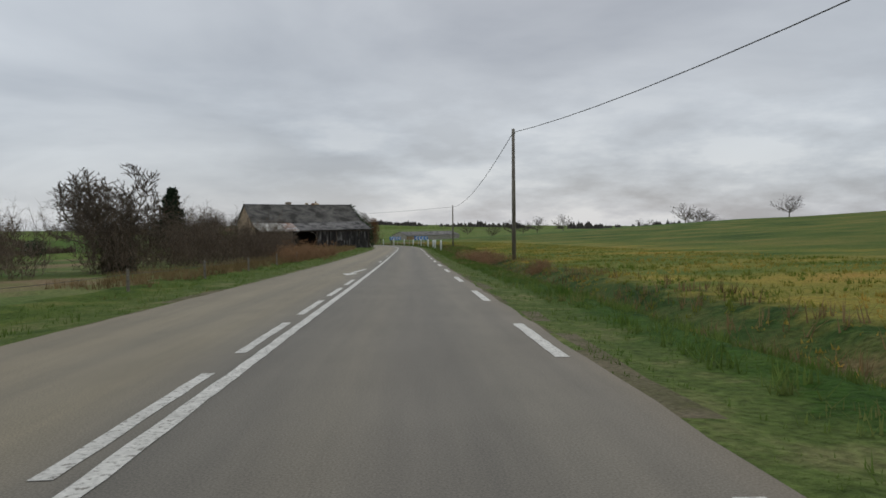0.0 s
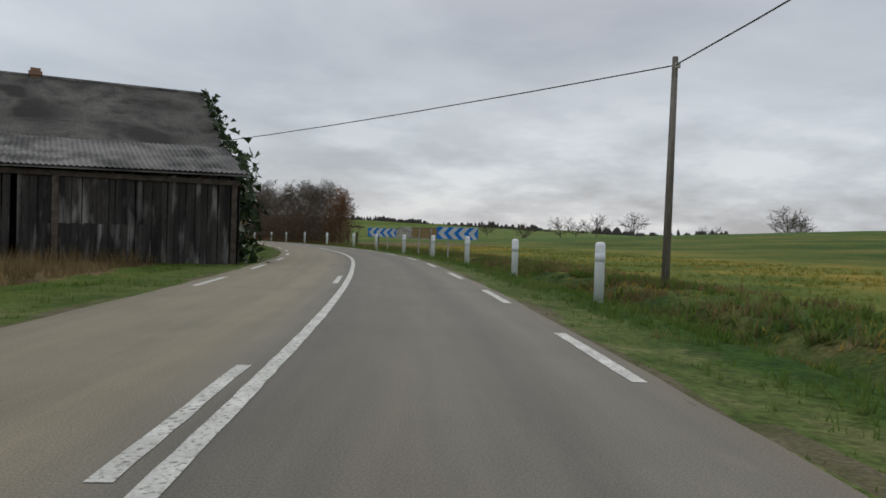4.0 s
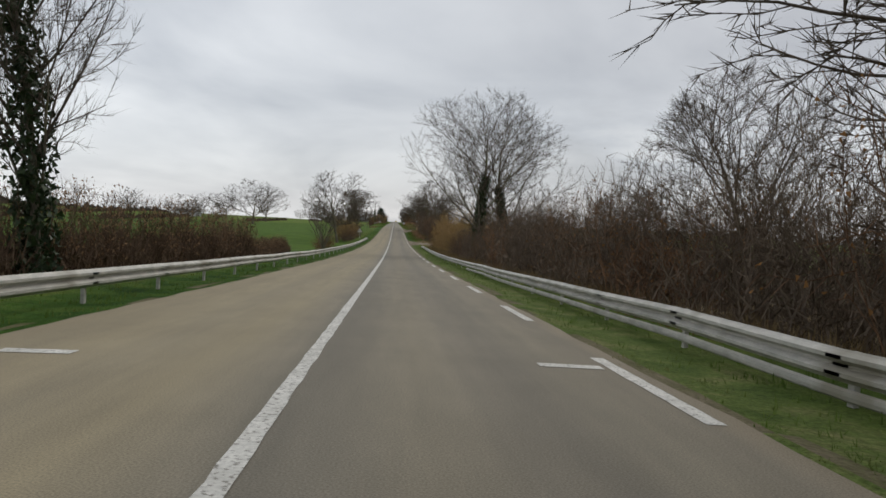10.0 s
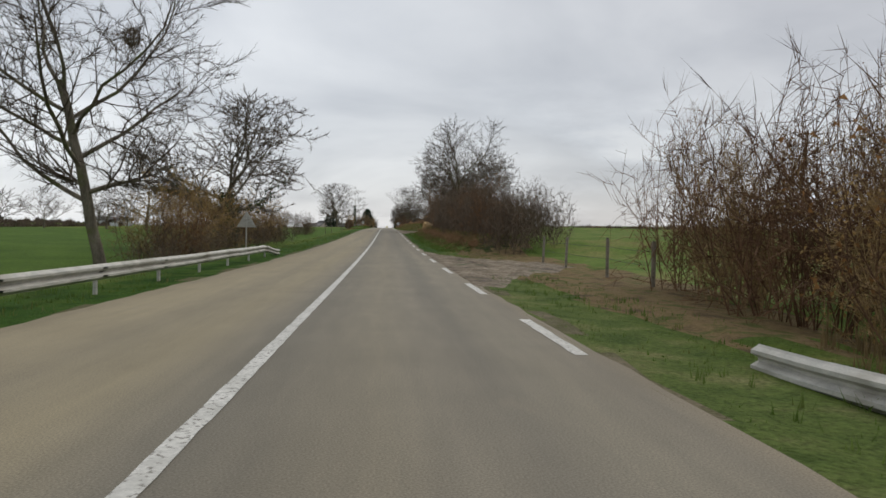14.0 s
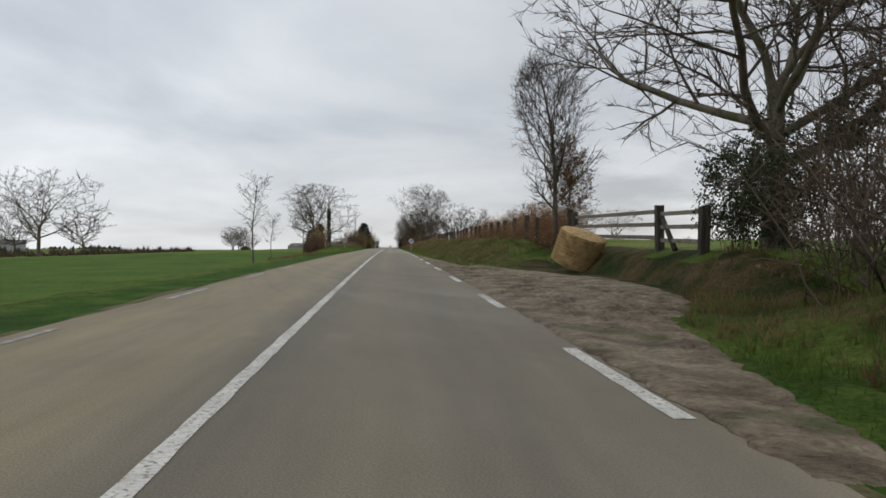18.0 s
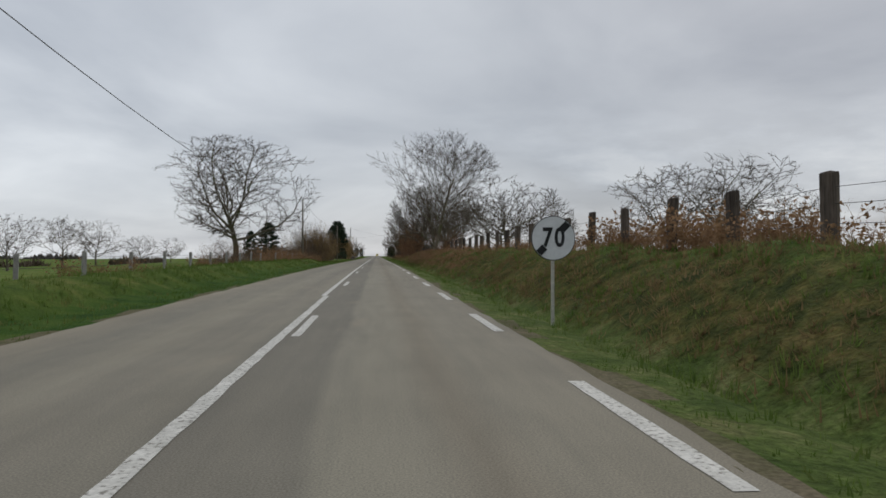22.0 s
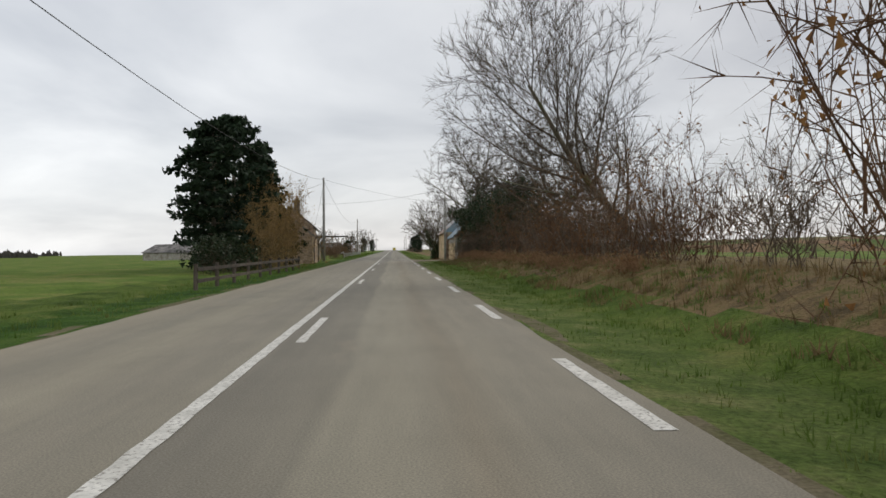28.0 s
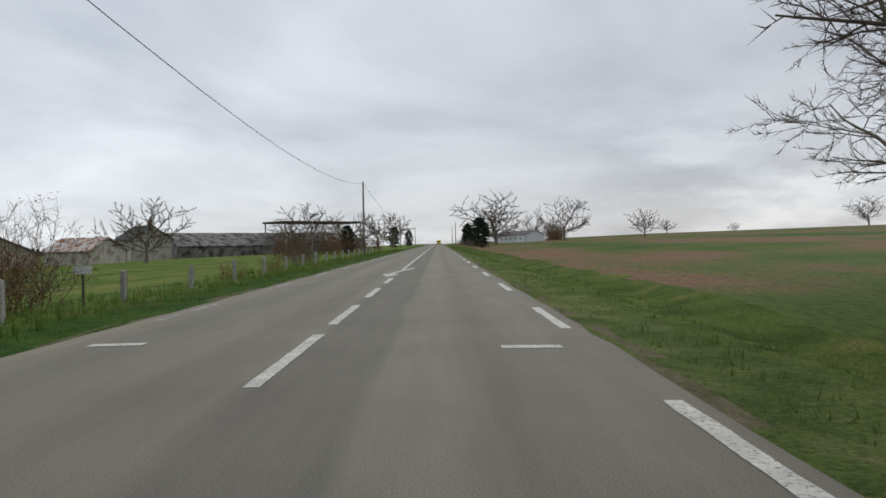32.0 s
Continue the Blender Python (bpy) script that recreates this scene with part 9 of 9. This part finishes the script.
# -- farm buildings far off
def far_farm():
    def shed(label, y, d, length, depth, eave, ridge, wall, roof, turn=0.0, name="farm_shed"):
        q = P(y, d)
        h = thing(name, label, "shed", group="distant farm", at=Matrix.Translation(q) @ Matrix.Rotation(radians(turn), 4, "Z"))
        for at, ln in ((Matrix.Identity(4), length), (turned(-depth, length, 180), length)):
            wall_part(h, "long_wall", at, ln, [(0, eave), (ln, eave)], -0.5, wall, thick=0.2)
        for at in (turned(-depth, 0, -90), turned(0, length, 90)):
            wall_part(h, "gable_wall", at, depth, gable_tops(depth, eave, ridge), -0.5, wall, thick=0.2)
        for x0 in (0.3, -depth - 0.3):
            sheet_slope(h, (x0, -0.3, eave), (x0, length + 0.3, eave), (-depth / 2, -0.3, ridge), roof, wave=1.0, amp=0.04)
        return h
    shed("low grey-roofed farm shed beyond the meadow", 514, -44, 13, 11, 1.6, 3.7, BLOCK, FIBRE, 70)
    shed("low rust-roofed farm shed beyond the meadow", 536, -43, 8, 7, 1.7, 3.6, BLOCK, RUST, 70)
    h = shed("small pale farmhouse with a slate roof", 560, -45, 9.5, 7, 3.4, 6.0, BLOCK, SLATE, 40, "farmhouse")
    chimney_part(h, -3.5, 0.8, 5.4, 7.0, 0.7, 0.7, BRICK)
    for y in (2.0, 6.5):
        part("window", box(0.0, 0.03, y, y + 0.9, 1.0, 2.2), GLASS, h)
    part("window", box(0.0, 0.03, 2.2, 3.0, 2.2, 3.2), GLASS, h, "", turned(-7, 0, -90))
    shed("long farm building with a weathered grey roof", 577, -50, 46, 12, 2.4, 5.2, FIBRE, FIBRE, -48)
    q = P(590, -34)
    c = thing("farm_canopy", "flat dark canopy on tall steel posts above the farm", "canopy", group="distant farm", at=Matrix.Translation(q) @ Matrix.Rotation(radians(-50), 4, "Z"))
    part("roof", box(-5, 5, 0, 20, 6.6, 7.0, 0.05), DARK_WOOD, c)
    for x in (-4.6, 4.6):
        for y in (0.5, 6.8, 13.2, 19.5):
            part("post", box(x - 0.12, x + 0.12, y - 0.12, y + 0.12, -0.5, 6.6), GALVA, c)
    w = shed("low whitewashed building with dark windows", 690, 21, 24, 7, 2.6, 4.0, SIGN_WHITE, FIBRE, 200, "low_building")
    for k in range(6):
        part("window", box(0.0, 0.03, 2.0 + 3.6 * k, 3.0 + 3.6 * k, 0.9, 1.9), GLASS, w)
    shed("long pale farm shed beyond the weedy field", -30, 104, 44, 12, 2.6, 4.6, BLOCK, FIBRE, -68)
    shed("white farm shed among hedges", 300, -132, 16, 8, 2.8, 4.2, SIGN_WHITE, FIBRE, -60)
    shed("white farm shed among hedges", 268, -120, 9, 6, 2.4, 3.6, SIGN_WHITE, FIBRE, -60)


far_farm()

# ---- grasses ----
def blades_mesh(name, y, d, h, w, mat, seed, lean=0.5, clump=5):
    """Grass in small clumps at (y, d): each blade one slim tapered leaf."""
    rng = np.random.RandomState(seed)
    n = len(y)
    X, W = place(y, d)
    Z = mid_z(y) + relief(y, d)
    base = np.repeat(np.stack([X, W, Z], 1), clump, 0)
    m = n * clump
    base[:, :2] += rng.normal(0, 0.045, (m, 2))
    base[:, 2] -= 0.03
    hh = np.repeat(h, clump) * rng.uniform(0.55, 1.25, m)
    a = rng.uniform(0, 6.28, m)
    out = np.stack([np.cos(a), np.sin(a)], 1)
    tip = base.copy()
    tip[:, :2] += out * (hh * np.abs(rng.normal(0, lean, m)))[:, None]
    tip[:, 2] += hh
    side = np.stack([-np.sin(a), np.cos(a), np.zeros(m)], 1) * (w * rng.uniform(0.6, 1.4, m))[:, None]
    v = np.stack([base - side, base + side, tip], 1).reshape(-1, 3)
    return mesh_of(name, v, np.arange(3 * m).reshape(-1, 3), [mat])


def grasses():
    rng = np.random.RandomState(77)

    def zone(name, label, mat, y0, y1, d0, d1, count, h, w, seed, lean=0.5, patch=0.0, clump=5):
        y = rng.uniform(y0, y1, count)
        d = rng.uniform(d0, d1, count)
        lump = np.sin(y * 0.53 + 1.3 * d) * np.sin(y * 0.19 - 0.9 * d + seed) + 0.6 * np.sin(y * 1.7 + 2.1 * d + seed)
        keep = lump > patch - 0.9
        for edge in ([(56, 4.0), (60, 4.7), (64, 5.6), (68, 7.4), (72, 8.4), (77, 8.5), (82, 7.2), (90, 5.6), (100, 4.4), (108, 3.8), (112, 3.65)],
                     [(-32, 4.3), (-28, 6.4), (-24, 8.8), (-21, 8.6), (-17, 5.0), (-14, 4.2)], [(393, 3.7), (395.7, 3.9), (398.3, 5.2), (399.3, 8.0), (400.3, 14), (406, 14.0), (407.2, 8.0), (408.2, 5.1), (409.8, 3.9), (413, 3.65)]):
            keep &= d > np.interp(y, *zip(*edge), left=-99, right=-99)
        keep &= ~((y > -204) & (y < -194) & (d < 0))
        y, d, lump = y[keep], d[keep], lump[keep]
        ob = new(name, blades_mesh(name, y, d, h * (1 + 0.35 * np.clip(lump, -1, 1.2)), w, mat, seed, lean, clump))
        tagged(ob, label, "grass", kind="stuff")

    green = "short green winter grass on the road verge"
    dry = "dry straw-coloured grass and dead stalks"
    for k, (y0, y1) in enumerate(((-425, -200), (-200, 60), (60, 250), (250, 470))):
        zone("verge_grass", green, BLADE, y0, y1, 4.0, 6.6, 5200, 0.11, 0.011, 10 + k, clump=4)
        zone("verge_grass", green, BLADE, y0, y1, -6.6, -3.85, 4200, 0.12, 0.012, 20 + k, clump=4)
    for k, (y0, y1) in enumerate(((-425, -200), (-200, 60), (60, 250), (250, 470))):
        zone("edge_grass", "thin grass creeping over the asphalt edge", BLADE, y0, y1, 3.56, 4.05, 1500, 0.06, 0.01, 50 + k, 0.8, 0.25)
        zone("edge_grass", "thin grass creeping over the asphalt edge", BLADE, y0, y1, -3.95, -3.52, 1200, 0.06, 0.01, 55 + k, 0.8, 0.25)
    zone("verge_grass", green, BLADE, 470, 640, 4.0, 7.5, 1800, 0.12, 0.02, 30)
    zone("bank_grass", "long green grass hanging down the road bank", BLADE, 90, 292, 5.0, 9.2, 6400, 0.17, 0.013, 31, 0.9)
    zone("bank_bracken", "rust-brown dead fern fronds on the road bank", BLADE_DRY, 90, 264, 5.2, 8.6, 5200, 0.18, 0.014, 32, 0.9, 0.5)
    zone("bank_bracken", "rust-brown dead fern fronds on the wooded bank", BLADE_DRY, 236, 266, 5.7, 9.2, 3000, 0.28, 0.02, 46, 0.9, -0.4)
    zone("bank_bracken", "rust-brown dead fern fronds at the end of the bank", BLADE_DRY, 264, 292, 6.6, 9.2, 1200, 0.2, 0.016, 48, 0.9, 0.3)
    zone("bank_bracken", "rust-brown dead grass on the road bank", BLADE_DRY, 92, 290, 5.6, 8.3, 11000, 0.1, 0.013, 47, 1.6, -0.3)
    zone("bank_bracken", "patches of rust-brown dead fern on the road bank", BRACKEN, 205, 300, 5.9, 8.4, 5200, 0.17, 0.02, 58, 0.9, 0.75)
    zone("bank_grass", "long green grass on the hedge bank", BLADE, -8, 72, 4.4, 10.5, 4600, 0.2, 0.013, 33, 0.8)
    zone("bank_bracken", "rust-brown dead fern fronds on the hedge bank", BLADE_DRY, -8, 72, 5.4, 10.5, 5200, 0.24, 0.014, 34, 0.9, 0.5)
    zone("bank_grass", "long green grass below the far hedge", BLADE, 278, 396, 5.0, 8.4, 4600, 0.12, 0.013, 35, 0.8)
    zone("bank_bracken", "rust-brown dead fern fronds below the far hedge", BLADE_DRY, 292, 396, 5.8, 9.0, 3000, 0.25, 0.014, 36, 0.9, 0.4)
    zone("dry_grass", dry, BLADE_DRY, -230, -192, 6.4, 8.6, 2600, 0.5, 0.012, 37, 0.45)
    zone("dry_grass", dry, BLADE_DRY, -190, -45, 5.9, 7.6, 4200, 0.4, 0.012, 38, 0.5, 0.2)
    zone("dry_grass", dry, BLADE_DRY, -336, -276, -20, -6.6, 9000, 0.5, 0.014, 39, 0.5, -0.5)
    zone("dry_grass", dry, BLADE_DRY, -385, -330, -9.6, -6.4, 2400, 0.35, 0.012, 40, 0.6, 0.3)
    zone("dry_grass", dry, BLADE_DRY, -420, -230, 6.2, 9.6, 3000, 0.3, 0.013, 41, 0.6, 0.8)
    zone("field_crop", "weedy yellowing crop in broad tufts", CROP, -410, -238, 6.4, 24, 15000, 0.13, 0.024, 42, 0.9)
    zone("field_weeds", "clumps of dark broad-leaved weeds at the field edge", BLADE, -320, -232, 6.6, 10, 3600, 0.22, 0.04, 53, 0.9, 0.7)
    zone("dry_grass", dry, BLADE_DRY, -300, -236, 7.0, 11, 3000, 0.2, 0.02, 54, 1.0, 0.9)
    zone("lush_grass", "thick dark green grass between the verge and the crop", BLADE, -410, -230, 4.6, 6.6, 5200, 0.2, 0.014, 49, 0.7)
    zone("pasture_grass", "rough grass along the pasture bank", BLADE, 158, 300, -9.0, -5.6, 3800, 0.2, 0.013, 43, 0.7)
    zone("dry_grass", dry, BLADE_DRY, 60, 150, -8.6, -6.2, 1800, 0.25, 0.013, 44, 0.6, 0.4)
    zone("pasture_grass", "rough grass at the meadow edge", BLADE, 438, 560, -9.0, -4.6, 2400, 0.25, 0.016, 45, 0.6)


grasses()


def brush_litter():
    """Cut twigs lying before the stone barn."""
    rng = np.random.RandomState(9)
    out = []
    for k in range(420):
        q = P(rng.uniform(409, 426), rng.uniform(6.3, 8.1), 0.05 + abs(rng.normal(0, 0.12)))
        a = rng.uniform(0, 6.28)
        L = rng.uniform(0.3, 1.1)
        p = np.array(q)
        out.append((np.array([p, p + np.array([math.cos(a), math.sin(a), rng.normal(0, 0.15)]) * L]), [0.012, 0.005]))
    tagged(new("brush_heap", branches_mesh("brush_heap", out, BRACKEN)), "heap of cut brown twigs along the barn wall", "brushwood", kind="stuff")


brush_litter()
